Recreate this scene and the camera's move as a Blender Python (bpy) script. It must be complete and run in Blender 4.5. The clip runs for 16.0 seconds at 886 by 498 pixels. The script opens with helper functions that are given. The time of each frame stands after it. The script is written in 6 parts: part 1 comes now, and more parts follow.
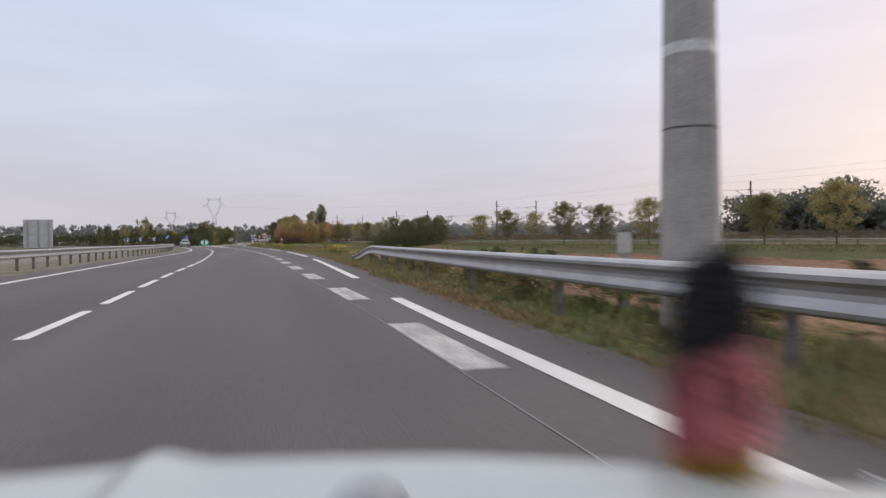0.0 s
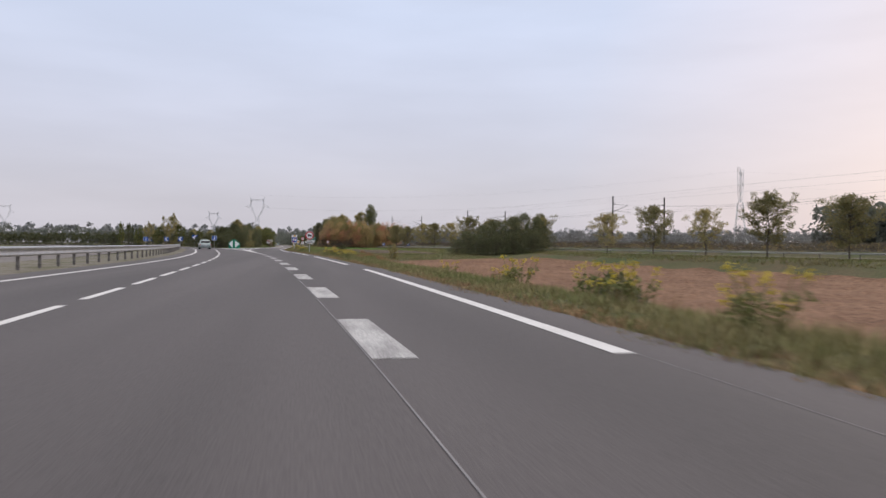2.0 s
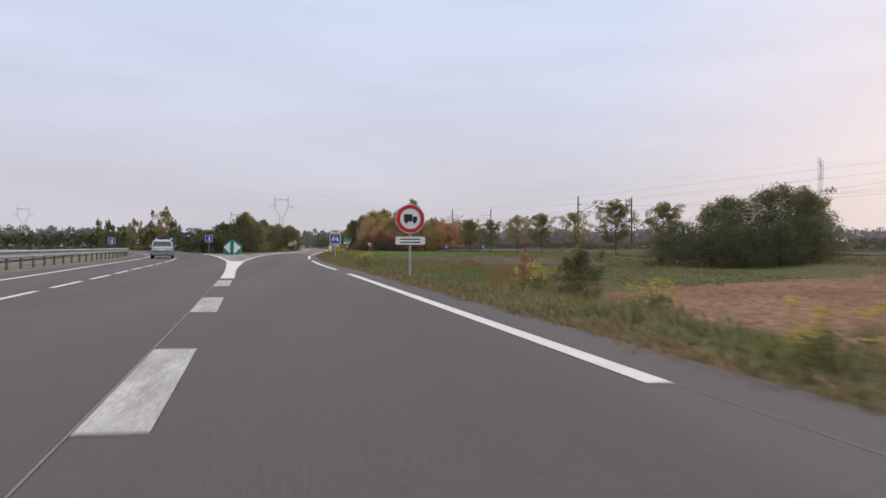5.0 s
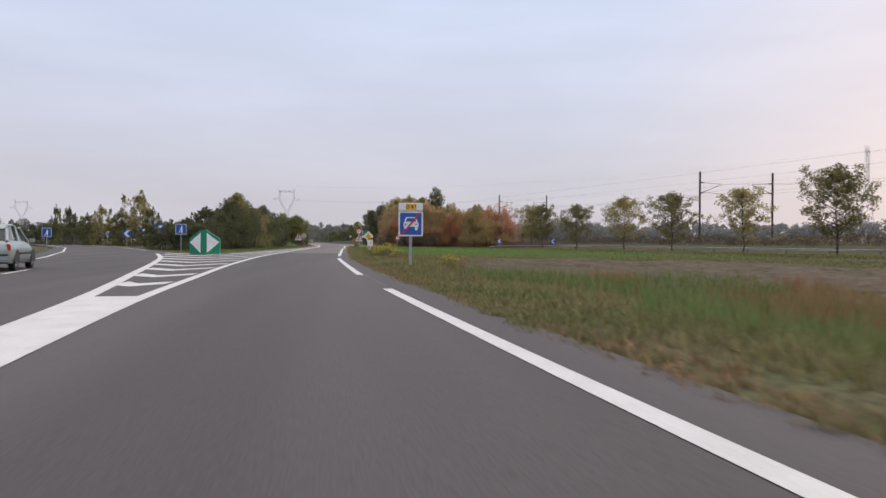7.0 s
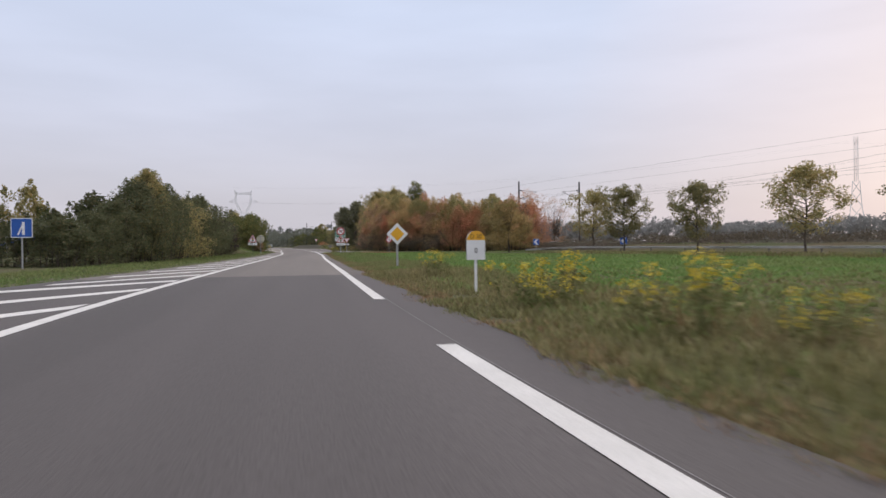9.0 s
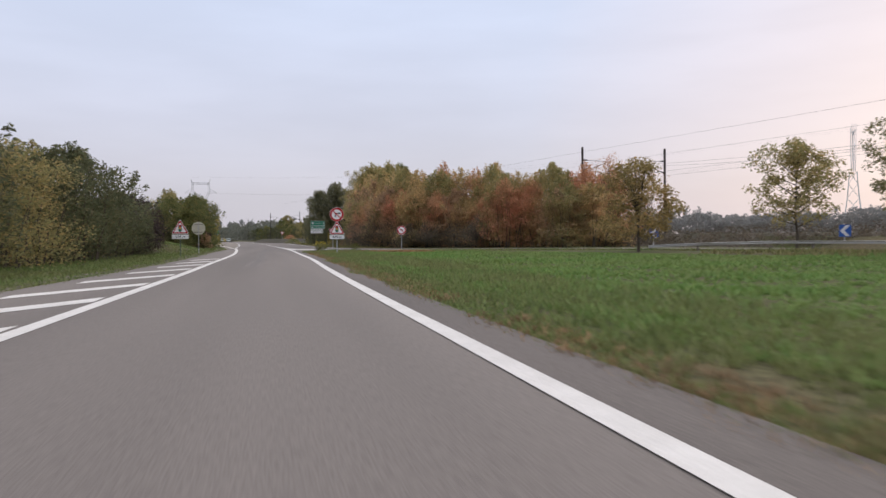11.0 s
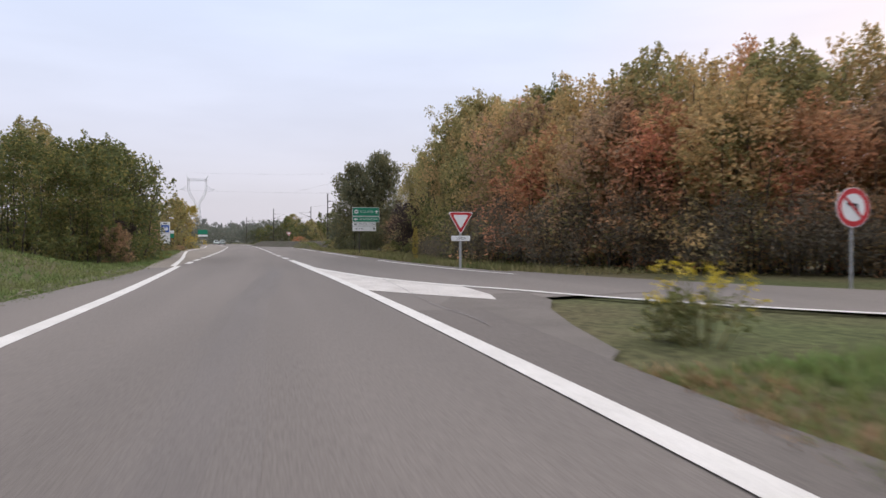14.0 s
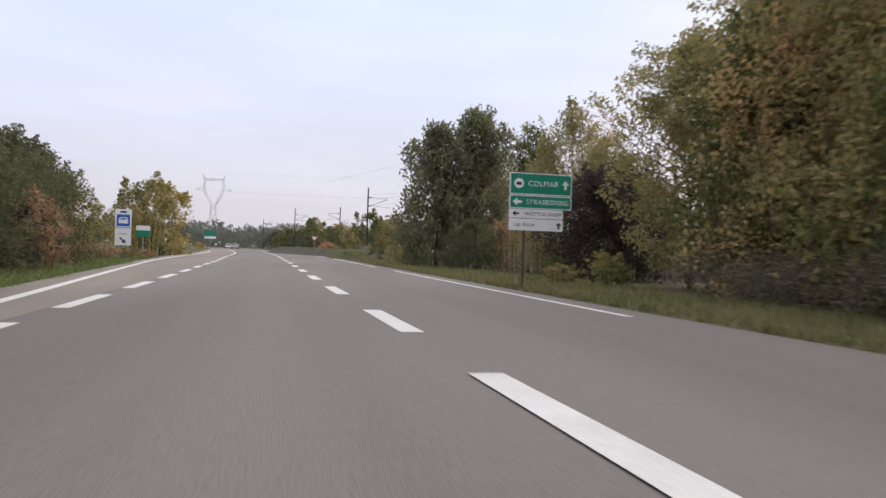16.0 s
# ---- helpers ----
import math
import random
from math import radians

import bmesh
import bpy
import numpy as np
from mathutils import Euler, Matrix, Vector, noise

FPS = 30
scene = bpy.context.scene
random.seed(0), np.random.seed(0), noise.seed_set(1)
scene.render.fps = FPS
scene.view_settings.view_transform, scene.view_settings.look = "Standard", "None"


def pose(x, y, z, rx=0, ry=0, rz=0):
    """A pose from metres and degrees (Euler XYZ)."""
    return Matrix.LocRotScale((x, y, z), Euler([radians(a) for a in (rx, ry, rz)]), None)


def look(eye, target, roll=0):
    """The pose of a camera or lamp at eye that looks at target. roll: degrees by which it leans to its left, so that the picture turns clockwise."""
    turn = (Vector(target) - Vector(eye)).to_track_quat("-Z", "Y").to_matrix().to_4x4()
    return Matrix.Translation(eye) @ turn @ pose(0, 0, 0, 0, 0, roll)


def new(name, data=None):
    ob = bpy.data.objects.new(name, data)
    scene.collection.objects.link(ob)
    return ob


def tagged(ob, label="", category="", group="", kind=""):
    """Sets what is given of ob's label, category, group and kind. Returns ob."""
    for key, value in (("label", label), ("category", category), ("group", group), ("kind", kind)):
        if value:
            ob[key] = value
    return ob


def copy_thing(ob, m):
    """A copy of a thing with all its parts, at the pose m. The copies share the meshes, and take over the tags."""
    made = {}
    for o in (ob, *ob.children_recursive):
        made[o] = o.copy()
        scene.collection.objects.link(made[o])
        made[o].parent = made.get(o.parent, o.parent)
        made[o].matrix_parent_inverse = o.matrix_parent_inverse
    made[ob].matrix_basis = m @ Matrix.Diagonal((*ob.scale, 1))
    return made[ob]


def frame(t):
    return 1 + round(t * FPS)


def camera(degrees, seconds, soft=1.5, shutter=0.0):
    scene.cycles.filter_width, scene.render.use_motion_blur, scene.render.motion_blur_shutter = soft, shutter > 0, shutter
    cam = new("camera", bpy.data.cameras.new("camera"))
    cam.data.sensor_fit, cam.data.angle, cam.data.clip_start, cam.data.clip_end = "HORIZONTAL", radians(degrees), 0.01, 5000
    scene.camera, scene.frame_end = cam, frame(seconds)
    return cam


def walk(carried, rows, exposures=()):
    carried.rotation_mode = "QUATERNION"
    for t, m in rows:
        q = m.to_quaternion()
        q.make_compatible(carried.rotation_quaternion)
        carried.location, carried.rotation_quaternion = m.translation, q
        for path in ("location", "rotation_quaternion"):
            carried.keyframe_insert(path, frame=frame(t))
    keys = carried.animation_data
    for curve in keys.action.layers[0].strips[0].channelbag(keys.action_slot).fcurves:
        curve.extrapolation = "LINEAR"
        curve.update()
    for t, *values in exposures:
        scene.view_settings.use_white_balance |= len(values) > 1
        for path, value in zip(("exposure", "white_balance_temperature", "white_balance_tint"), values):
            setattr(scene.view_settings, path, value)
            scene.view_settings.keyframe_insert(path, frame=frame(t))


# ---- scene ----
cam = camera(62.97, 16.0, shutter=0.2)
# seconds, eye, heading to the left of +y, pitch, roll (degrees)
PATH = [
    (0, 6.841, 39.865, 0.938, -13.99, -0.79, -0.67),
    (0.5, 6.844, 48.907, 0.920, -11.49, -0.64, -0.41),
    (1, 6.835, 58.648, 0.902, -10.85, -0.57, -0.10),
    (1.5, 6.851, 67.954, 0.859, -10.90, -0.49, 0.27),
    (2, 6.771, 77.476, 0.872, -10.73, -0.29, 0.49),
    (2.5, 6.631, 86.319, 0.889, -10.62, -0.08, 0.56),
    (3, 6.424, 95.774, 0.913, -10.46, 0.06, 0.71),
    (3.5, 6.160, 104.494, 0.920, -10.17, 0.04, 0.82),
    (4, 5.763, 113.817, 0.925, -9.69, 0.06, 0.76),
    (4.5, 5.281, 122.525, 0.915, -9.24, -0.01, 0.49),
    (5, 4.754, 130.930, 0.910, -8.79, -0.16, 0.19),
    (5.5, 4.206, 139.214, 0.910, -8.38, -0.37, -0.03),
    (6, 3.653, 147.482, 0.913, -8.09, -0.57, -0.13),
    (6.5, 3.101, 155.785, 0.921, -8.04, -0.67, -0.08),
    (7, 2.555, 164.134, 0.927, -8.39, -0.60, 0.26),
    (7.5, 2.126, 172.084, 0.923, -8.89, -0.50, 0.21),
    (8, 1.779, 180.578, 0.912, -9.68, -0.41, -0.03),
    (8.5, 1.532, 188.611, 0.916, -10.61, -0.41, -0.29),
    (9, 1.351, 196.692, 0.930, -11.48, -0.42, -0.69),
    (9.5, 1.236, 204.672, 0.916, -12.30, -0.51, -0.62),
    (10, 1.197, 212.702, 0.910, -13.06, -0.63, -0.47),
    (10.5, 1.241, 220.858, 0.911, -13.75, -0.79, -0.47),
    (11, 1.358, 229.136, 0.923, -14.32, -0.95, -0.70),
    (11.5, 1.525, 237.441, 0.942, -14.66, -1.10, -1.09),
    (12, 1.706, 245.532, 0.928, -14.68, -1.22, -1.29),
    (12.5, 1.789, 253.101, 0.898, -14.64, -1.23, -1.18),
    (13, 1.876, 261.337, 0.886, -14.51, -1.12, -0.76),
    (13.5, 1.925, 268.910, 0.899, -14.38, -0.87, -0.44),
    (14, 2.031, 277.168, 0.907, -14.16, -0.61, -0.08),
    (14.5, 2.090, 284.322, 0.934, -13.92, -0.29, 0.47),
    (15, 2.030, 291.911, 0.939, -13.61, -0.06, 0.92),
    (15.5, 1.972, 299.133, 0.931, -13.24, 0.02, 1.17),
    (16, 1.838, 307.343, 0.935, -12.88, 0.24, 1.84),
]


def carried_pose(x, y, z, heading, pitch, roll):
    a, b = radians(heading), radians(pitch)
    ahead = Vector((-math.sin(a) * math.cos(b), math.cos(a) * math.cos(b), math.sin(b)))
    eye = Vector((x, y, z))
    return look(eye, eye + 10 * ahead, roll)


walk(cam, [(row[0], carried_pose(*row[1:])) for row in PATH], [(0, 0.05), (8, 0.05), (11.5, 0.12), (13, 0.22), (16, 0.34)])

# ---- light ----
world = bpy.data.worlds.new("dusk_sky")
scene.world = world
world.use_nodes = True
wn, wl = world.node_tree.nodes, world.node_tree.links
wn.clear()
SUN_AZ = radians(66)      # from +y towards +x
sky = wn.new("ShaderNodeTexSky")
sky.sky_type, sky.sun_disc = "NISHITA", False
sky.sun_elevation, sky.sun_rotation = radians(9), SUN_AZ
sky.air_density, sky.dust_density, sky.ozone_density = 1.0, 3.0, 1.0
tc = wn.new("ShaderNodeTexCoord")
sepw = wn.new("ShaderNodeSeparateXYZ")
wl.new(tc.outputs["Generated"], sepw.inputs[0])
# thin cloud deck: colour by height over the horizon
deck = wn.new("ShaderNodeValToRGB")
cr = deck.color_ramp
cr.elements[0].position, cr.elements[0].color = 0.0, (0.575, 0.55, 0.605, 1)
cr.elements[1].position, cr.elements[1].color = 1.0, (0.68, 0.78, 1.0, 1)
for p, c in ((0.06, (0.59, 0.575, 0.645, 1)), (0.16, (0.61, 0.63, 0.755, 1)), (0.30, (0.625, 0.69, 0.87, 1))):
    e = cr.elements.new(p)
    e.color = c
wl.new(sepw.outputs[2], deck.inputs[0])
# warm side near the sun
dotn = wn.new("ShaderNodeVectorMath")
dotn.operation = "DOT_PRODUCT"
dotn.inputs[1].default_value = (math.sin(SUN_AZ), math.cos(SUN_AZ), 0.0)
wl.new(tc.outputs["Generated"], dotn.inputs[0])
warm = wn.new("ShaderNodeMapRange")
warm.inputs["From Min"].default_value, warm.inputs["From Max"].default_value = 0.70, 1.0
warm.inputs["To Max"].default_value = 0.75
wl.new(dotn.outputs["Value"], warm.inputs["Value"])
warmc = wn.new("ShaderNodeMix")
warmc.data_type = "RGBA"
wl.new(warm.outputs[0], warmc.inputs["Factor"])
wl.new(deck.outputs[0], warmc.inputs["A"])
warmc.inputs["B"].default_value = (0.86, 0.70, 0.69, 1)
# soft streaks of cloud
cmap = wn.new("ShaderNodeMapping")
cmap.inputs["Scale"].default_value = (1.4, 1.4, 7.0)
wl.new(tc.outputs["Generated"], cmap.inputs[0])
cloud = wn.new("ShaderNodeTexNoise")
cloud.inputs["Scale"].default_value, cloud.inputs["Detail"].default_value = 2.2, 4.0
wl.new(cmap.outputs[0], cloud.inputs["Vector"])
cl2 = wn.new("ShaderNodeMapRange")
cl2.inputs["From Min"].default_value, cl2.inputs["From Max"].default_value = 0.35, 0.7
cl2.inputs["To Min"].default_value, cl2.inputs["To Max"].default_value = 0.955, 1.045
wl.new(cloud.outputs[0], cl2.inputs["Value"])
scl = wn.new("ShaderNodeVectorMath")
scl.operation = "SCALE"
# an overcast sky is brightest overhead
high = wn.new("ShaderNodeMapRange")
high.interpolation_type = "SMOOTHSTEP"
high.inputs["From Min"].default_value, high.inputs["From Max"].default_value = 0.34, 0.95
wl.new(sepw.outputs[2], high.inputs["Value"])
zen = wn.new("ShaderNodeMix")
zen.data_type = "RGBA"
wl.new(high.outputs[0], zen.inputs["Factor"])
wl.new(warmc.outputs["Result"], zen.inputs["A"])
zen.inputs["B"].default_value = (1.42, 1.36, 1.36, 1)
wl.new(zen.outputs["Result"], scl.inputs[0])
wl.new(cl2.outputs[0], scl.inputs["Scale"])
bg1 = wn.new("ShaderNodeBackground")
bg1.inputs["Strength"].default_value = 0.010
wl.new(sky.outputs[0], bg1.inputs[0])
bg2 = wn.new("ShaderNodeBackground")
bg2.inputs["Strength"].default_value = 0.98
wl.new(scl.outputs[0], bg2.inputs[0])
addw = wn.new("ShaderNodeAddShader")
wl.new(bg1.outputs[0], addw.inputs[0])
wl.new(bg2.outputs[0], addw.inputs[1])
wout = wn.new("ShaderNodeOutputWorld")
wl.new(addw.outputs[0], wout.inputs[0])

sun_data = bpy.data.lights.new("sun", "SUN")
sun_data.energy, sun_data.angle, sun_data.color = 1.0, radians(25), (1.0, 0.88, 0.78)
sun = new("sun", sun_data)
sun.matrix_world = look((200 * math.sin(SUN_AZ), 200 * math.cos(SUN_AZ), 120), (0, 0, 0))


# ---- materials ----
def material(name, base, rough=0.8, metal=0.0, second=None, scale=6.0, amount=1.0, fine=60.0, fine_amount=0.25,
             bump=0.0, bump_scale=80.0, stretch=(1, 1, 1), island=0.0, obj=0.0, third=None, trans=0.0, spec=0.5):
    """A surface with broad stains (second), fine grain, random lightness by piece, and relief."""
    m = bpy.data.materials.new(name)
    m.use_nodes = True
    n, l = m.node_tree.nodes, m.node_tree.links
    bsdf = n["Principled BSDF"]
    bsdf.inputs["Roughness"].default_value, bsdf.inputs["Metallic"].default_value = rough, metal
    bsdf.inputs["Specular IOR Level"].default_value = spec
    co = n.new("ShaderNodeTexCoord")
    mp = n.new("ShaderNodeMapping")
    mp.inputs["Scale"].default_value = stretch
    l.new(co.outputs["Object"], mp.inputs[0])
    col = None
    mix = n.new("ShaderNodeMix")
    mix.data_type = "RGBA"
    mix.inputs["A"].default_value = (*base, 1)
    mix.inputs["B"].default_value = (*(second or [c * 0.8 for c in base]), 1)
    nz = n.new("ShaderNodeTexNoise")
    nz.inputs["Scale"].default_value, nz.inputs["Detail"].default_value = scale, 5.0
    l.new(mp.outputs[0], nz.inputs["Vector"])
    rg = n.new("ShaderNodeMapRange")
    rg.inputs["From Min"].default_value, rg.inputs["From Max"].default_value = 0.35, 0.65
    rg.inputs["To Max"].default_value = amount
    l.new(nz.outputs[0], rg.inputs["Value"])
    l.new(rg.outputs[0], mix.inputs["Factor"])
    col = mix.outputs["Result"]
    if island or obj:
        if island:
            src = n.new("ShaderNodeNewGeometry").outputs["Random Per Island"]
            k = island
        else:
            src = n.new("ShaderNodeObjectInfo").outputs["Random"]
            k = obj
        if third:
            r3 = n.new("ShaderNodeMapRange")
            r3.inputs["From Min"].default_value, r3.inputs["From Max"].default_value = 0.55, 1.0
            l.new(src, r3.inputs["Value"])
            m3 = n.new("ShaderNodeMix")
            m3.data_type = "RGBA"
            l.new(r3.outputs[0], m3.inputs["Factor"])
            l.new(col, m3.inputs["A"])
            m3.inputs["B"].default_value = (*third, 1)
            col = m3.outputs["Result"]
        wv = n.new("ShaderNodeMath")
        wv.operation = "MULTIPLY"
        wv.inputs[1].default_value = 7.31
        l.new(src, wv.inputs[0])
        fr = n.new("ShaderNodeMath")
        fr.operation = "FRACT"
        l.new(wv.outputs[0], fr.inputs[0])
        rr = n.new("ShaderNodeMapRange")
        rr.inputs["To Min"].default_value, rr.inputs["To Max"].default_value = 1 - k, 1 + k
        l.new(fr.outputs[0], rr.inputs["Value"])
        vs = n.new("ShaderNodeVectorMath")
        vs.operation = "SCALE"
        l.new(col, vs.inputs[0])
        l.new(rr.outputs[0], vs.inputs["Scale"])
        col = vs.outputs[0]
    if fine_amount:
        nf = n.new("ShaderNodeTexNoise")
        nf.inputs["Scale"].default_value, nf.inputs["Detail"].default_value = fine, 3.0
        l.new(mp.outputs[0], nf.inputs["Vector"])
        fr2 = n.new("ShaderNodeMapRange")
        fr2.inputs["From Min"].default_value, fr2.inputs["From Max"].default_value = 0.3, 0.7
        fr2.inputs["To Min"].default_value, fr2.inputs["To Max"].default_value = 1 - fine_amount, 1 + fine_amount
        l.new(nf.outputs[0], fr2.inputs["Value"])
        vs2 = n.new("ShaderNodeVectorMath")
        vs2.operation = "SCALE"
        l.new(col, vs2.inputs[0])
        l.new(fr2.outputs[0], vs2.inputs["Scale"])
        col = vs2.outputs[0]
    l.new(col, bsdf.inputs["Base Color"])
    if bump:
        nb = n.new("ShaderNodeTexNoise")
        nb.inputs["Scale"].default_value, nb.inputs["Detail"].default_value = bump_scale, 4.0
        l.new(co.outputs["Object"], nb.inputs["Vector"])
        bp = n.new("ShaderNodeBump")
        bp.inputs["Strength"].default_value, bp.inputs["Distance"].default_value = bump, 0.02
        l.new(nb.outputs[0], bp.inputs["Height"])
        l.new(bp.outputs[0], bsdf.inputs["Normal"])
    if trans:
        tr = n.new("ShaderNodeBsdfTranslucent")
        l.new(col, tr.inputs[0])
        ms = n.new("ShaderNodeMixShader")
        ms.inputs[0].default_value = trans
        l.new(bsdf.outputs[0], ms.inputs[1])
        l.new(tr.outputs[0], ms.inputs[2])
        l.new(ms.outputs[0], n["Material Output"].inputs[0])
    return m


ASPHALT = material("asphalt_dark", (0.094, 0.083, 0.083), 0.82, second=(0.070, 0.062, 0.062), scale=0.55, stretch=(1, 0.06, 1),
                   fine=90, fine_amount=0.14, bump=0.15, bump_scale=140, spec=0.3)
ASPHALT_PALE = material("asphalt_pale", (0.172, 0.152, 0.141), 0.85, second=(0.134, 0.119, 0.111), scale=0.5, stretch=(1, 0.06, 1),
                        fine=90, fine_amount=0.14, bump=0.15, bump_scale=140, spec=0.3)
ASPHALT_SHOULDER = material("asphalt_shoulder", (0.128, 0.112, 0.104), 0.85, second=(0.105, 0.092, 0.086), scale=0.8, stretch=(1, 0.1, 1),
                            fine=90, fine_amount=0.18, bump=0.2, bump_scale=140, spec=0.3)
PAINT = material("road_paint", (0.60, 0.585, 0.57), 0.7, second=(0.53, 0.515, 0.50), scale=1.7, fine=45, fine_amount=0.13, bump=0.2, bump_scale=120)
PAINT_OLD = material("road_paint_worn", (0.41, 0.40, 0.39), 0.75, second=(0.25, 0.24, 0.235), scale=3.5, stretch=(1.5, 0.3, 1), fine=40, fine_amount=0.3, bump=0.2, bump_scale=120)
PAINT_NOSE = material("road_paint_nose", (0.52, 0.495, 0.475), 0.75, second=(0.43, 0.405, 0.39), scale=1.6, stretch=(1.2, 0.5, 1), fine=30, fine_amount=0.2, bump=0.2, bump_scale=120)
SEAM = material("bitumen_seam", (0.19, 0.18, 0.18), 0.6, scale=1.0)
GROUND = material("meadow_ground", (0.070, 0.082, 0.034), 0.95, second=(0.100, 0.082, 0.048), scale=0.16, fine=9.0, fine_amount=0.45, bump=0.5, bump_scale=25, spec=0.1)
SOIL = material("ploughed_soil", (0.20, 0.118, 0.075), 0.95, second=(0.145, 0.082, 0.052), scale=0.35, fine=3.0, fine_amount=0.35, bump=1.0, bump_scale=9, spec=0.1)
STUBBLE = material("dug_soil", (0.118, 0.088, 0.068), 0.95, second=(0.075, 0.066, 0.040), scale=0.5, fine=3.0, fine_amount=0.4, bump=1.0, bump_scale=9, spec=0.1)
GRAVEL = material("gravel_edge", (0.20, 0.18, 0.155), 0.95, second=(0.12, 0.115, 0.07), scale=0.7, fine=12, fine_amount=0.4, bump=0.8, bump_scale=30, spec=0.1)
GRAVEL_GREY = material("gravel_grey", (0.150, 0.134, 0.125), 0.9, second=(0.125, 0.112, 0.103), scale=1.2, fine=70, fine_amount=0.22, bump=0.3, bump_scale=90, spec=0.2)
BALLAST = material("railway_ballast", (0.095, 0.08, 0.068), 0.95, second=(0.06, 0.06, 0.042), scale=0.5, fine=4, fine_amount=0.4, bump=1.0, bump_scale=12, spec=0.1)
OILED = material("asphalt_oiled", (0.158, 0.140, 0.131), 0.8, second=(0.128, 0.114, 0.107), scale=0.8, stretch=(1, 0.12, 1), fine=90, fine_amount=0.16, bump=0.2, bump_scale=140, spec=0.3)
OILED_DARK = material("asphalt_oiled_dark", (0.140, 0.124, 0.117), 0.75, second=(0.120, 0.107, 0.101), scale=1.2, stretch=(1, 0.2, 1), fine=90, fine_amount=0.16, bump=0.2, bump_scale=140, spec=0.3)
SKID = material("rubber_mark", (0.058, 0.052, 0.052), 0.85, second=(0.080, 0.071, 0.071), scale=5, fine=90, fine_amount=0.2)
LAYBY_PALE = material("asphalt_layby", (0.215, 0.188, 0.162), 0.88, second=(0.178, 0.156, 0.135), scale=0.8, stretch=(1, 0.12, 1), fine=90, fine_amount=0.16, bump=0.2, bump_scale=140, spec=0.3)
STEEL = material("galvanised_steel", (0.46, 0.455, 0.455), 0.42, 0.9, second=(0.38, 0.375, 0.375), scale=2.0, fine=30, fine_amount=0.12)
POST_STEEL = material("rail_post_steel", (0.21, 0.195, 0.18), 0.7, 0.3, second=(0.10, 0.085, 0.075), scale=5)
SIGN_POST = material("sign_post_grey", (0.42, 0.42, 0.42), 0.5, 0.6, second=(0.34, 0.34, 0.33), scale=4)
POST_GREEN = material("post_green", (0.13, 0.17, 0.12), 0.55, 0.1, second=(0.10, 0.13, 0.09), scale=4)
SIGN_BACK = material("sign_back_grey", (0.52, 0.52, 0.50), 0.5, 0.2, second=(0.44, 0.44, 0.43), scale=3)
CREAM = material("sign_back_cream", (0.50, 0.47, 0.36), 0.5, 0.1, second=(0.44, 0.41, 0.31), scale=3)
WHITE = material("sign_white", (0.78, 0.78, 0.78), 0.4, second=(0.70, 0.70, 0.69), scale=3, fine_amount=0.05)
RED = material("sign_red", (0.52, 0.02, 0.028), 0.4, second=(0.44, 0.02, 0.026), scale=3, fine_amount=0.05)
BLUE = material("sign_blue", (0.015, 0.10, 0.42), 0.4, second=(0.015, 0.085, 0.36), scale=3, fine_amount=0.05)
GREEN = material("sign_green", (0.004, 0.22, 0.12), 0.4, second=(0.004, 0.18, 0.10), scale=3, fine_amount=0.05)
YELLOW = material("sign_yellow", (0.80, 0.42, 0.02), 0.4, second=(0.72, 0.36, 0.02), scale=3, fine_amount=0.05)
BLACK = material("sign_black", (0.014, 0.014, 0.016), 0.45, fine_amount=0.05)
AMBER = material("sign_amber", (0.75, 0.45, 0.10), 0.4, fine_amount=0.05)
BARK = material("bark", (0.09, 0.072, 0.055), 0.95, second=(0.055, 0.045, 0.035), scale=8, stretch=(1, 1, 0.2), bump=0.8, bump_scale=25)
MAST = material("mast_rusty_steel", (0.075, 0.062, 0.055), 0.75, 0.2, second=(0.05, 0.042, 0.038), scale=5)
CONCRETE = material("concrete_pole", (0.34, 0.325, 0.31), 0.85, second=(0.27, 0.26, 0.25), scale=2.5, bump=0.2)
# pylon steel made paler in its colour to imitate distance haze
PYLON = material("pylon_steel_hazed", (0.66, 0.66, 0.67), 0.6, 0.0, second=(0.58, 0.58, 0.59), scale=1)
WIRE = material("wire_grey", (0.28, 0.27, 0.28), 0.6, 0.3, fine_amount=0)
RUBBER = material("tyre_rubber", (0.012, 0.012, 0.012), 0.85)
CAR_SILVER = material("car_paint_silver_green", (0.36, 0.41, 0.39), 0.28, 0.5, second=(0.34, 0.39, 0.37), scale=2, fine_amount=0.03)
CAR_WHITE = material("car_paint_white", (0.37, 0.40, 0.40), 0.22, 0.0, second=(0.34, 0.37, 0.37), scale=3, fine_amount=0.03)
GLASS_DARK = material("car_glass", (0.03, 0.035, 0.04), 0.06, fine_amount=0)
TAIL = material("tail_lamp_red", (0.55, 0.015, 0.02), 0.2, fine_amount=0)
PLASTIC = material("dark_plastic", (0.03, 0.032, 0.035), 0.6)
RIM = material("wheel_rim", (0.42, 0.42, 0.42), 0.35, 0.7)


def leaf(name, base, second, third, k=0.22):
    return material(name, base, 0.6, second=second, scale=0.35, island=k, third=third, fine_amount=0, trans=0.55, spec=0.25)


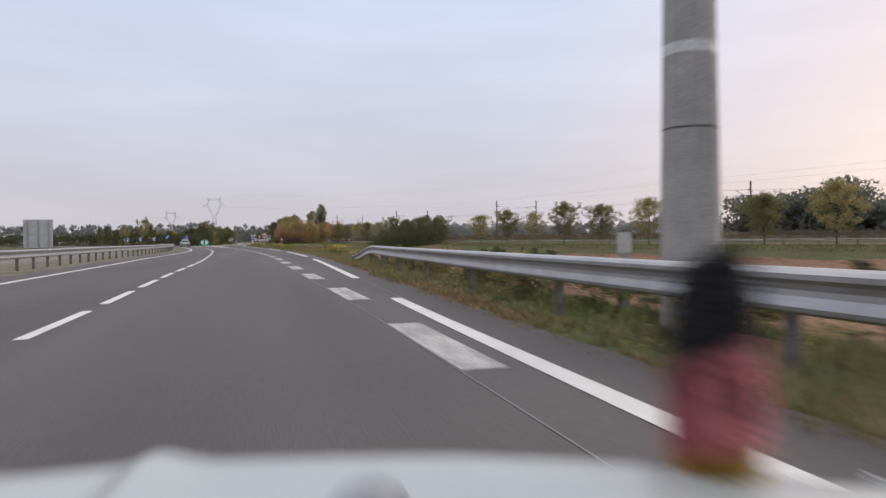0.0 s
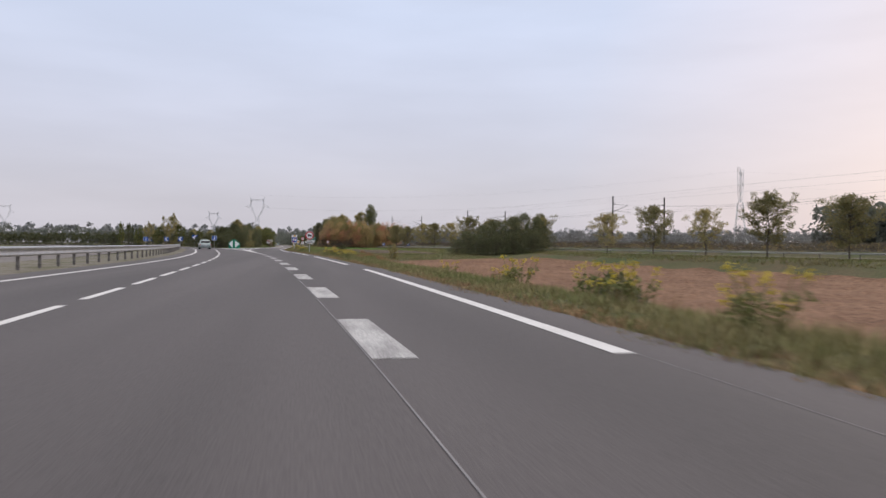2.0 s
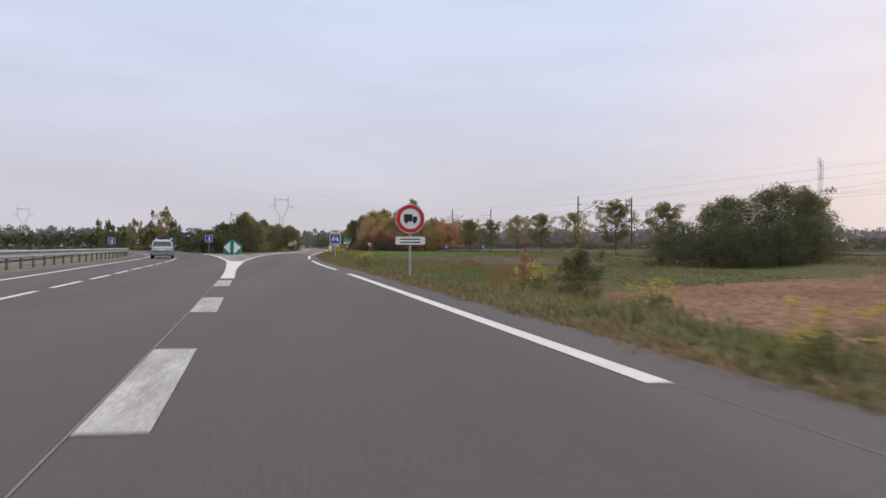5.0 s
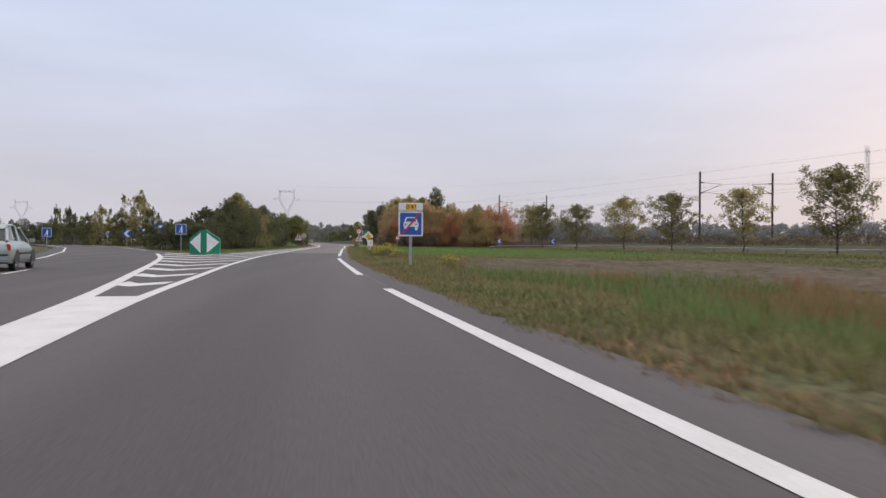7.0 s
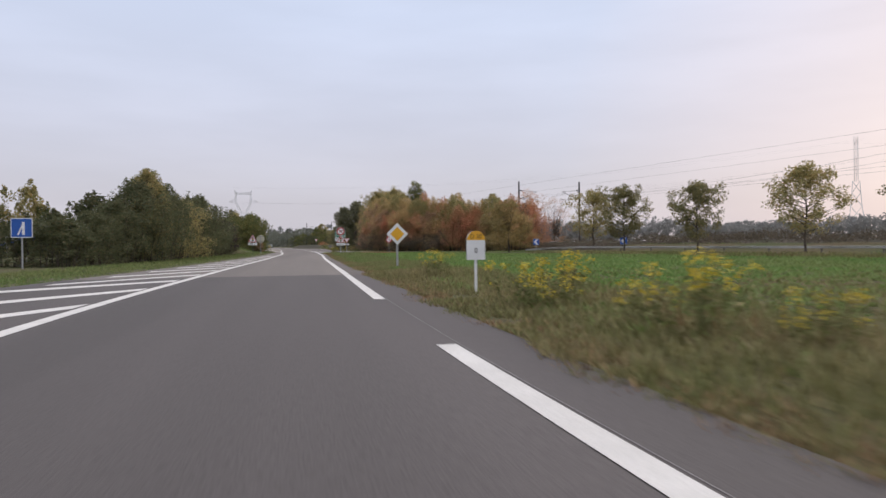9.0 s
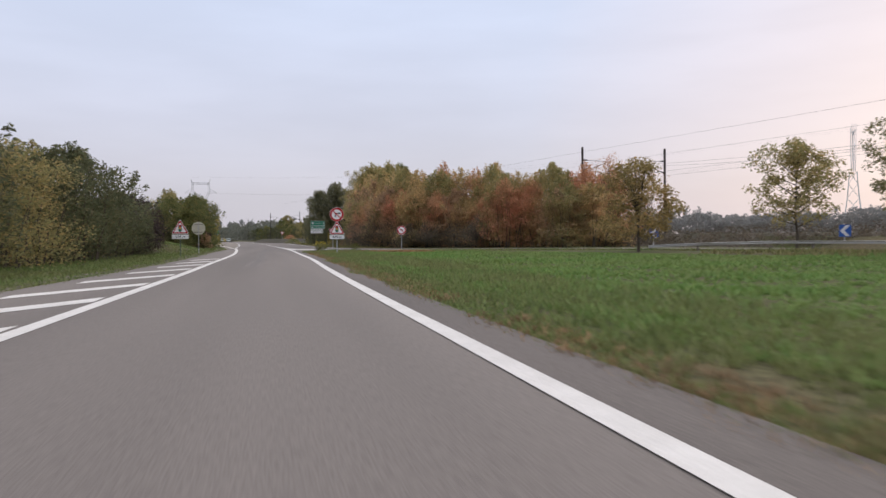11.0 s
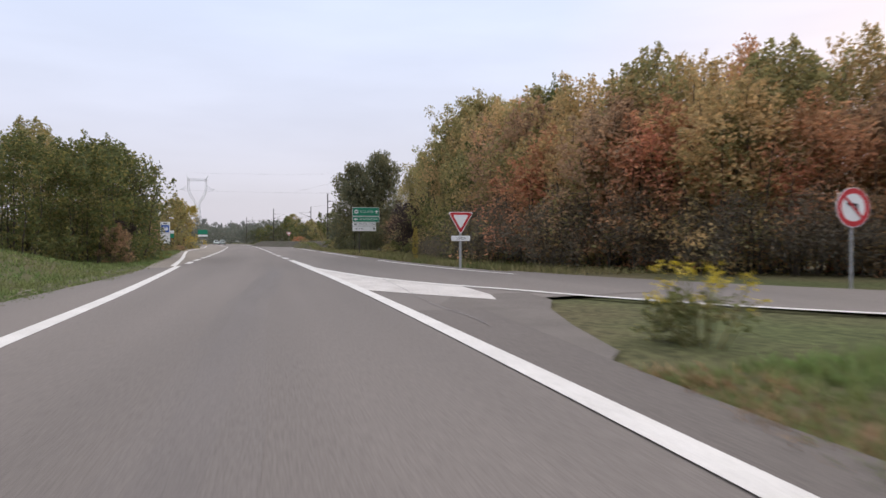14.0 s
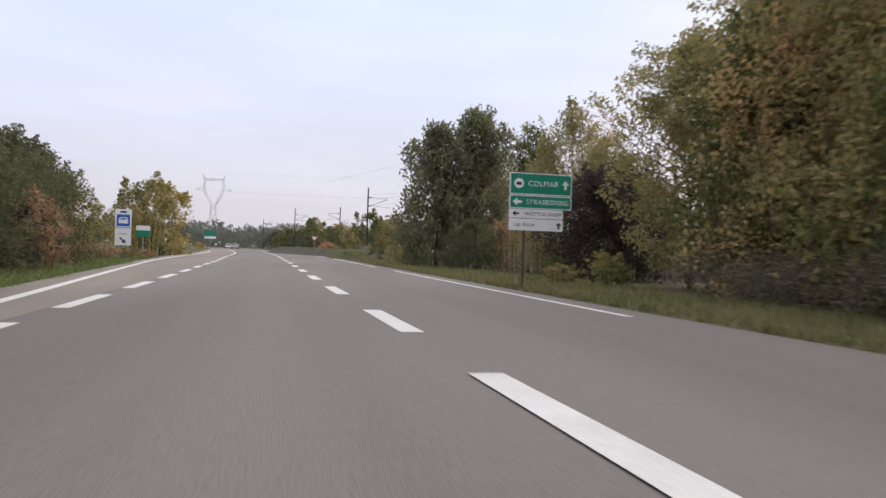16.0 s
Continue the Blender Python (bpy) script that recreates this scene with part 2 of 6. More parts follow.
LEAF_GREEN = leaf("leaf_green", (0.140, 0.165, 0.060), (0.112, 0.130, 0.055), (0.290, 0.245, 0.080), 0.28)
LEAF_DARK = leaf("leaf_dark_green", (0.125, 0.140, 0.072), (0.104, 0.118, 0.066), (0.190, 0.165, 0.085))
LEAF_OLIVE = leaf("leaf_olive", (0.331, 0.284, 0.125), (0.249, 0.255, 0.114), (0.464, 0.336, 0.145), 0.2)
LEAF_RUST = leaf("leaf_rust", (0.580, 0.258, 0.162), (0.383, 0.284, 0.148), (0.684, 0.348, 0.186), 0.2)
LEAF_ORANGE = leaf("leaf_orange_brown", (0.522, 0.348, 0.174), (0.336, 0.307, 0.145), (0.638, 0.418, 0.191), 0.2)
LEAF_YELLOW = leaf("leaf_yellow", (0.400, 0.305, 0.080), (0.290, 0.255, 0.082), (0.500, 0.365, 0.090))
LEAF_PURPLE = leaf("leaf_dark_purple", (0.070, 0.052, 0.050), (0.060, 0.052, 0.046), (0.090, 0.060, 0.058))
LEAF_ROW = leaf("leaf_grey_olive", (0.190, 0.182, 0.085), (0.152, 0.150, 0.076), (0.310, 0.245, 0.105))
# far leaves lightened and greyed: haze painted into the colour, stronger in the second
LEAF_FAR_HAZED = leaf("leaf_far_wood_hazed", (0.165, 0.180, 0.150), (0.140, 0.155, 0.132), (0.195, 0.190, 0.155), 0.2)
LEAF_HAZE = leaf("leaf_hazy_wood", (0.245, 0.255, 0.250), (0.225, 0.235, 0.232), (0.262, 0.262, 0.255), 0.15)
LEAF_WILLOW = leaf("leaf_grey_green", (0.185, 0.186, 0.110), (0.150, 0.158, 0.098), (0.250, 0.225, 0.120), 0.25)
LEAF_BROWN = leaf("leaf_withered_brown", (0.415, 0.267, 0.169), (0.292, 0.220, 0.137), (0.520, 0.325, 0.182), 0.2)
LEAF_TWIG = leaf("leaf_dry_twigs", (0.170, 0.146, 0.114), (0.138, 0.126, 0.095), (0.245, 0.190, 0.125), 0.3)
LEAF_FIELD = leaf("leaf_gold_brown", (0.300, 0.225, 0.100), (0.225, 0.200, 0.085), (0.420, 0.290, 0.120), 0.3)
LEAF_BANK = leaf("leaf_withered_scrub", (0.115, 0.095, 0.072), (0.088, 0.078, 0.060), (0.150, 0.118, 0.078), 0.3)
BLADE = material("grass_blade", (0.125, 0.160, 0.052), 0.7, second=(0.225, 0.195, 0.095), scale=0.3, amount=1.0, island=0.4, third=(0.25, 0.205, 0.105), fine_amount=0, trans=0.35, spec=0.2)
BLADE_RUST = material("grass_blade_rust", (0.30, 0.155, 0.085), 0.75, second=(0.20, 0.175, 0.080), scale=0.5, island=0.25, third=(0.34, 0.20, 0.11), fine_amount=0, trans=0.3, spec=0.15)
BLADE_VERGE = material("grass_blade_verge", (0.125, 0.195, 0.060), 0.7, second=(0.185, 0.190, 0.080), scale=0.25, amount=0.8, island=0.35, third=(0.20, 0.22, 0.085), fine_amount=0, trans=0.35, spec=0.2)
BLADE_GREEN = material("grass_blade_fresh", (0.125, 0.250, 0.060), 0.7, second=(0.175, 0.235, 0.080), scale=0.16, island=0.22, third=(0.21, 0.275, 0.085), fine_amount=0, trans=0.35, spec=0.2)
STRAW = material("dry_stalk", (0.33, 0.210, 0.11), 0.8, second=(0.22, 0.155, 0.09), scale=0.5, island=0.4, third=(0.19, 0.115, 0.07), fine_amount=0, trans=0.2, spec=0.2)
FLOWER = material("yellow_flower", (0.55, 0.42, 0.035), 0.7, second=(0.40, 0.32, 0.04), scale=2, island=0.3, fine_amount=0, trans=0.2)


# ---- building helpers ----
def mesh_of(name, verts, faces, mat):
    me = bpy.data.meshes.new(name)
    me.from_pydata([tuple(v) for v in verts], [], faces)
    me.materials.append(mat)
    me.update()
    return me


def mesh_arrays(name, verts, quads, mat):
    """A mesh from numpy arrays of corners and of faces with one number of corners."""
    me = bpy.data.meshes.new(name)
    k = quads.shape[1]
    me.vertices.add(len(verts))
    me.vertices.foreach_set("co", np.ascontiguousarray(verts, np.float32).ravel())
    me.loops.add(quads.size)
    me.loops.foreach_set("vertex_index", np.ascontiguousarray(quads, np.int32).ravel())
    me.polygons.add(len(quads))
    me.polygons.foreach_set("loop_start", np.arange(0, quads.size, k, dtype=np.int32))
    me.update(calc_edges=True)
    me.materials.append(mat)
    return me


def bm_mesh(name, bm, mat, smooth=False):
    me = bpy.data.meshes.new(name)
    bmesh.ops.recalc_face_normals(bm, faces=bm.faces)
    bm.to_mesh(me)
    bm.free()
    me.materials.append(mat)
    if smooth:
        me.polygons.foreach_set("use_smooth", [True] * len(me.polygons))
    return me


def part(name, geo, mat, parent, label="", smooth=False):
    me = bm_mesh(name, geo, mat, smooth) if isinstance(geo, bmesh.types.BMesh) else geo
    ob = new(name, me)
    ob.parent = parent
    return tagged(ob, label)


def thing(name, at, label, category, group="", turn=0.0):
    ob = new(name)
    ob.empty_display_size = 0.2
    ob.matrix_world = pose(*at, 0, 0, turn)
    return tagged(ob, label, category, group)


def prism(points, y0, y1):
    """A flat outline in x and z, solid from y0 (front) to y1."""
    bm = bmesh.new()
    f = [bm.verts.new((x, y0, z)) for x, z in points]
    b = [bm.verts.new((x, y1, z)) for x, z in points]
    bm.faces.new(f)
    bm.faces.new(b[::-1])
    for i in range(len(points)):
        j = (i + 1) % len(points)
        bm.faces.new((f[i], b[i], b[j], f[j]))
    return bm


def box_bm(x0, x1, y0, y1, z0, z1, bevel=0.0):
    bm = bmesh.new()
    bmesh.ops.create_cube(bm, size=1)
    for v in bm.verts:
        v.co = ((x0 + x1) / 2 + v.co.x * (x1 - x0), (y0 + y1) / 2 + v.co.y * (y1 - y0), (z0 + z1) / 2 + v.co.z * (z1 - z0))
    if bevel:
        bmesh.ops.bevel(bm, geom=bm.edges[:], offset=bevel, segments=2, affect="EDGES")
    return bm


def tube(bm, a, b, ra, rb, sides=8, caps=True):
    a, b = Vector(a), Vector(b)
    axis = (b - a).normalized()
    u = axis.orthogonal().normalized()
    w = axis.cross(u)
    rings = []
    for p, r in ((a, ra), (b, rb)):
        rings.append([bm.verts.new(p + r * (math.cos(2 * math.pi * i / sides) * u + math.sin(2 * math.pi * i / sides) * w)) for i in range(sides)])
    for i in range(sides):
        j = (i + 1) % sides
        bm.faces.new((rings[0][i], rings[0][j], rings[1][j], rings[1][i]))
    if caps:
        bm.faces.new(rings[0][::-1])
        bm.faces.new(rings[1])
    return bm


def circle_pts(cx, cz, r, n=40, a0=0.0):
    return [(cx + r * math.cos(a0 + 2 * math.pi * i / n), cz + r * math.sin(a0 + 2 * math.pi * i / n)) for i in range(n)]


def round_rect(x0, x1, z0, z1, r=0.05, n=5):
    pts = []
    for cx, cz, a in ((x1 - r, z1 - r, 0), (x0 + r, z1 - r, 90), (x0 + r, z0 + r, 180), (x1 - r, z0 + r, 270)):
        pts += [(cx + r * math.cos(radians(a + 90 * i / n)), cz + r * math.sin(radians(a + 90 * i / n))) for i in range(n + 1)]
    return pts


def round_tri(cx, cz, side, flip=False, r=0.06):
    h = side * math.sqrt(3) / 2
    c = [(-side / 2, -h / 3), (side / 2, -h / 3), (0, 2 * h / 3)]
    if flip:
        c = [(-x, -z) for x, z in c]
    pts = []
    for i in range(3):
        p, q, s = (Vector(c[k % 3]) for k in (i - 1, i, i + 1))
        d1, d2 = (p - q).normalized(), (s - q).normalized()
        a, b = q + d1 * r * 1.73, q + d2 * r * 1.73
        for k in range(6):
            u = k / 5
            pts.append(tuple((1 - u) ** 2 * a + 2 * u * (1 - u) * q + u * u * b))
    return [(cx + x, cz + z) for x, z in pts]


def lettering(text, size, at, mat, parent, label="", align="CENTER", wide=1.0):
    """Flat letters in Blender's own font, facing -y."""
    cu = bpy.data.curves.new("lettering", "FONT")
    cu.body, cu.size, cu.align_x, cu.align_y, cu.extrude, cu.space_character = text, size, align, "CENTER", 0.001, 1.1
    tmp = bpy.data.objects.new("tmp", cu)
    me = bpy.data.meshes.new_from_object(tmp)
    bpy.data.objects.remove(tmp)
    whole = bmesh.new()
    whole.from_mesh(me)
    bpy.data.meshes.remove(me)
    bmesh.ops.remove_doubles(whole, verts=whole.verts, dist=1e-5)
    bmesh.ops.transform(whole, matrix=pose(*at, 90, 0, 0) @ Matrix.Diagonal((wide, 1, 1, 1)), verts=whole.verts)
    glyphs, seen = [], set()
    for f in whole.faces:                                  # gather joined faces, then what stands in one column
        if f in seen:
            continue
        seen.add(f)
        stack, group = [f], []
        while stack:
            g_ = stack.pop()
            group.append(g_)
            for e in g_.edges:
                for n_ in e.link_faces:
                    if n_ not in seen:
                        seen.add(n_)
                        stack.append(n_)
        xs_ = [v.co.x for q in group for v in q.verts]
        lo, hi = min(xs_), max(xs_)
        for old in glyphs:
            if min(hi, old[1]) - max(lo, old[0]) > 0.5 * min(hi - lo, old[1] - old[0]):
                old[0], old[1] = min(lo, old[0]), max(hi, old[1])
                old[2].extend(group)
                break
        else:
            glyphs.append([lo, hi, group])
    ob = None
    for lo, hi, group in glyphs:
        vs = {v: i for i, v in enumerate({v: 0 for q in group for v in q.verts})}
        ob = new("letter", mesh_of("letter", [tuple(v.co) for v in vs], [tuple(vs[v] for v in q.verts) for q in group], mat))
        ob.parent = parent
        tagged(ob, label)
    whole.free()
    return ob


def curve_of(points):
    """x as a smooth function of y through the given (y, x)."""
    ys = np.array([p[0] for p in points], float)
    xs = np.array([p[1] for p in points], float)
    grid = np.arange(ys[0], ys[-1] + 0.5, 1.0)
    val = np.interp(grid, ys, xs)
    ker = np.hanning(15)
    ker /= ker.sum()
    pad = np.concatenate([val[0] + (np.arange(-7, 0)) * (val[1] - val[0]), val, val[-1] + np.arange(1, 8) * (val[-1] - val[-2])])
    val = np.convolve(pad, ker, "valid")
    return lambda y: float(np.interp(y, grid, val))


# ---- the plan: lines of the road as x over y ----
MAIN = curve_of([(-60, 8.4), (20, 8.4), (45, 8.2), (52, 8.13), (57, 7.95), (60, 7.88), (64, 7.78), (70, 7.65), (73, 7.6), (76, 7.51), (80, 7.42), (86, 7.13),
                (93, 6.77), (100, 6.34), (109, 5.76), (118, 5.04), (125, 4.48), (128, 4.19), (134, 3.59), (140, 2.98), (150, 1.88), (155, 1.34), (162, 0.43),
                (172.6, -0.99), (176, -1.46), (195, -4.9), (205, -6.9), (224.5, -11.9), (253, -21.4), (290, -37), (340, -64), (420, -118), (560, -235)])
EDGE = curve_of([(-60, 8.72), (20, 8.82), (43, 8.88), (51, 8.94), (57, 9.13), (66, 9.28), (71.8, 9.38), (77, 9.4), (83, 9.44), (95, 9.16), (103, 8.92), (109, 8.61),
                (120, 7.99), (129.5, 7.45), (136, 6.98), (155, 5.46), (166, 4.42), (173, 3.94), (178, 3.62), (184, 3.29), (202, 2.77), (209, 2.82), (240, 3.13),
                (250, 3.32), (256, 3.49), (262, 3.67), (268, 3.72), (273, 3.71), (280, 3.82), (283, 3.86), (288, 3.85), (291, 3.84), (300, 3.68), (313, 3.43),
                (317, 3.29), (325, 3.07), (330, 2.95), (350, 2.55), (374, 2), (400, 1.1), (440, -0.7), (480, -4.1), (560, -14.1)])
INNER = curve_of([(150, 2.3), (160, 1.09), (169.5, 0.19), (176, -0.46), (186, -0.99), (189, -1.23), (194, -1.42), (200, -1.59), (205, -1.73), (210, -1.73), (216, -1.6),
                (227, -1.31), (240, -0.84), (245, -0.68), (250, -0.51), (258, -0.37), (262, -0.26), (268, -0.11), (276, 0.02), (283, -0.11), (291, -0.22),
                (296, -0.44), (300, -0.56), (305, -0.82), (313, -1.02), (326, -1.13), (330, -1.21), (350, -1.58), (360, -1.92), (400, -3.2), (480, -9), (560, -19)])
LAYBY = curve_of([(300, -0.65), (306, -1.0), (312, -1.45), (319, -1.97), (332, -3.15), (346, -4.35), (353, -4.8), (380, -5.6), (400, -6.4), (480, -12), (560, -22)])
RIGHT2 = curve_of([(285, 11.5), (290, 11.3), (293, 9.9), (296, 8.6), (305, 7.85), (313.5, 7.5), (338, 7.2), (375, 6.9), (420, 6.1), (450, 4.6), (480, 1.5), (560, -8)])
ISLAND = curve_of([(205, -6.6), (212, -5.9), (216, -5.6), (221, -5.1), (235, -3.9), (253, -2.65), (266, -2.1), (280, -2.0), (295, -1.6), (303, -1.7), (310, -2.4), (319, -2.9), (353, -5.6), (400, -7.6), (480, -13), (560, -23)])


def tree_line(y):
    return 45.65 - 0.196 * (y - 166)


def rail_line(y):
    return tree_line(y) + 1.3


def railway(y):
    """The nearer row of masts."""
    return 55.6 - 0.206 * min(0, y - 187.6) - 0.2196 * min(54.2, max(0, y - 187.6)) - 0.236 * max(0, y - 241.8)


def smooth01(v):
    v = min(1.0, max(0.0, v))
    return v * v * (3 - 2 * v)


def paved_right(y):
    return EDGE(y) + 0.7 + 0.35 * smooth01((y - 280) / 7) if y < 288.2 else RIGHT2(y) + 0.6


def ground_z(x, y):
    """The lie of the land: the road stands on a low bank over the ploughed field."""
    if y > 262 and x < 36 or x < paved_right(y) + 0.5:
        flat = 1.0
    else:
        flat = 0.0
    r = x - paved_right(y)
    dip = -1.35 * smooth01((y - 20) / 40) * (1 - smooth01((y - 140) / 60))
    dip = min(dip, -0.0) - 0.03
    z = dip * smooth01((r - 1.0) / 6.0)
    z *= 1 - smooth01((x - (tree_line(y) - 11)) / 9.0) * 0.92
    if x > railway(y) - 9:
        z += 0.7 * smooth01((x - (railway(y) - 9)) / 4.0) * (1 - smooth01((x - (railway(y) + 17)) / 5.0))
    if r > 0.6:
        z += 0.07 * noise.noise((x * 0.3, y * 0.3, 0)) * min(1, (r - 0.6) / 3)
    if r <= -0.7:
        z = -0.10
    elif r < 0.0:
        z = -0.02 + 0.08 * r / 0.7
    else:
        z += -0.02 - 0.015 * min(1, r)
    if flat and y > 262 and r > 1:
        z = -0.05
    if x < ISLAND(y) - 1.4 and 284 < y < 320 and x > -22:
        z += 0.8 * smooth01((ISLAND(y) - 1.4 - x) / 4.2) * smooth01((y - 286) / 9) * (1 - smooth01((y - 304) / 10)) * smooth01((x + 22) / 5)
    return z


# ---- ground ----
def axis_lines(lo, hi, step, far):
    a = list(np.arange(lo, hi + step / 2, step))
    out, d = [], step
    left, right = [], []
    p = lo
    while p > -far:
        d *= 1.35
        p -= d
        left.append(p)
    p, d = hi, step
    while p < far:
        d *= 1.35
        p += d
        right.append(p)
    return np.array(left[::-1] + a + right)


gx, gy = axis_lines(-30, 75, 0.75, 2600), axis_lines(10, 420, 2.0, 2600)
gv = [(x, y, ground_z(x, min(max(y, -55), 555)) if -40 < x < 120 else -0.12) for y in gy for x in gx]
nx = len(gx)
gf = [(j * nx + i, j * nx + i + 1, (j + 1) * nx + i + 1, (j + 1) * nx + i) for j in range(len(gy) - 1) for i in range(nx - 1)]
ground = tagged(new("ground", mesh_of("ground", gv, gf, GROUND)), "flat rough meadow with low grass and earth", "ground", kind="structure")


def strip_mesh(name, ys, left, right, z, mat, across=1):
    v, f = [], []
    for y in ys:
        a, b = left(y), right(y)
        for k in range(across + 1):
            v.append((a + (b - a) * k / across, y, z))
    w = across + 1
    for j in range(len(ys) - 1):
        for k in range(across):
            f.append((j * w + k, j * w + k + 1, (j + 1) * w + k + 1, (j + 1) * w + k))
    return mesh_of(name, v, f, mat)


def span(a, b, step=2.0):
    n = max(1, int(round((b - a) / step)))
    return [a + (b - a) * i / n for i in range(n + 1)]


# left edge and lane offsets fitted to the camera's view; the lane narrows towards the bend
LEFT_OFF = curve_of([(-60, -7.35), (84, -7.1), (95, -6.5), (101, -6.2), (110, -5.8), (120, -5.46), (137, -5.44), (148, -5.53), (160, -5.8), (171, -5.95), (187, -5.65), (199, -5.5), (212, -6.2), (229, -6.86), (260, -7.0), (560, -7.4)])
LANE_OFF = curve_of([(-60, -3.68), (62, -3.66), (72, -3.56), (82, -3.6), (99, -3.46), (109, -3.36), (117, -3.24), (128, -3.27), (140, -3.28), (150, -3.38), (160, -3.48), (173, -3.35), (196, -3.1), (209, -3.4), (560, -3.5)])
EDGE_L = lambda y: MAIN(y) + LEFT_OFF(y)
road = tagged(new("road_main", strip_mesh("road_main", span(-50, 216), lambda y: EDGE_L(y) - 1.1, paved_right, 0.0, ASPHALT, 4)),
              "dark worn asphalt dual carriageway with an exit lane", "road", kind="structure")
road_bend = tagged(new("road_bend", strip_mesh("road_bend", span(216, 550, 4), lambda y: EDGE_L(y) - 1.1 - 0.004 * (y - 216), lambda y: MAIN(y) + 1.0 + 0.004 * (y - 216), 0.0, ASPHALT, 2)),
                   "dark asphalt carriageway bending away", "road", kind="structure")
ramp = tagged(new("road_ramp_dark", strip_mesh("road_ramp_dark", span(216, 219.5, 1), ISLAND, paved_right, 0.0, ASPHALT, 2)), "dark asphalt slip road", "road", kind="structure")
ramp_pale = tagged(new("road_ramp", strip_mesh("road_ramp", span(219.5, 550), ISLAND, paved_right, 0.0, ASPHALT_PALE, 4)),
                   "pale worn asphalt slip road joining a country road", "road", kind="structure")
tagged(new("road_shoulder", strip_mesh("road_shoulder", span(219.5, 286.4, 2), lambda y: EDGE(y) + 0.1, lambda y: paved_right(y) - 0.002, 0.004, ASPHALT_SHOULDER, 2)), "darker asphalt shoulder beside the edge line", "road", kind="structure")
tagged(new("road_layby", strip_mesh("road_layby", span(304, 470), lambda y: ISLAND(y) + 0.02, lambda y: INNER(y) - 0.12, 0.0035, LAYBY_PALE, 2)), "pale beige asphalt of a lay-by beside the road", "road", kind="structure")
tagged(new("road_opposite", strip_mesh("road_opposite", span(-50, 380, 4), lambda y: EDGE_L(y) - 15.5 - 0.03 * max(0, y - 100), lambda y: EDGE_L(y) - 5.5 - 0.02 * max(0, y - 100), -0.02, ASPHALT_PALE, 1)),
                  "pale asphalt carriageway behind the median rail", "road", kind="structure")


def ribbon(name, pts, half, z, mat):
    """A strip of one width along a line of (x, y)."""
    v, f = [], []
    for i, p in enumerate(pts):
        a, b = Vector(pts[max(0, i - 1)]), Vector(pts[min(len(pts) - 1, i + 1)])
        d = (b - a).normalized()
        nrm = Vector((-d.y, d.x))
        c = Vector(p)
        v += [(*(c + nrm * half), z), (*(c - nrm * half), z)]
        if i:
            f.append((2 * i - 2, 2 * i - 1, 2 * i + 1, 2 * i))
    return mesh_of(name, v, f, mat)


def dense(pts, n=6):
    """Points along a smooth line through the given ones."""
    out = []
    P = [Vector(p) for p in pts]
    P = [2 * P[0] - P[1]] + P + [2 * P[-1] - P[-2]]
    for i in range(1, len(P) - 2):
        for k in range(n):
            t = k / n
            a, b, c, d = P[i - 1], P[i], P[i + 1], P[i + 2]
            out.append(tuple(0.5 * (2 * b + (c - a) * t + (2 * a - 5 * b + 4 * c - d) * t * t + (3 * b - 3 * c + d - a) * t ** 3)))
    out.append(tuple(P[-2]))
    return out


SIDE = dense([(tree_line(y) + 5.0, y) for y in (60, 120, 180, 230, 250)] + [(32.2, 261), (28.6, 270), (23.0, 277.0), (17.4, 281.0), (13.0, 284.2), (10.4, 288), (8.5, 292.5), (7.2, 297.5)])
side_road = tagged(new("road_side", ribbon("road_side", SIDE, 2.45, -0.006, ASPHALT_PALE)), "narrow pale asphalt side road", "road", kind="structure")


tagged(new("median_strip", strip_mesh("median_strip", span(-50, 216, 4), lambda y: EDGE_L(y) - 5.6, lambda y: EDGE_L(y) - 1.05, -0.012, GRAVEL, 2)), "strip of grey gravel and earth under the median rail", "ground", kind="structure")


# ---- painted lines ----
def line_piece(parent, path, y0, y1, width, mat=PAINT, name="lane_marking", off=0.0, z=0.005):
    ys = span(y0, y1, 1.5)
    part(name, strip_mesh(name, ys, lambda y: path(y) + off, lambda y: path(y) + off + width, z, mat), mat, parent)


for i in range(-6, 19):                                   # broad dashes along the exit lane
    y0 = (44.82 if i <= 11 else 41.8) + (6.36 if i <= 11 else 6.63) * i
    if y0 + 3 < 152:
        line_piece(road, MAIN, y0, y0 + 2.97, 0.36, PAINT_OLD)
for i in range(-20, 34):                                  # short dashes between the two through lanes
    y0 = 47.7 + 4.162 * i
    line_piece(road if y0 < 213 else road_bend, lambda y: MAIN(y) + LANE_OFF(y), y0, y0 + 3.0, 0.14, off=-0.05)
line_piece(road, EDGE_L, -50, 216, 0.18)
line_piece(road_bend, EDGE_L, 216, 400, 0.18)
EDGE_MARK = lambda y: EDGE(y) + float(np.interp(y, [178, 184, 206, 236, 296, 303], [-0.17, -0.2, -0.2, -0.08, -0.08, -0.13]))
for y0, y1 in ((5, 25), (31, 51.28), (57.6, 77.05), (83.0, 103.0), (109, 129.3), (135.5, 155.3), (159.5, 178.2), (184, 203.2), (208.9, 216)):
    line_piece(road, EDGE_MARK, y0, y1, 0.19)
line_piece(ramp, EDGE_MARK, 216, 219.5, 0.19)
line_piece(ramp_pale, EDGE_MARK, 219.5, 302, 0.2, z=0.009)
line_piece(ramp_pale, EDGE_MARK, 302, 312.7, 0.28, z=0.014)
line_piece(road, INNER, 176, 216, 0.22, off=-0.22)
line_piece(ramp, INNER, 216, 219.5, 0.22, off=-0.22)
line_piece(ramp_pale, INNER, 219.5, 305.5, 0.22, off=-0.22)
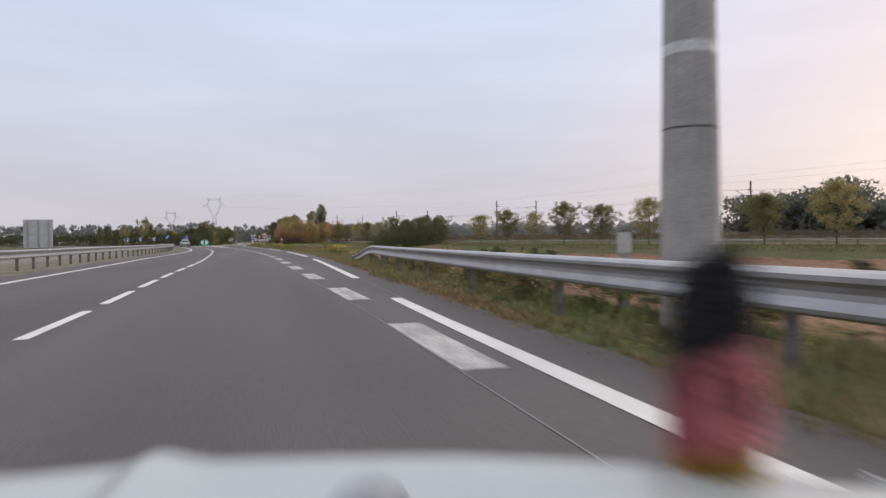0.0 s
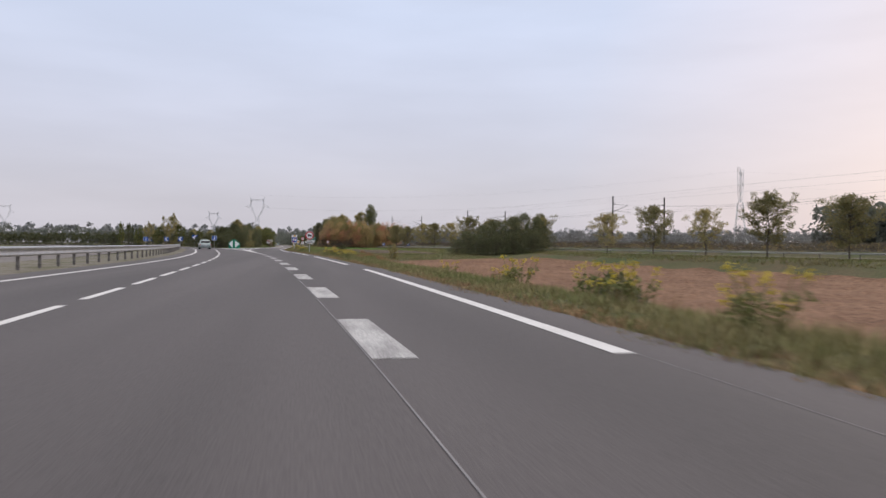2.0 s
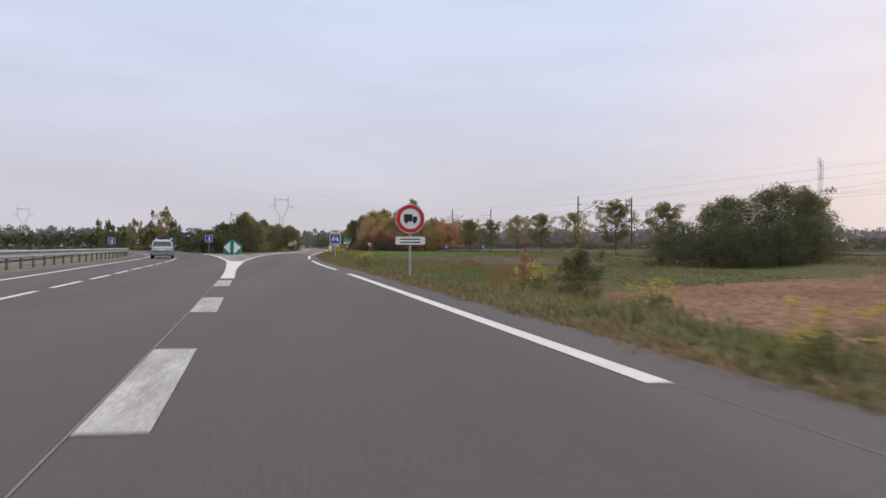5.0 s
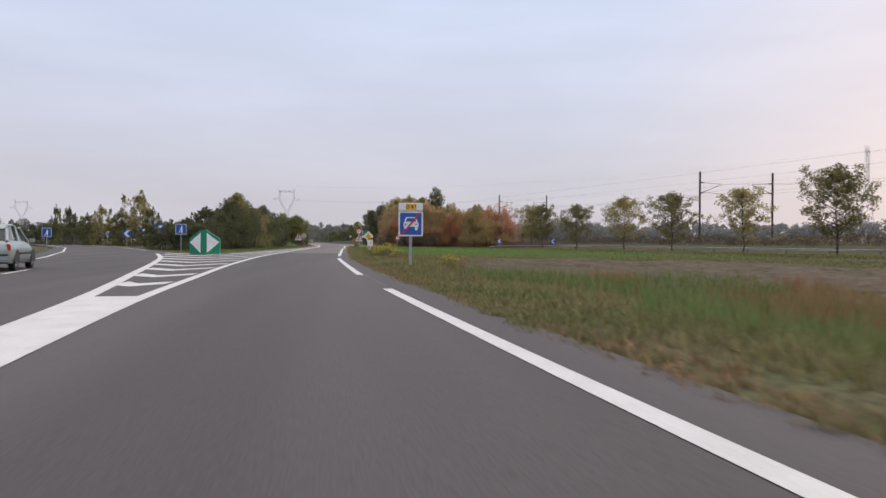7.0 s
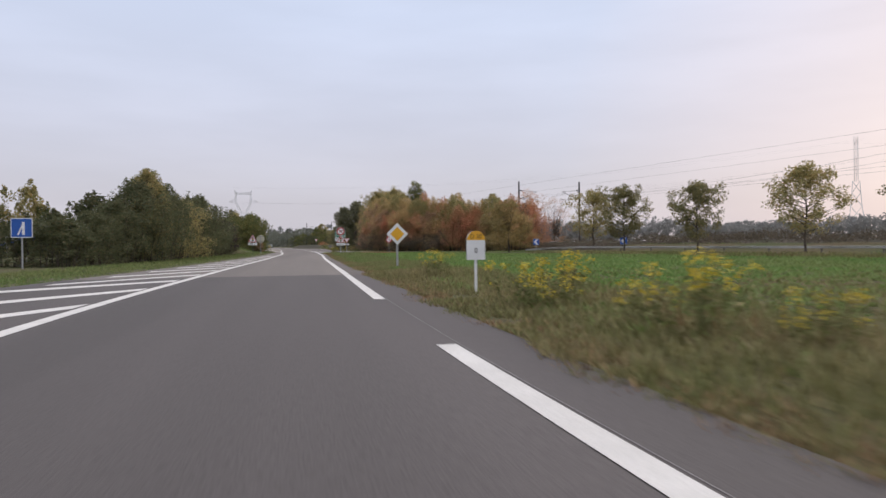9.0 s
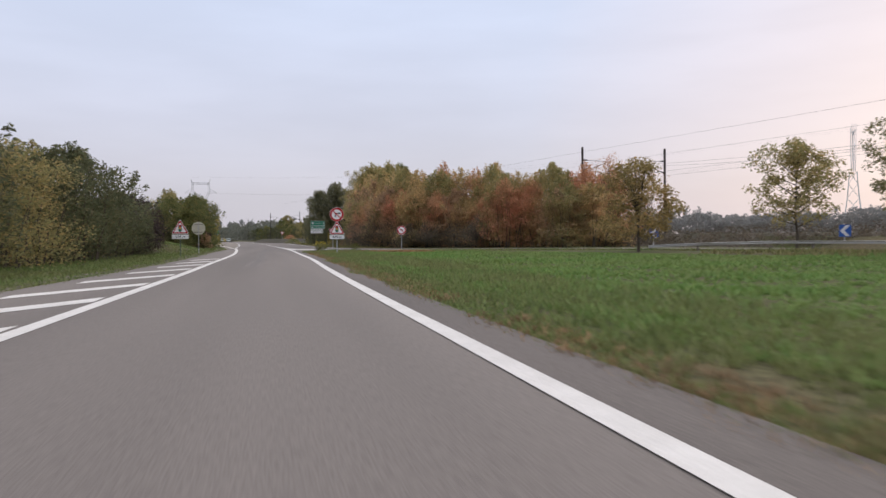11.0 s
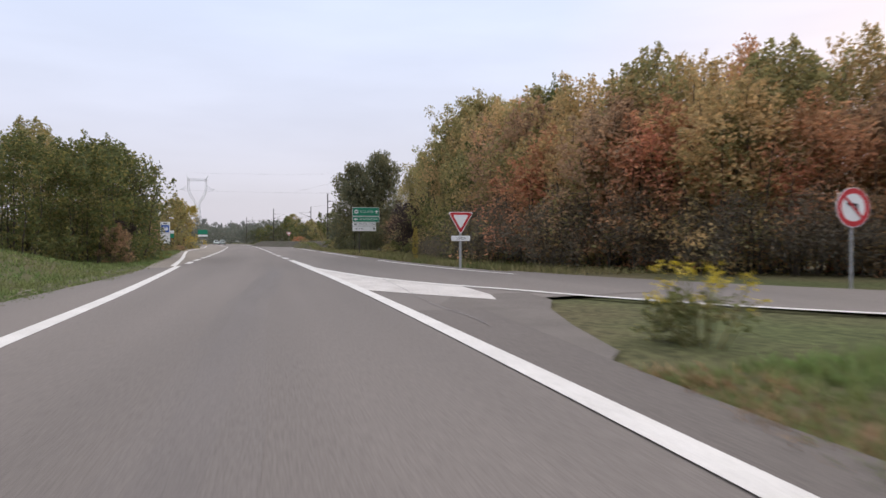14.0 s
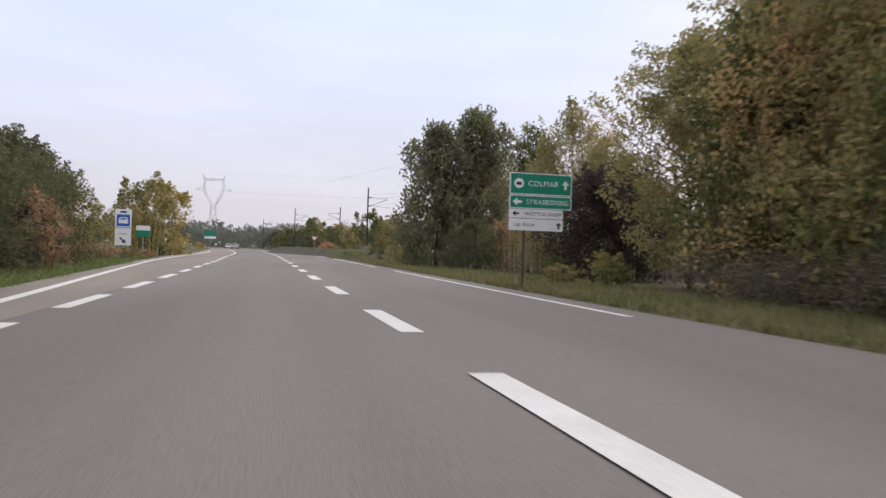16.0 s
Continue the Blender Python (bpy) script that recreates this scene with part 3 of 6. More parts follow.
line_piece(ramp_pale, LAYBY, 305.5, 420, 0.2, off=-0.22)
line_piece(road, MAIN, 176.5, 216, 0.26)
line_piece(road_bend, MAIN, 230.5, 330, 0.18)
# the solid nose of the gore
part("gore_nose", strip_mesh("gore_nose", span(152, 176.6, 1.2), lambda y: MAIN(y), lambda y: INNER(y), 0.006, PAINT), PAINT, road)
# chevron hatching: the bend of each stripe and the far end of its arm along the slip road
HATCH = ((179.2, -1.5, 181.0), (182.9, -1.92, 185.2), (186.9, -2.4, 189.8), (190.9, -2.86, 194.5), (194.95, -3.35, 199.3), (199.0, -3.86, 204.6), (203.2, -4.35, 209.6), (207.75, -4.9, 214.0), (212.6, -5.48, 218.0))
for yk, xk, tip in HATCH:
    xl, xr = MAIN(yk + (tip - yk) * 0.6) + 0.22, INNER(tip) - 0.3
    yl = yk + (xk - xl) * 1.2
    verts = [(xl, yl, 0.006), (xk, yk, 0.006), (xr, tip - 0.95, 0.006), (xr, tip, 0.006), (xk - 0.1, yk + 1.1, 0.006), (xl, yl + 1.25, 0.006)]
    part("hatch_marking", mesh_of("hatch_marking", verts, [(0, 1, 4, 5), (1, 2, 3, 4)], PAINT), PAINT, road)
for i in range(12):                                        # straight stripes beside the island
    tip = 222.0 + 4.0 * i
    xl, xr = ISLAND(tip - 5) + 0.7, INNER(tip) - 0.3
    if xr - xl > 0.4:
        yl = tip - (xr - xl) * 1.6
        verts = [(xl, yl - 0.95, 0.006), (xr, tip - 0.95, 0.006), (xr, tip, 0.006), (xl, yl, 0.006)]
        part("hatch_marking", mesh_of("hatch_marking", verts, [(0, 1, 2, 3)], PAINT), PAINT, ramp_pale)
# where the side road joins
nose = [(4.07, 290.25), (4.8, 289.0), (5.58, 287.85), (5.82, 288.9), (5.95, 291.2), (4.78, 295.2), (4.44, 297.4), (3.92, 301.2), (3.76, 305.5), (3.56, 311), (3.5, 306), (3.62, 300), (3.76, 295), (3.85, 290.7)]
part("merge_nose", mesh_of("merge_nose", [(x, y, 0.006) for x, y in nose], [tuple(range(14))], PAINT_NOSE), PAINT_NOSE, ramp_pale)
part("lane_marking", ribbon("lane_marking", dense([(3.6, 308.6), (3.68, 305.6), (3.76, 302.5), (3.95, 300.4), (4.12, 299.1), (4.46, 296.8), (4.76, 295.0), (5.5, 292.4), (6.6, 289.8), (7.5, 287.6), (8.9, 285.2), (11.4, 282.5), (15.9, 279.2), (21.3, 275.5), (26.6, 268.8)]), 0.1, 0.012, PAINT), PAINT, side_road)
for i in range(1, 10):
    y0 = 308.8 + 6.73 * i
    line_piece(ramp_pale, EDGE, y0, y0 + 3.0, 0.28, off=-0.10)
line_piece(ramp_pale, EDGE, 372, 470, 0.16)
for y0, y1 in ((296, 311.5), (317.9, 340), (346, 374), (381, 401), (408, 428)):
    line_piece(ramp_pale, RIGHT2, y0, y1, 0.16, off=-0.2)
for i in range(14):
    y0 = 308.5 + 4.83 * i
    line_piece(ramp_pale, INNER, y0, y0 + 2.85, 0.24, off=-0.1)
line_piece(ramp_pale, INNER, 376, 470, 0.16)
# faint oily streak along the lane, and short tyre marks
OIL = curve_of([(250, 1.1), (258, 1.22), (263, 1.41), (269, 1.54), (282, 1.71), (289, 1.93), (296.5, 2.27), (306, 2.75)])
for w, m in ((0.62, OILED), (0.26, OILED_DARK)):
    strip = [(OIL(y) + 0.12 * noise.noise((y * 0.23, w, 3)), y) for y in np.arange(254, 303, 0.5).tolist()]
    part("oil_streak", ribbon("oil_streak", strip, w / 2, 0.0022 if w > 0.5 else 0.0034, m), m, ramp_pale)
part("tyre_mark", ribbon("tyre_mark", dense([(0.68, 174.0), (0.57, 175.6), (0.45, 177.3)]), 0.07, 0.003, SKID), SKID, road)
part("tyre_mark", ribbon("tyre_mark", dense([(2.95, 256.6), (2.93, 256.1), (2.92, 255.8)]), 0.011, 0.004, OILED_DARK), OILED_DARK, ramp_pale)
# bitumen seam along the broad dashes
line_piece(road, MAIN, 20, 152, 0.012, SEAM, "seam", off=-0.02, z=0.004)
line_piece(road, EDGE, 20, 216, 0.008, SEAM, "seam", off=0.02, z=0.003)

# tar seam on the pale road
part("seam", ribbon("seam", dense([(4.9, 294.5), (4.52, 288.6), (4.42, 287.0), (4.46, 285.6), (4.4, 284.5)]), 0.006, 0.013, SEAM), SEAM, ramp_pale)
dirt = [(4.5, 282.0), (4.5, 284.2), (4.5, 287.2), (5.2, 288.9), (6.6, 289.2), (6.4, 287.6), (5.8, 286.2), (5.3, 284.4), (4.9, 282.6)]
tagged(new("ground_gravel", mesh_of("ground_gravel", [(x, y, 0.0022) for x, y in dirt], [tuple(range(9))], GRAVEL_GREY)), "worn patch of gravel and dirt at the asphalt corner", "ground", kind="structure")


def on_side_road(x, y):
    return y > 255 and min((x - a) ** 2 + (y - b) ** 2 for a, b in SIDE[24:]) < (6.1 if y < 280 else 6.5)


# ---- bare fields ----
def field_patch(name, corners, nx_, ny_, mat, label, lift, rough):
    a, b, c, d = (Vector(p) for p in corners)
    v, f = [], []
    for j in range(ny_ + 1):
        for i in range(nx_ + 1):
            u, w = i / nx_, j / ny_
            p = (a * (1 - u) + b * u) * (1 - w) + (d * (1 - u) + c * u) * w
            edge = min(i, nx_ - i, j, ny_ - j)
            p += Vector((noise.noise((p.x * 0.2, p.y * 0.2, 3)), noise.noise((p.x * 0.2, p.y * 0.2, 9)))) * 1.2
            clod = rough * (abs(noise.noise((p.x * 1.1, p.y * 1.1, 0))) + 0.5 * abs(noise.noise((p.x * 2.7, p.y * 2.7, 5))))
            v.append((p.x, p.y, ground_z(p.x, p.y) + (lift + clod if edge else -0.15)))
    w = nx_ + 1
    for j in range(ny_):
        for i in range(nx_):
            f.append((j * w + i, j * w + i + 1, (j + 1) * w + i + 1, (j + 1) * w + i))
    return tagged(new(name, mesh_of(name, v, f, mat)), label, "field", kind="structure")


field_patch("ground_ploughed", ((17.5, 40), (62, 40), (36.5, 170), (14.2, 160)), 90, 240, SOIL, "brown ploughed field with clods", 0.05, 0.16)
field_patch("ground_dug", ((6.6, 182), (26, 181), (22, 197.5), (8.9, 203)), 44, 60, STUBBLE, "patch of bare dug earth with weeds", 0.03, 0.14)
field_patch("ground_field_far", ((85, 250), (320, 330), (300, 640), (40, 560)), 30, 30, SOIL, "far brown field beyond the railway", 0.25, 0.1)


# ---- plants ----
def leaf_cloud(name, centres, spread, per, size, mat, rng, flat=0.75):
    """Many small leaves in clumps round the centres."""
    c = np.repeat(np.asarray(centres, float), per, 0)
    n = len(c)
    d = rng.normal(size=(n, 3))
    d /= np.linalg.norm(d, axis=1, keepdims=True)
    r = np.repeat(np.broadcast_to(np.asarray(spread, float), len(centres)), per)[:, None] * rng.random((n, 1)) ** 0.45
    p = c + d * r * [1, 1, flat]
    a = rng.normal(size=(n, 3))
    a /= np.linalg.norm(a, axis=1, keepdims=True)
    b = np.cross(a, rng.normal(size=(n, 3)))
    b /= np.linalg.norm(b, axis=1, keepdims=True)
    s = size * (0.6 + 0.8 * rng.random((n, 1)))
    v = np.stack([p - a * s * 0.5, p + b * s * 0.42 + a * s * 0.1, p + a * s * 0.5 - b * s * 0.2], 1).reshape(-1, 3)
    return mesh_arrays(name, v, np.arange(3 * n).reshape(-1, 3), mat)


def limbs_bm(trunk_h, r0, tips, lean=0.0, stems=1, rng=None):
    bm = bmesh.new()
    for s in range(stems):
        off = Vector((0, 0, 0)) if stems == 1 else Vector((rng.uniform(-0.7, 0.7), rng.uniform(-0.7, 0.7), 0))
        p, r = off.copy(), r0 * (1 if stems == 1 else rng.uniform(0.5, 0.8))
        top = None
        for k in range(4):
            q = p + Vector((rng.uniform(-0.08, 0.08) + lean, rng.uniform(-0.08, 0.08), trunk_h / 4))
            tube(bm, p, q, r, r * 0.85, 7, caps=(k == 0))
            p, r = q, r * 0.85
        for t in tips[s::stems]:
            t = Vector(t)
            mid = p.lerp(t, 0.5) + Vector((0, 0, 0.12 * (t - p).length))
            tube(bm, p - Vector((0, 0, rng.uniform(0, trunk_h * 0.3))), mid, r * 0.55, r * 0.3, 5, caps=False)
            tube(bm, mid, t, r * 0.3, r * 0.08, 4, caps=False)
    if stems > 1:                                          # upright twigs that stand out of the leaves
        top = max(t[2] for t in tips)
        for _ in range(26):
            a, q = rng.uniform(0, 6.28), rng.uniform(0.2, 1.0)
            rad = max(abs(t[0]) for t in tips)
            p = Vector((math.cos(a) * rad * q * 0.8, math.sin(a) * rad * q * 0.8, top * rng.uniform(0.25, 0.6)))
            e = p + Vector((rng.uniform(-0.3, 0.3), rng.uniform(-0.3, 0.3), top * rng.uniform(0.3, 0.58) * (1.25 - 0.45 * q)))
            e.z = min(e.z, top * (0.72 + 0.3 * (1 - q)) + rng.uniform(0.1, 0.5))
            tube(bm, p, e, 0.012, 0.003, 3, False)
    return bm


def crown_centres(n, h0, h1, radius, profile, rng, lump=0.4):
    out = []
    for _ in range(n):
        u = rng.random() ** 0.9
        ang = rng.random() * 2 * math.pi
        edge = profile(u) * radius * (1 + lump * noise.noise((math.cos(ang) * 1.7 + n, math.sin(ang) * 1.7, u * 3.0)) * 2)
        rr = edge * math.sqrt(0.06 + 0.94 * rng.random())
        out.append((math.cos(ang) * rr, math.sin(ang) * rr, h0 + (h1 - h0) * u))
    return out


ROUND = lambda u: math.sqrt(max(0.02, 1 - (2 * u - 0.85) ** 2 * 0.75))
CONE = lambda u: 0.35 + 0.75 * (1 - u) ** 0.8 if u > 0.15 else 0.7
BUSH = lambda u: 0.98 * max(0.10, 1 - u ** 2.6) ** 0.6
STAND = lambda u: 0.92 + 0.1 * math.sin(u * 7) if u < 0.68 else 0.92 * max(0.12, 1 - ((u - 0.68) / 0.34) ** 1.6)
TALL = lambda u: 0.55 + 0.4 * math.sin(math.pi * min(1, u * 1.05)) if u < 0.9 else 0.45


def plant(name, h, radius, h0, profile, mat, label, category, seed, clumps=70, per=35, size=0.2, spread=0.55, trunk=0.1, stems=1, group="", flat=0.75):
    """A tree or shrub at the origin: trunk with limbs, and a crown of leaves."""
    rng = np.random.default_rng(seed)
    ob = thing(name, (0, 0, 0), label, category, group)
    cs = crown_centres(clumps, max(h0, spread * 0.4), h - spread * 0.6, radius - spread * 0.5, profile, rng)
    tips = sorted(cs, key=lambda c: -c[2])[: max(8, clumps // 4)] if stems == 1 else cs[: max(12, clumps // (5 if per > 20 else 1))]
    wood_ = part("trunk" if stems == 1 else "stem", limbs_bm(h0 + (h - h0) * (0.35 if stems == 1 else 0.2), trunk, tips, 0, stems, rng), BARK, ob)
    if stems > 1:
        tagged(wood_, kind="stuff")
    part("crown", leaf_cloud("crown", cs, spread, per, size, mat, rng, flat), mat, ob)
    return ob


def young_tree(h, radius, mat, label, seed, group="", name="row_tree", branches=30, per=30, size=0.13, foot=0.2, fluff=0.17):
    """A young tree: a straight leader with rising boughs, and leaves along the outer part of each bough."""
    rng = np.random.default_rng(seed)
    ob = thing(name, (0, 0, 0), label, "tree", group)
    bm = bmesh.new()
    p, r = Vector((0, 0, -0.1)), 0.085
    spine = [p]
    for k in range(6):
        q = Vector((rng.normal() * 0.05, rng.normal() * 0.05, h * 0.9 * (k + 1) / 6))
        tube(bm, p, q, r, r * 0.78, 7, caps=(k == 0))
        p, r = q, r * 0.78
        spine.append(p)
    cs = []
    for b in range(branches):
        u = (b + 0.5) / branches
        z0 = h * (foot + (0.86 - foot) * u)
        a = b * 2.4 + rng.normal() * 0.35
        reach = radius * (math.sin(math.pi * (0.20 + 0.76 * u)) ** 0.8) * rng.uniform(0.72, 1.12)
        rise = reach * rng.uniform(0.35, 0.8) + 0.1
        k = min(5.99, z0 / (h * 0.9) * 6)
        foot_ = spine[int(k)].lerp(spine[int(k) + 1], k % 1)
        tip = foot_ + Vector((math.cos(a) * reach, math.sin(a) * reach, rise))
        mid = foot_.lerp(tip, 0.5) + Vector((0, 0, -0.06 * reach))
        tube(bm, foot_, mid, 0.022 + 0.014 * (1 - u), 0.014, 5, False)
        tube(bm, mid, tip, 0.014, 0.005, 4, False)
        for t in np.linspace(0.34, 1.0, 5).tolist():
            c = foot_.lerp(mid, t * 2) if t < 0.5 else mid.lerp(tip, t * 2 - 1)
            c = c + Vector(rng.normal(size=3) * 0.10 * reach)
            cs.append(tuple(c))
            if rng.random() < 0.5:
                tube(bm, foot_.lerp(tip, t * 0.8), c, 0.007, 0.004, 3, False)
    cs += [(rng.normal() * 0.18, rng.normal() * 0.18, h * rng.uniform(0.82, 0.97)) for _ in range(7)]
    part("trunk", bm, BARK, ob)
    part("crown", leaf_cloud("crown", cs, fluff * radius, per, size, mat, rng, 0.8), mat, ob)
    return ob


def stem_shrub(h, radius, mat, label, seed, clumps=225, size=0.14, shoots=46, name="hedge_tree", group="autumn hedge along the road"):
    """A tall shrub: a dense leafy mass on many stems, with thin leafy shoots standing out of its top."""
    rng = np.random.default_rng(seed)
    ob = thing(name, (0, 0, 0), label, "shrub", group)
    bm = bmesh.new()
    body = crown_centres(clumps, 0.25, h - 0.55, radius - 0.3, STAND, rng)
    cs, sp = list(body) * 4, [0.54] * (4 * clumps)
    for k in range(13):
        a, q = k * 2.4 + rng.normal() * 0.3, math.sqrt((k + 0.5) / 13)
        base = Vector((math.cos(a) * radius * 0.5 * q, math.sin(a) * radius * 0.5 * q, -0.1))
        top = Vector((math.cos(a) * radius * q * 0.85, math.sin(a) * radius * q * 0.85, h * (0.9 - 0.25 * q ** 2)))
        last = base
        for t in (0.25, 0.5, 0.75, 1.0):
            p = base.lerp(top, t) + Vector((rng.normal() * 0.08, rng.normal() * 0.08, 0))
            tube(bm, last, p, 0.042 * (1.2 - t), 0.042 * (0.95 - t) + 0.006, 4, False)
            last = p
    upper = sorted(body, key=lambda c: -c[2] - 0.5 * math.hypot(c[0], c[1]))[: clumps // 2]
    for _ in range(shoots):
        c = Vector(upper[rng.integers(len(upper))])
        e = c + Vector((c.x * 0.14 + rng.normal() * 0.12, c.y * 0.14 + rng.normal() * 0.12, rng.uniform(0.55, 1.05)))
        tube(bm, c, e, 0.009, 0.003, 3, False)
        for t, w in ((0.55, 0.26), (0.75, 0.2), (0.95, 0.13)):
            cs.append(tuple(c.lerp(e, t)))
            sp.append(w)
    tagged(part("stem", bm, BARK, ob), kind="stuff")
    part("crown", leaf_cloud("crown", cs, np.array(sp), 10, size, mat, rng, 1.1), mat, ob)
    return ob


PLANTED = []


def place(kind, x, y, s=1.0, sz=None, turn=None, z=None):
    """A copy of a plant kind; the first use moves the original."""
    rng = random.Random(len(PLANTED) * 7 + 3)
    turn = rng.uniform(0, 360) if turn is None else turn
    zz = (ground_z(x, y) if z is None else z) - 0.03
    m = pose(x, y, zz, 0, 0, turn) @ Matrix.Diagonal((s, s, sz or s, 1))
    if kind not in PLANTED:
        kind.matrix_basis = m
        PLANTED.append(kind)
        ob = kind
    else:
        t = kind.scale.copy()
        kind_s = Matrix.Diagonal((1 / t.x, 1 / t.y, 1 / t.z, 1))
        ob = copy_thing(kind, m @ kind_s)
        PLANTED.append(ob)
    return ob


row = [
    young_tree(5.4, 2.3, LEAF_ROW, "young roadside tree with thinning olive leaves", 11, "row of roadside trees", per=52, size=0.14),
    young_tree(5.8, 2.2, LEAF_ROW, "young roadside tree with a pointed olive crown", 12, "row of roadside trees", branches=34, per=52, size=0.14),
    young_tree(5.3, 2.2, LEAF_OLIVE, "young roadside tree with sparse browning leaves", 13, "row of roadside trees", branches=28, per=42, size=0.14),
    young_tree(5.5, 2.4, LEAF_OLIVE, "young roadside tree with a round olive crown", 14, "row of roadside trees", per=48, size=0.14),
]
slim = plant("slim_tree", 5.4, 1.1, 0.5, CONE, LEAF_YELLOW, "slender young tree with yellow leaves", "tree", 15, 60, 50, 0.16, 0.4, 0.06)
shrub = {
    "rust": stem_shrub(7.0, 2.5, LEAF_RUST, "dense autumn shrub with rust-red leaves", 21),
    "orange": stem_shrub(7.0, 2.5, LEAF_ORANGE, "dense autumn shrub with orange-brown leaves", 22),
    "olive": stem_shrub(7.0, 2.5, LEAF_OLIVE, "dense olive-brown roadside shrub", 23),
    "green": stem_shrub(7.0, 2.5, LEAF_GREEN, "dense green roadside shrub", 24, 240, 0.165, 26),
    "dark": stem_shrub(7.0, 2.6, LEAF_DARK, "dense dark green shrub", 25, 240, 0.165, 26),
    "yellow": stem_shrub(7.0, 2.1, LEAF_YELLOW, "shrub with yellow autumn leaves", 26, 220),
    "brown": stem_shrub(7.0, 2.5, LEAF_BROWN, "twiggy shrub with withered brown leaves", 28, 180, 0.14, 80),
    "purple": stem_shrub(7.0, 2.7, LEAF_PURPLE, "dark purple-leaved plum tree", 27, 270, 0.17, 22),
}
thicket = plant("thicket_bush", 5.0, 2.9, 0.1, BUSH, LEAF_DARK, "spreading dark green bush at the end of the ploughed field", "shrub", 38, 230, 38, 0.13, 0.55, 0.07, 3, "thicket at the field's end", 0.9)
edge_tree = young_tree(9.0, 3.4, LEAF_OLIVE, "tall airy tree with thinning olive-brown leaves at the hedge's end", 39, name="edge_tree", branches=90, per=56, size=0.15, foot=0.06, fluff=0.13)
SHRUB_LEAF = {"rust": LEAF_RUST, "orange": LEAF_ORANGE, "olive": LEAF_OLIVE, "green": LEAF_GREEN, "dark": LEAF_DARK, "yellow": LEAF_YELLOW, "brown": LEAF_BROWN, "purple": LEAF_PURPLE}
SHRUB_WORDS = {"rust": "rust-red", "orange": "orange-brown", "olive": "olive-brown", "green": "green", "dark": "dark green", "yellow": "yellow", "brown": "withered brown", "purple": "dark purple"}
LIGHT = {}


def light_shrub(k):
    """A plainer shrub for low growth and for the distance."""
    if k not in LIGHT:
        LIGHT[k] = stem_shrub(7.0, 2.5, SHRUB_LEAF[k], "roadside bush with " + SHRUB_WORDS[k] + " leaves", 60 + len(k), 75, 0.27, 16)
    return LIGHT[k]


def bush(k, x, y, s, sz):
    """A shrub of the given colour; low and far ones are built lighter."""
    far = s < 0.5 or y > 348 or x < -17 or (x < -10.8 and y < 300)
    return place(light_shrub(k) if far else shrub[k], x, y, s, sz)


dense_tree = plant("broad_tree", 9.0, 3.4, 0.2, BUSH, LEAF_WILLOW, "dense rounded grey-green tree with leaves down to the ground", "tree", 40, 300, 50, 0.24, 0.62, 0.12, 1, "", 0.95)
low_twigs = plant("hedge_tree", 2.9, 1.7, 0.05, BUSH, LEAF_TWIG, "low shrub of bare dark twigs and few dry leaves", "shrub", 36, 90, 34, 0.10, 0.5, 0.04, 3, "autumn hedge along the road", 1.3)
field_tree = plant("field_tree", 6.0, 2.3, 0.9, ROUND, LEAF_FIELD, "young tree with thinning golden-brown leaves beside the side road", "tree", 37, 130, 60, 0.17, 0.5, 0.10)
bare = plant("bare_tree", 8.0, 2.7, 1.0, ROUND, LEAF_RUST, "half-bare tree with a few reddish leaves", "tree", 31, 130, 20, 0.11, 0.55, 0.08, 3)
broad = plant("broad_tree", 9.0, 3.0, 0.8, ROUND, LEAF_OLIVE, "broad tree with olive autumn leaves", "tree", 32, 150, 56, 0.23, 0.72, 0.16)
poplar = plant("poplar", 12.0, 2.2, 1.5, TALL, LEAF_GREEN, "tall poplar with green leaves", "tree", 33, 150, 50, 0.25, 0.7, 0.16)

# the row along the side road
for i in range(-3, 19):
    y = 105.3 + 8.72 * i
    if 170 < y < 178:
        continue
    k = row[(0, 1, 3, 0, 1, 2, 0, 3)[i % 8]]
    place(k, tree_line(y) + random.Random(i).uniform(-0.4, 0.4) + (3.0 if i == 18 else 0), y, random.Random(i + 50).uniform(1.0, 1.14) * (1.15 if i < 0 else 1))
place(slim, 42.3, 183.2)
place(slim, 8.9, 309.6, 0.17, 0.31)
# dark thicket at the field's end
THICKET = ((28.3, 179.6, 0.62, 0.42), (29.9, 180.8, 0.8, 0.68), (32.3, 180.2, 0.95, 0.9), (34.5, 181.6, 1.0, 1.04), (36.7, 180.4, 1.0, 1.12), (38.7, 181.6, 1.0, 1.2),
           (40.7, 181.0, 0.85, 1.08), (42.1, 182.2, 0.7, 0.8), (31.1, 178.4, 0.7, 0.5), (33.7, 178.2, 0.8, 0.6), (36.3, 178.0, 0.8, 0.66), (39.1, 178.6, 0.8, 0.7))
for x, y, sx, sz in THICKET:
    place(thicket, x, y, sx, sz)
bush("olive", 17.6, 168, 0.35, 0.26)
# low bushes under the barrier
br = random.Random(23)
for i in range(16):
    y = 44 + 1.6 * i
    bush(("dark", "olive", "dark", "green")[i % 4], paved_right(y) + 1.5 + br.uniform(-0.2, 0.8) + 0.6 * smooth01((y - 58) / 17), y, br.uniform(0.24, 0.38), br.uniform(0.08, 0.14))
# the autumn hedge
HEDGE = dense([(27.2, 283), (23.5, 287.5), (19.5, 292.5), (15.6, 297), (13.4, 302), (13.0, 309), (13.8, 316.5), (15.0, 324.5)], 4)
mix = ["orange", "olive", "brown", "orange", "rust", "rust", "olive", "rust", "orange", "brown", "rust", "orange", "olive", "rust", "brown", "olive", "orange", "rust", "olive", "brown", "olive", "orange", "green", "olive", "olive", "green", "olive", "orange", "green", "olive"]
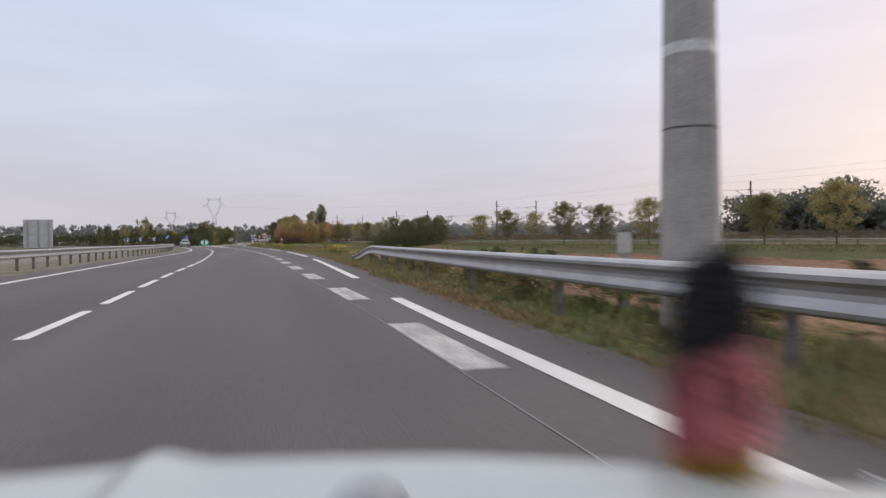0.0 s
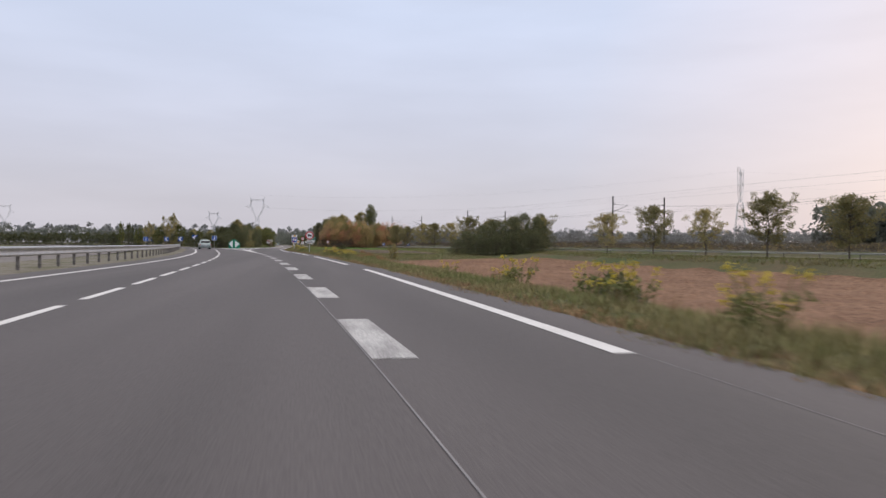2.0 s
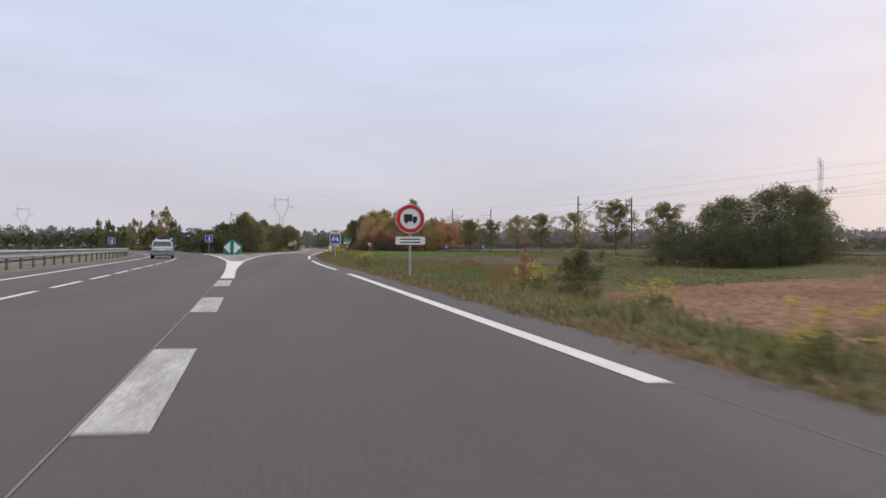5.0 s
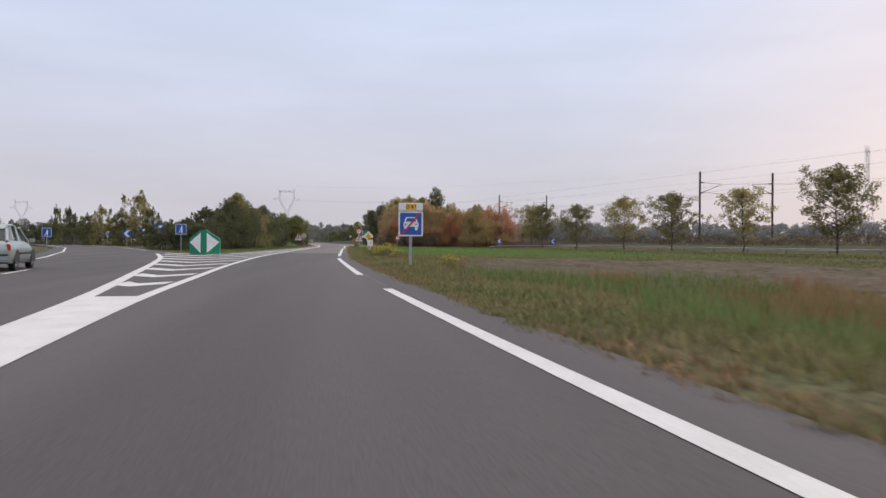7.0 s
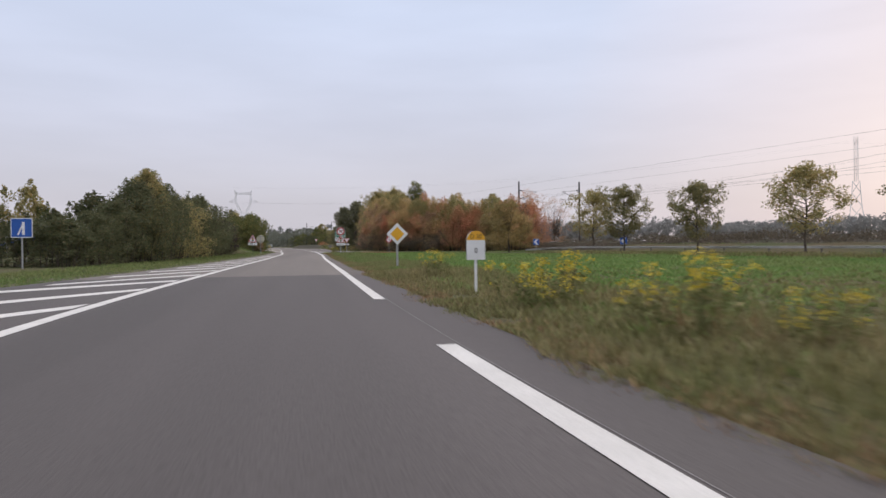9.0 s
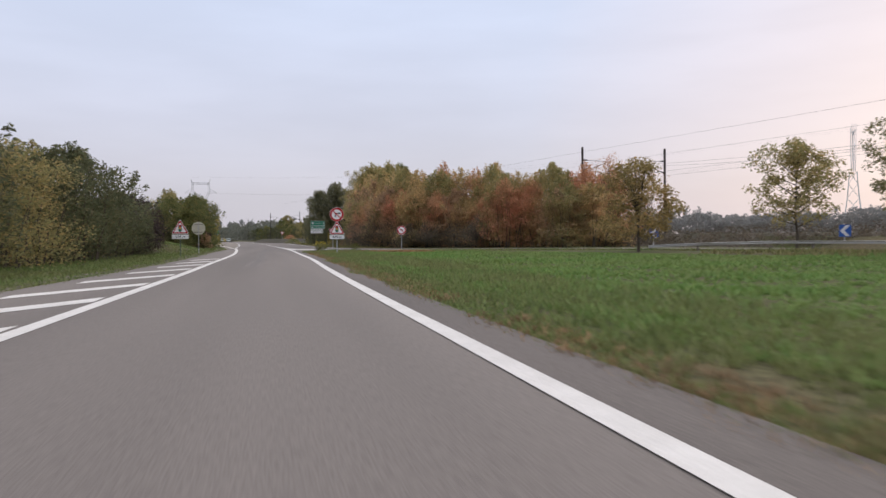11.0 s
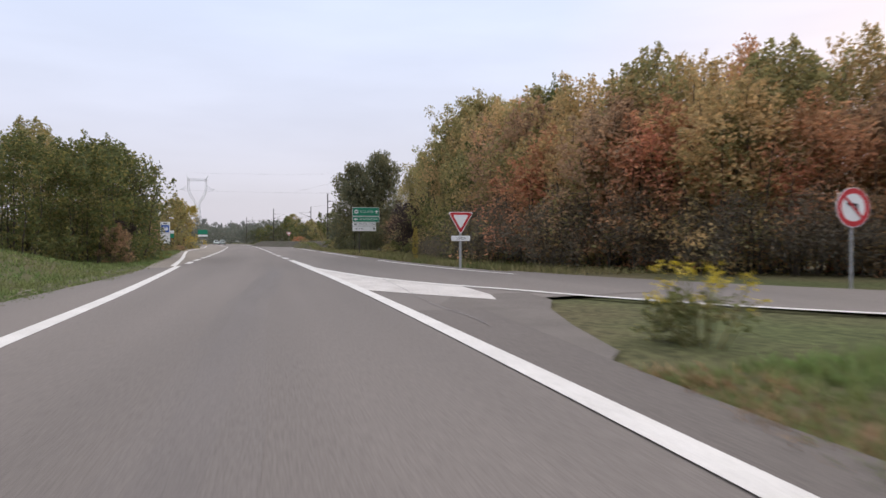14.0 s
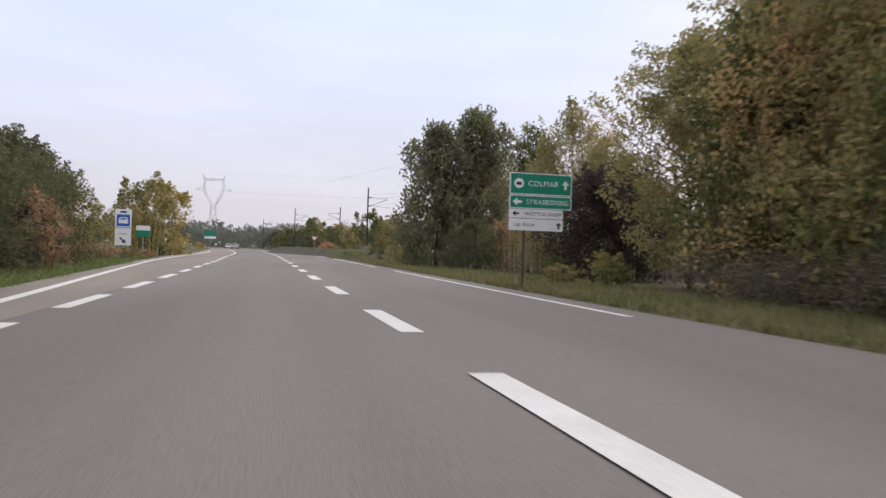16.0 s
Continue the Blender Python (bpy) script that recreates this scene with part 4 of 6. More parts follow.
hr = random.Random(5)


def hedge_top(y):
    """Height of the hedge's skyline in metres."""
    return float(np.interp(y, [283, 290, 297, 303, 309, 316, 330], [6.4, 7.0, 7.2, 7.4, 8.0, 8.8, 9.6]))


for i, (x, y) in enumerate(HEDGE):
    k = mix[min(len(mix) - 1, i)]
    h = hr.uniform(0.62, 0.94) * hedge_top(y) / 7.0
    place(shrub[k], x + hr.uniform(-0.5, 0.9), y + hr.uniform(-0.6, 0.6), hr.uniform(1.0, 1.25), h)
    place(shrub[hr.choice(["rust", "olive", "orange", "olive"] if y < 310 else ["olive", "orange", "green", "olive"])], x + 2.0 + hr.uniform(-0.6, 0.6), y + 1.9 + hr.uniform(-0.5, 0.5), hr.uniform(1.0, 1.2), hr.uniform(0.93, 1.1) * hedge_top(y) / 7.0)
    if i % 4 == 0:
        place(shrub[hr.choice(["olive", "rust", "orange", "yellow"] if y < 308 else ["olive", "orange"])], x + 4.2, y + 3.8, 1.1, hr.uniform(1.02, 1.16) * hedge_top(y) / 7.0)
# bare twigs at the hedge's foot
for i, (x, y) in enumerate(HEDGE):
    if y > 289:
        s = 1.3 if y < 299 else 1.6
        place(low_twigs, x - s + hr.uniform(-0.3, 0.3), y - (0.9 if y < 299 else 0.0) + hr.uniform(-0.5, 0.5), hr.uniform(0.8, 1.05), hr.uniform(0.7, 1.05) * (1.0 if y < 314 else 0.55))
# single trees past the end of the hedge
for x, y, s, sz, k in ((14.2, 334.6, 0.85, 0.66, "purple"), (15.9, 335.5, 0.95, 0.76, "purple"), (17.6, 337, 0.9, 0.68, "dark"), (12.3, 333.6, 0.30, 0.15, "green"), (11.2, 330.4, 0.30, 0.11, "olive"), (13.4, 331.6, 0.36, 0.18, "olive"), (12.6, 329.2, 0.30, 0.12, "green"),
                       (16.9, 343.0, 0.95, 1.3, "olive"), (15.2, 342.4, 0.6, 1.0, "olive"), (18.2, 342, 0.9, 1.0, "olive"), (12.4, 346.5, 0.7, 0.42, "dark"), (15.0, 346.0, 0.8, 0.5, "brown"),
                       (5.75, 283.2, 0.12, 0.07, "green"), (8.3, 282.6, 0.15, 0.09, "green"), (10.2, 146.2, 0.22, 0.20, "dark"), (9.5, 148.2, 0.14, 0.17, "brown"), (14.3, 94.4, 0.30, 0.17, "dark"), (14.9, 95.0, 0.28, 0.14, "dark")):
    bush(k, x, y, s, sz)
place(dense_tree, 11.4, 351.0, 0.9, 1.0)
place(dense_tree, 14.2, 352.2, 0.92, 1.15)
place(poplar, 35, 401, 1.5, 1.6)
place(broad, 31, 404, 1.6, 1.75)
place(bare, 32.5, 288.5, 1.0)
place(bare, 29.5, 283.8, 0.85, 1.0)
place(shrub["orange"], 30.3, 283.2, 0.5, 0.34)
place(bare, 35.2, 288, 0.9)
place(bare, 17.5, 306, 1.0)
place(edge_tree, 15.6, 329.6, 0.95, 1.03)
place(edge_tree, 16.4, 325.2, 1.0, 1.2, 140)
place(edge_tree, 15.6, 321.4, 0.95, 1.2, 80)
place(edge_tree, 18.8, 327.6, 1.1, 1.3, 200)
place(bare, 18.4, 330.5, 1.0, 1.15)
place(bare, 19.5, 346, 1.0, 1.2)
place(field_tree, 22.1, 265.9, 0.95, 0.90)
place(shrub["green"], 15.4, 309, 0.7, 1.24)

# left island hedge
for x, y, s, k in ((-16.5, 243.5, 0.36, "dark"), (-14.6, 242, 0.37, "dark"), (-12.8, 240.8, 0.38, "dark"), (-11.2, 239.6, 0.40, "dark"), (-10.6, 242.6, 0.46, "dark"), (-10.0, 246, 0.58, "dark"), (-9.3, 249, 0.8, "dark"),
                   (-9.0, 252, 0.92, "dark"), (-8.7, 255.5, 0.84, "dark"), (-8.4, 259, 0.74, "olive"), (-8.2, 262.5, 0.74, "olive"), (-8.0, 266, 0.78, "dark"), (-7.8, 269.5, 0.86, "dark"), (-8.0, 272.4, 0.86, "dark"), (-7.6, 276.5, 0.52, "dark"),
                   (-7.6, 280, 0.62, "dark"), (-7.5, 283.5, 0.62, "purple"), (-12.2, 250, 0.7, "dark"), (-12, 256, 0.7, "dark"), (-11.5, 262, 0.7, "dark"), (-11.3, 268, 0.75, "dark"), (-11, 275, 0.7, "dark"), (-11, 282, 0.55, "purple"), (-13.5, 246, 0.5, "dark")):
    bush(k, x, y, 0.55 + s * 0.6, s)
place(broad, -8.9, 251, 0.55, 0.74)
for x, y, s, k in ((-7.4, 288, 0.6, "purple"), (-8.8, 291, 0.5, "dark"), (-6.6, 285.6, 0.40, "purple"), (-6.5, 282.6, 0.36, "dark"), (-8.6, 285.6, 0.64, "purple"), (-7.8, 310.5, 0.80, "green"), (-5.8, 313.4, 0.86, "green"), (-5.3, 317.5, 0.92, "green"), (-10.2, 311.5, 0.58, "green"), (-11.6, 313.5, 0.6, "olive"),
                   (-4.2, 312.2, 0.26, "brown"), (-9.4, 309.0, 0.30, "brown"), (-10.8, 307, 0.26, "rust"), (-4.5, 314.4, 0.30, "purple"), (-6.1, 319.2, 0.9, "dark"),
                   (-6.2, 320.5, 0.8, "olive"), (-8.0, 314, 0.94, "olive"), (-8.6, 320, 0.94, "green"), (-6.6, 326, 0.62, "dark"), (-7.0, 331, 0.66, "dark"), (-7.6, 335.5, 0.72, "dark"), (-8.4, 340.5, 0.76, "dark"), (-7.9, 343.2, 0.64, "green"), (-6.2, 334.2, 0.40, "brown"), (-7.7, 341.5, 0.4, "brown"), (-6.9, 333, 0.34, "purple"), (-9.8, 346, 0.72, "olive"),
                   (-11, 353, 0.5, "brown"), (-8.8, 350.5, 0.3, "brown"), (-10.2, 361, 0.55, "olive"), (-8.4, 371, 0.96, "olive"), (-7.8, 374.5, 0.92, "yellow"), (-11, 378, 0.9, "green"), (-14, 366, 0.8, "orange"), (-15, 356, 0.75, "olive")):
    bush(k, x, y, s * 1.2, s)
for x, y, s, sz, k in ((-7.7, 351.8, 0.40, 0.13, "brown"), (-6.4, 352.2, 0.32, 0.11, "olive"), (-8.8, 351.4, 0.42, 0.15, "brown"), (-6.0, 355.0, 0.3, 0.10, "brown")):
    bush(k, x, y, s, sz)
# trees beyond the bend
for x, y, s, sz, k in ((-30.3, 292, 1.3, 1.3, "olive"), (-28.0, 291.4, 0.75, 0.92, "green"), (-33.6, 293, 0.9, 0.86, "green"), (-36.8, 294, 0.9, 0.97, "olive"), (-39.6, 295, 0.8, 0.78, "green"), (-42.4, 295, 0.6, 0.95, "dark"), (-45.0, 297, 0.45, 0.98, "green"),
                       (-25.4, 292, 0.7, 0.6, "dark"), (-24, 300, 0.8, 0.7, "green"), (-50, 310, 0.75, 0.6, "dark")):
    bush(k, x, y, s, sz)
for i in range(30):
    bush("dark", -18 - 2.7 * i, 296 + 1.2 * i + (i % 3), 0.85, 0.54 + 0.02 * (i % 4))
# trees past the hedge, along the railway
for x, y, s, sz, k in ((26, 380, 0.7, 0.6, broad), (26, 470, 1, 0.9, broad), (32, 450, 1, 1, broad),
                        (-30, 480, 1, 0.9, broad), (-42, 470, 1, 0.9, broad), (-55, 500, 1, 1, broad), (14, 560, 1.3, 1.3, broad)):
    place(k, x, y, s, sz)
for i in range(9):
    bush(("green", "green", "olive")[i % 3], 10.6 + 0.12 * i + (i % 2) * 1.2, 354 + 4.2 * i, 0.5, 0.17 + 0.02 * (i % 3))
for x, y, s, sz, k in ((14.2, 406, 1.2, 0.92, "green"), (16.6, 403, 1.1, 0.8, "olive"), (12.4, 412, 1.0, 0.62, "olive"), (18.6, 400, 1.0, 0.7, "green"), (10.6, 440, 1.4, 0.7, "green"), (13.6, 446, 1.5, 0.85, "olive"), (8.4, 452, 1.3, 0.5, "dark"),
                       (6.6, 470, 1.4, 0.7, "dark"), (4.0, 486, 1.5, 0.8, "green"), (1.5, 505, 1.5, 0.75, "dark"), (9.5, 480, 1.6, 1.1, "green")):
    bush(k, x, y, s, sz)
bush("rust", 9.6, 424, 0.7, 0.3)
bush("dark", 11.2, 426, 0.9, 0.55)


def wood(name, line, depth, height, count, mat, label, seed, size=1.6):
    """A far wood: one mass of foliage with an uneven top."""
    rng = np.random.default_rng(seed)
    P = [Vector(p) for p in line]
    cs, sp = [], []
    for _ in range(count):
        i = rng.integers(len(P) - 1)
        p = P[i].lerp(P[i + 1], rng.random())
        k = 0.55 + 0.45 * (noise.noise((p.x * 0.035, p.y * 0.035, seed)) + 0.6 * noise.noise((p.x * 0.11, p.y * 0.11, seed + 5)) + 0.6)
        z = rng.random() ** 0.7 * height * max(0.35, k)
        cs.append((p.x + rng.normal() * depth * 0.3, p.y + rng.random() * depth, z + 0.5))
        sp.append(height * 0.16 + 0.6)
    me = leaf_cloud(name, cs, np.array(sp), 22, size, mat, rng)
    return tagged(new(name, me), label, "wood", kind="stuff")


# haze over these woods is only in their leaf colours
wood("far_wood", [(-520, 420), (-300, 480), (-160, 560), (-70, 640), (0, 720), (60, 700)], 30, 11, 2400, LEAF_FAR_HAZED, "far belt of trees on the plain", 3, 1.25)
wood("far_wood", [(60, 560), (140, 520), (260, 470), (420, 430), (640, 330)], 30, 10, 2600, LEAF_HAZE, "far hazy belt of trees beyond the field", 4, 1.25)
wood("far_wood", [(-140, 640), (-40, 660), (0, 600), (30, 540), (48, 470)], 16, 9, 900, LEAF_FAR_HAZED, "belt of trees past the end of the road", 14, 0.8)
wood("far_wood", [(318, 436), (350, 412), (420, 350), (520, 270)], 30, 27, 3000, LEAF_FAR_HAZED, "far wood rising beyond the railway", 5, 2.6)
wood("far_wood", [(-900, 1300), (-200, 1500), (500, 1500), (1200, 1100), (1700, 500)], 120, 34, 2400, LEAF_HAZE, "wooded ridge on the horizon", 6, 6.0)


def scrub(name, off, y0, y1, width, height, count, mat, label, seed):
    """Low tangled growth along the railway bank."""
    rng = np.random.default_rng(seed)
    cs = []
    while len(cs) < count:
        y = y0 + (y1 - y0) * rng.random()
        x = railway(y) + off + width * rng.random()
        k = 0.6 + 0.4 * noise.noise((x * 0.2, y * 0.13, seed)) + 0.25 * noise.noise((x * 0.7, y * 0.5, seed))
        cs.append((x, y, max(-0.1, ground_z(x, y)) + 0.1 + height * k * rng.random() ** 0.8))
    return tagged(new(name, leaf_cloud(name, cs, 0.34, 14, 0.13, mat, rng)), label, "scrub", kind="stuff")


scrub("railway_scrub", -5.4, 40, 300, 3.4, 1.25, 6500, LEAF_BANK, "low dark withered scrub on the railway bank", 7)
scrub("railway_scrub", 13.5, 60, 320, 6.0, 1.4, 4500, LEAF_BANK, "low brown bushes beyond the tracks", 8)
scrub("railway_scrub", -5.0, 120, 230, 3.0, 1.0, 900, LEAF_FIELD, "rusty autumn growth on the railway bank", 10)


# ---- grass ----
def grass(name, n, spot, height, mat, label, seed, width=0.010, lean=0.75):
    """Tufts of bent blades: spot(rng) gives a place, or None."""
    rng = np.random.default_rng(seed)
    pts = []
    while len(pts) < n // 6:
        p = spot(rng)
        if p and not on_side_road(p[0], p[1]):
            pts.append((p[0], p[1], ground_z(p[0], p[1]) - 0.02, p[2] if len(p) > 2 else 1.0))
    p = np.repeat(np.array(pts), 6, 0)
    k = len(p)
    ang = rng.random(k) * 2 * math.pi
    p[:, 0] += np.cos(ang) * 0.07 * rng.random(k)
    p[:, 1] += np.sin(ang) * 0.07 * rng.random(k)
    h = height * (0.35 + 0.75 * rng.random(k)) * p[:, 3]
    turn = ang + rng.normal(size=k) * 0.6
    side = np.stack([-np.sin(turn), np.cos(turn), np.zeros(k)], 1) * (width * (0.6 + 0.8 * rng.random(k)))[:, None]
    far = h * lean * (0.3 + 1.2 * rng.random(k))
    out = np.stack([np.cos(turn) * far, np.sin(turn) * far, h], 1)
    base = p[:, :3]
    v = np.stack([base - side, base + side, base + out], 1).reshape(-1, 3)
    tri = np.arange(3 * k).reshape(-1, 3)
    return tagged(new(name, mesh_arrays(name, v, tri, mat)), label, "grass", kind="stuff")


def dug(x, y):
    """Inside the patch of bare earth."""
    return 183 < y < 203 and x > 6.3 + max(0, y - 191) * 0.27 and x < 24 and y < 203 - (x - 9) * 0.4


def verge_right(rng, y0=30, y1=232):
    y = y0 + (y1 - y0) * rng.random()
    d = -0.12 + (7.2 if y < 172 else 3.9) * rng.random() ** (1.2 if y < 172 else 1.7)
    x = paved_right(y) + d + 0.3 * noise.noise((y * 0.4, 0, 0)) + 0.12 * noise.noise((y * 1.7, 3, 0))
    if dug(x, y) and rng.random() < 0.93 or noise.noise((x * 0.8, y * 0.5, 8)) < -0.42:
        return None
    return (x, y, 0.4 + 0.6 * min(1, d / 1.6) + 0.9 * max(0, noise.noise((y * 0.2, d * 0.4, 2))))


def verge_exit(rng):
    return verge_right(rng, 222, 281.8)


def side_edge(rng):
    k = 24 + rng.random() * (len(SIDE) - 30)
    a, b = Vector(SIDE[int(k)]), Vector(SIDE[int(k) + 1])
    p, d = a.lerp(b, k % 1), (b - a).normalized()
    q = p + Vector((d.y, -d.x)) * (2.45 + 1.6 * rng.random() ** 1.5) * (1 if rng.random() < 0.15 else -1)
    return (q.x, q.y) if q.y < 281 and q.x > 10 else None


def rusty_patch(rng):
    x, y = 9.3 + 1.2 * rng.normal(), 276.0 + 0.9 * rng.normal()
    return (x, y) if noise.noise((x * 0.9, y * 0.9, 6)) > -0.2 else None


def field_rough(rng):
    y = 164 + 56 * rng.random()
    if y > 204 and rng.random() < (y - 204) / 16:
        return None
    return meadow_right(rng, y)


def field_fresh(rng):
    y = 200 + 82 * rng.random()
    if y < 216 and rng.random() > (y - 200) / 16:
        return None
    return meadow_right(rng, y)


def meadow_right(rng, y):
    x = EDGE(y) + 1.9 + 26 * rng.random() ** 1.25
    if dug(x, y) and (rng.random() < 0.9 or noise.noise((x * 0.5, y * 0.5, 14)) < 0.05):
        return None
    return (x, y, 0.7 + 0.8 * max(0, noise.noise((x * 0.3, y * 0.3, 4)))) if x < tree_line(y) - 1 and (x < 20 + (262 - y) * 0.3 if y > 255 else True) and (y < 270 or x < 18 - (y - 270) * 0.7) else None


def edge_right(rng):
    y = 30 + 251.8 * rng.random()
    d = -0.16 + 0.75 * rng.random() ** 1.3
    return (paved_right(y) + d + 0.3 * noise.noise((y * 0.4, 0, 0)) + 0.12 * noise.noise((y * 1.7, 3, 0)), y) if noise.noise((y * 0.25, 5, 1)) > -0.25 else None


def field_edge(rng):
    y = 60 + 200 * rng.random()
    x = tree_line(y) - 5.5 + 7.2 * rng.random()
    return (x, y)


def verge_left(rng):
    y = 217 + 140 * rng.random()
    d = -0.1 + 6 * rng.random() ** 1.6
    x = ISLAND(y) - d + 0.4 * noise.noise((y * 0.35, 7, 0))
    return (x, y) if x > MAIN(y) + 1.4 else None


def verge_far_right(rng):
    y = 296 + 90 * rng.random()
    return (RIGHT2(y) + 0.8 + 4.0 * rng.random() ** 1.3, y)


def median(rng):
    y = 40 + 190 * rng.random()
    return (EDGE_L(y) - 1.6 - 3.4 * rng.random(), y)


grass("verge_grass", 320000, verge_right, 0.21, BLADE, "rough mixed verge grass, green and straw-coloured", 41, 0.015)
grass("verge_grass", 85000, verge_exit, 0.19, BLADE_VERGE, "green and straw verge grass beside the exit", 51, 0.015)
grass("meadow_grass", 110000, field_rough, 0.17, BLADE, "dull green meadow grass with dry blades", 52, 0.025, 1.0)
grass("meadow_grass", 230000, field_fresh, 0.15, BLADE_GREEN, "fresh green meadow grass", 42, 0.03, 1.0)
grass("verge_grass", 24000, side_edge, 0.16, BLADE_VERGE, "grass along the side road's edge", 53, 0.02)
grass("withered_grass", 14000, rusty_patch, 0.19, BLADE_RUST, "patch of withered rust-brown grass", 54, 0.025, 1.1)
grass("field_edge_grass", 60000, field_edge, 0.30, BLADE, "strip of grass below the row of trees", 43, 0.025)
grass("verge_grass", 100000, verge_left, 0.17, BLADE_VERGE, "green grass on the traffic island", 44, 0.018)
grass("verge_grass", 50000, verge_far_right, 0.26, BLADE, "rough grass at the foot of the hedge", 45, 0.012)
grass("edge_grass", 60000, edge_right, 0.11, STRAW, "short dry grass along the asphalt edge", 49, 0.012, 1.0)
grass("median_grass", 9000, median, 0.10, STRAW, "thin dry grass on the median", 46)


def tall_weeds(rng):
    y = 60 + 145 * rng.random()
    d = 1.6 + 4.5 * rng.random()
    if noise.noise((y * 0.22, d * 0.35, 11)) < 0.12:
        return None
    return (paved_right(y) + d, y)


grass("tall_weeds", 5000, tall_weeds, 0.62, STRAW, "tall dry reddish weeds on the bank", 47, 0.007, 0.25)


def red_weeds(rng):
    y = 158 + 27 * rng.random()
    d = 4.4 + 6.5 * rng.random()
    if noise.noise((y * 0.33, d * 0.5, 21)) < 0.14:
        return None
    return (paved_right(y) + d, y, 0.6 + 0.6 * rng.random())


def green_weeds(rng):
    y = 150 + 36 * rng.random()
    d = 1.9 + 8.0 * rng.random()
    if noise.noise((y * 0.2, d * 0.3, 25)) < -0.2:
        return None
    return (paved_right(y) + d, y, 0.6 + 0.6 * rng.random())


grass("tall_weeds", 9000, red_weeds, 0.62, BLADE_RUST, "patches of tall rust-coloured weeds beside the road", 48, 0.011, 0.3)
grass("tall_weeds", 26000, green_weeds, 0.46, BLADE_VERGE, "tall green weeds on the bank beside the road", 55, 0.014, 0.4)


def edge_stones(rng):
    y = 216 + 90 * rng.random()
    return (ISLAND(y) - 0.28 + 0.22 * rng.normal() + 0.2 * noise.noise((y * 0.4, 7, 0)), y)


rng = np.random.default_rng(91)
v, f = [], []
for _ in range(2200):                                      # crumbled pale stones along the island's edge
    x, y = edge_stones(rng)
    r = 0.012 + 0.045 * rng.random() ** 2.5
    a = 5 * len(v) // 5
    v += [(x + dx * r * rng.uniform(0.7, 1.4), y + dy * r * rng.uniform(0.7, 1.4), dz * r * 0.8 - 0.008) for dx, dy, dz in ((1, 0, 0.3), (0, 1, 0.2), (-1, 0, 0.3), (0, -1, 0.25), (0.1, 0, 1.0))]
    f += [(a, a + 1, a + 4), (a + 1, a + 2, a + 4), (a + 2, a + 3, a + 4), (a + 3, a, a + 4)]
tagged(new("edge_gravel", mesh_of("edge_gravel", v, f, GRAVEL)), "loose pale stones along the asphalt edge", "gravel", kind="stuff")


def flower_weed(seed):
    rng = np.random.default_rng(seed)
    ob = thing("flowering_weed", (0, 0, 0), "bushy weed with small yellow flowers", "weed", "yellow flowering weeds")
    bm = bmesh.new()
    tips = []
    for k in range(16):
        a, r = rng.random() * 6.28, 0.45 * math.sqrt(rng.random())
        t = (math.cos(a) * r, math.sin(a) * r, 0.35 + 0.35 * rng.random())
        tube(bm, (math.cos(a) * r * 0.3, math.sin(a) * r * 0.3, -0.05), t, 0.008, 0.004, 4, False)
        tips.append(t)
    tagged(part("stalk_tuft", bm, BLADE, ob), kind="stuff")
    tagged(part("foliage", leaf_cloud("foliage", [(x * 0.8, y * 0.8, z * 0.6) for x, y, z in tips], 0.16, 16, 0.07, BLADE, rng), BLADE, ob), kind="stuff")
    tagged(part("blossom", leaf_cloud("blossom", tips, 0.10, 15, 0.045, FLOWER, rng), FLOWER, ob, "small yellow flower heads"), kind="stuff")
    return ob


weeds = [flower_weed(61), flower_weed(62)]
wr = random.Random(17)
spots = [(y, d) for y, d in ((95, 2.2), (99, 3), (104, 2.5), (124.1, 0.9), (126.4, 0.8), (134, 0.8), (135.8, 0.8), (132.6, 2.2), (129, 1.6), (141, 2.2), (147, 2.6), (164.8, 1.0), (166.6, 1.4), (84, 1.2), (88, 1.7), (91, 2.4), (80.5, 1.8), (206.6, 0.9), (206.3, 1.5), (207.2, 1.6), (208.2, 2.3), (204.0, 1.6), (202.9, 1.6), (202, 2.2), (216.6, 1.6), (282.9, 1.2), (186.5, 2.2))]
for y, d in spots:
    place(weeds[wr.randrange(2)], paved_right(y) + d, y, wr.uniform(0.75, 1.25))


# ---- road signs: faces look towards -y ----
def layer(parent, name, pts, k, mat, label=""):
    """Sheet number k on a sign's face."""
    return part(name, prism(pts, -0.03 - 0.003 * k, -0.0285 - 0.003 * (k - 1)), mat, parent, label)


def post(parent, h, x=0.0, w=0.08, mat=None, z0=-0.25):
    bm = box_bm(x - w / 2, x + w / 2, 0.0, w * 0.55, z0, h, 0.008)
    return part("post", bm, mat or SIGN_POST, parent)


def sign(x, y, label, turn=0.0, group="", name="road_sign"):
    z = ground_z(x, y)
    return thing(name, (x, y, z), label, "road sign", group, turn), -z


def disc_face(ob, z, r, ring=True):
    layer(ob, "panel", circle_pts(0, z, r), 1, WHITE)
    part("panel_back", prism(circle_pts(0, z, r), -0.0285, -0.012), SIGN_BACK, ob)
    if ring:
        n = 40
        o, i = circle_pts(0, z, r * 0.97, n), circle_pts(0, z, r * 0.70, n)
        v = [(px, -0.034, pz) for px, pz in o] + [(px, -0.034, pz) for px, pz in i] + [(px, -0.0318, pz) for px, pz in o] + [(px, -0.0318, pz) for px, pz in i]
        f = []
        for a in range(n):
            b = (a + 1) % n
            f += [(a, b, n + b, n + a), (a, 2 * n + a, 2 * n + b, b), (n + a, n + b, 3 * n + b, 3 * n + a)]
        part("red_ring", mesh_of("red_ring", v, f, RED), RED, ob)


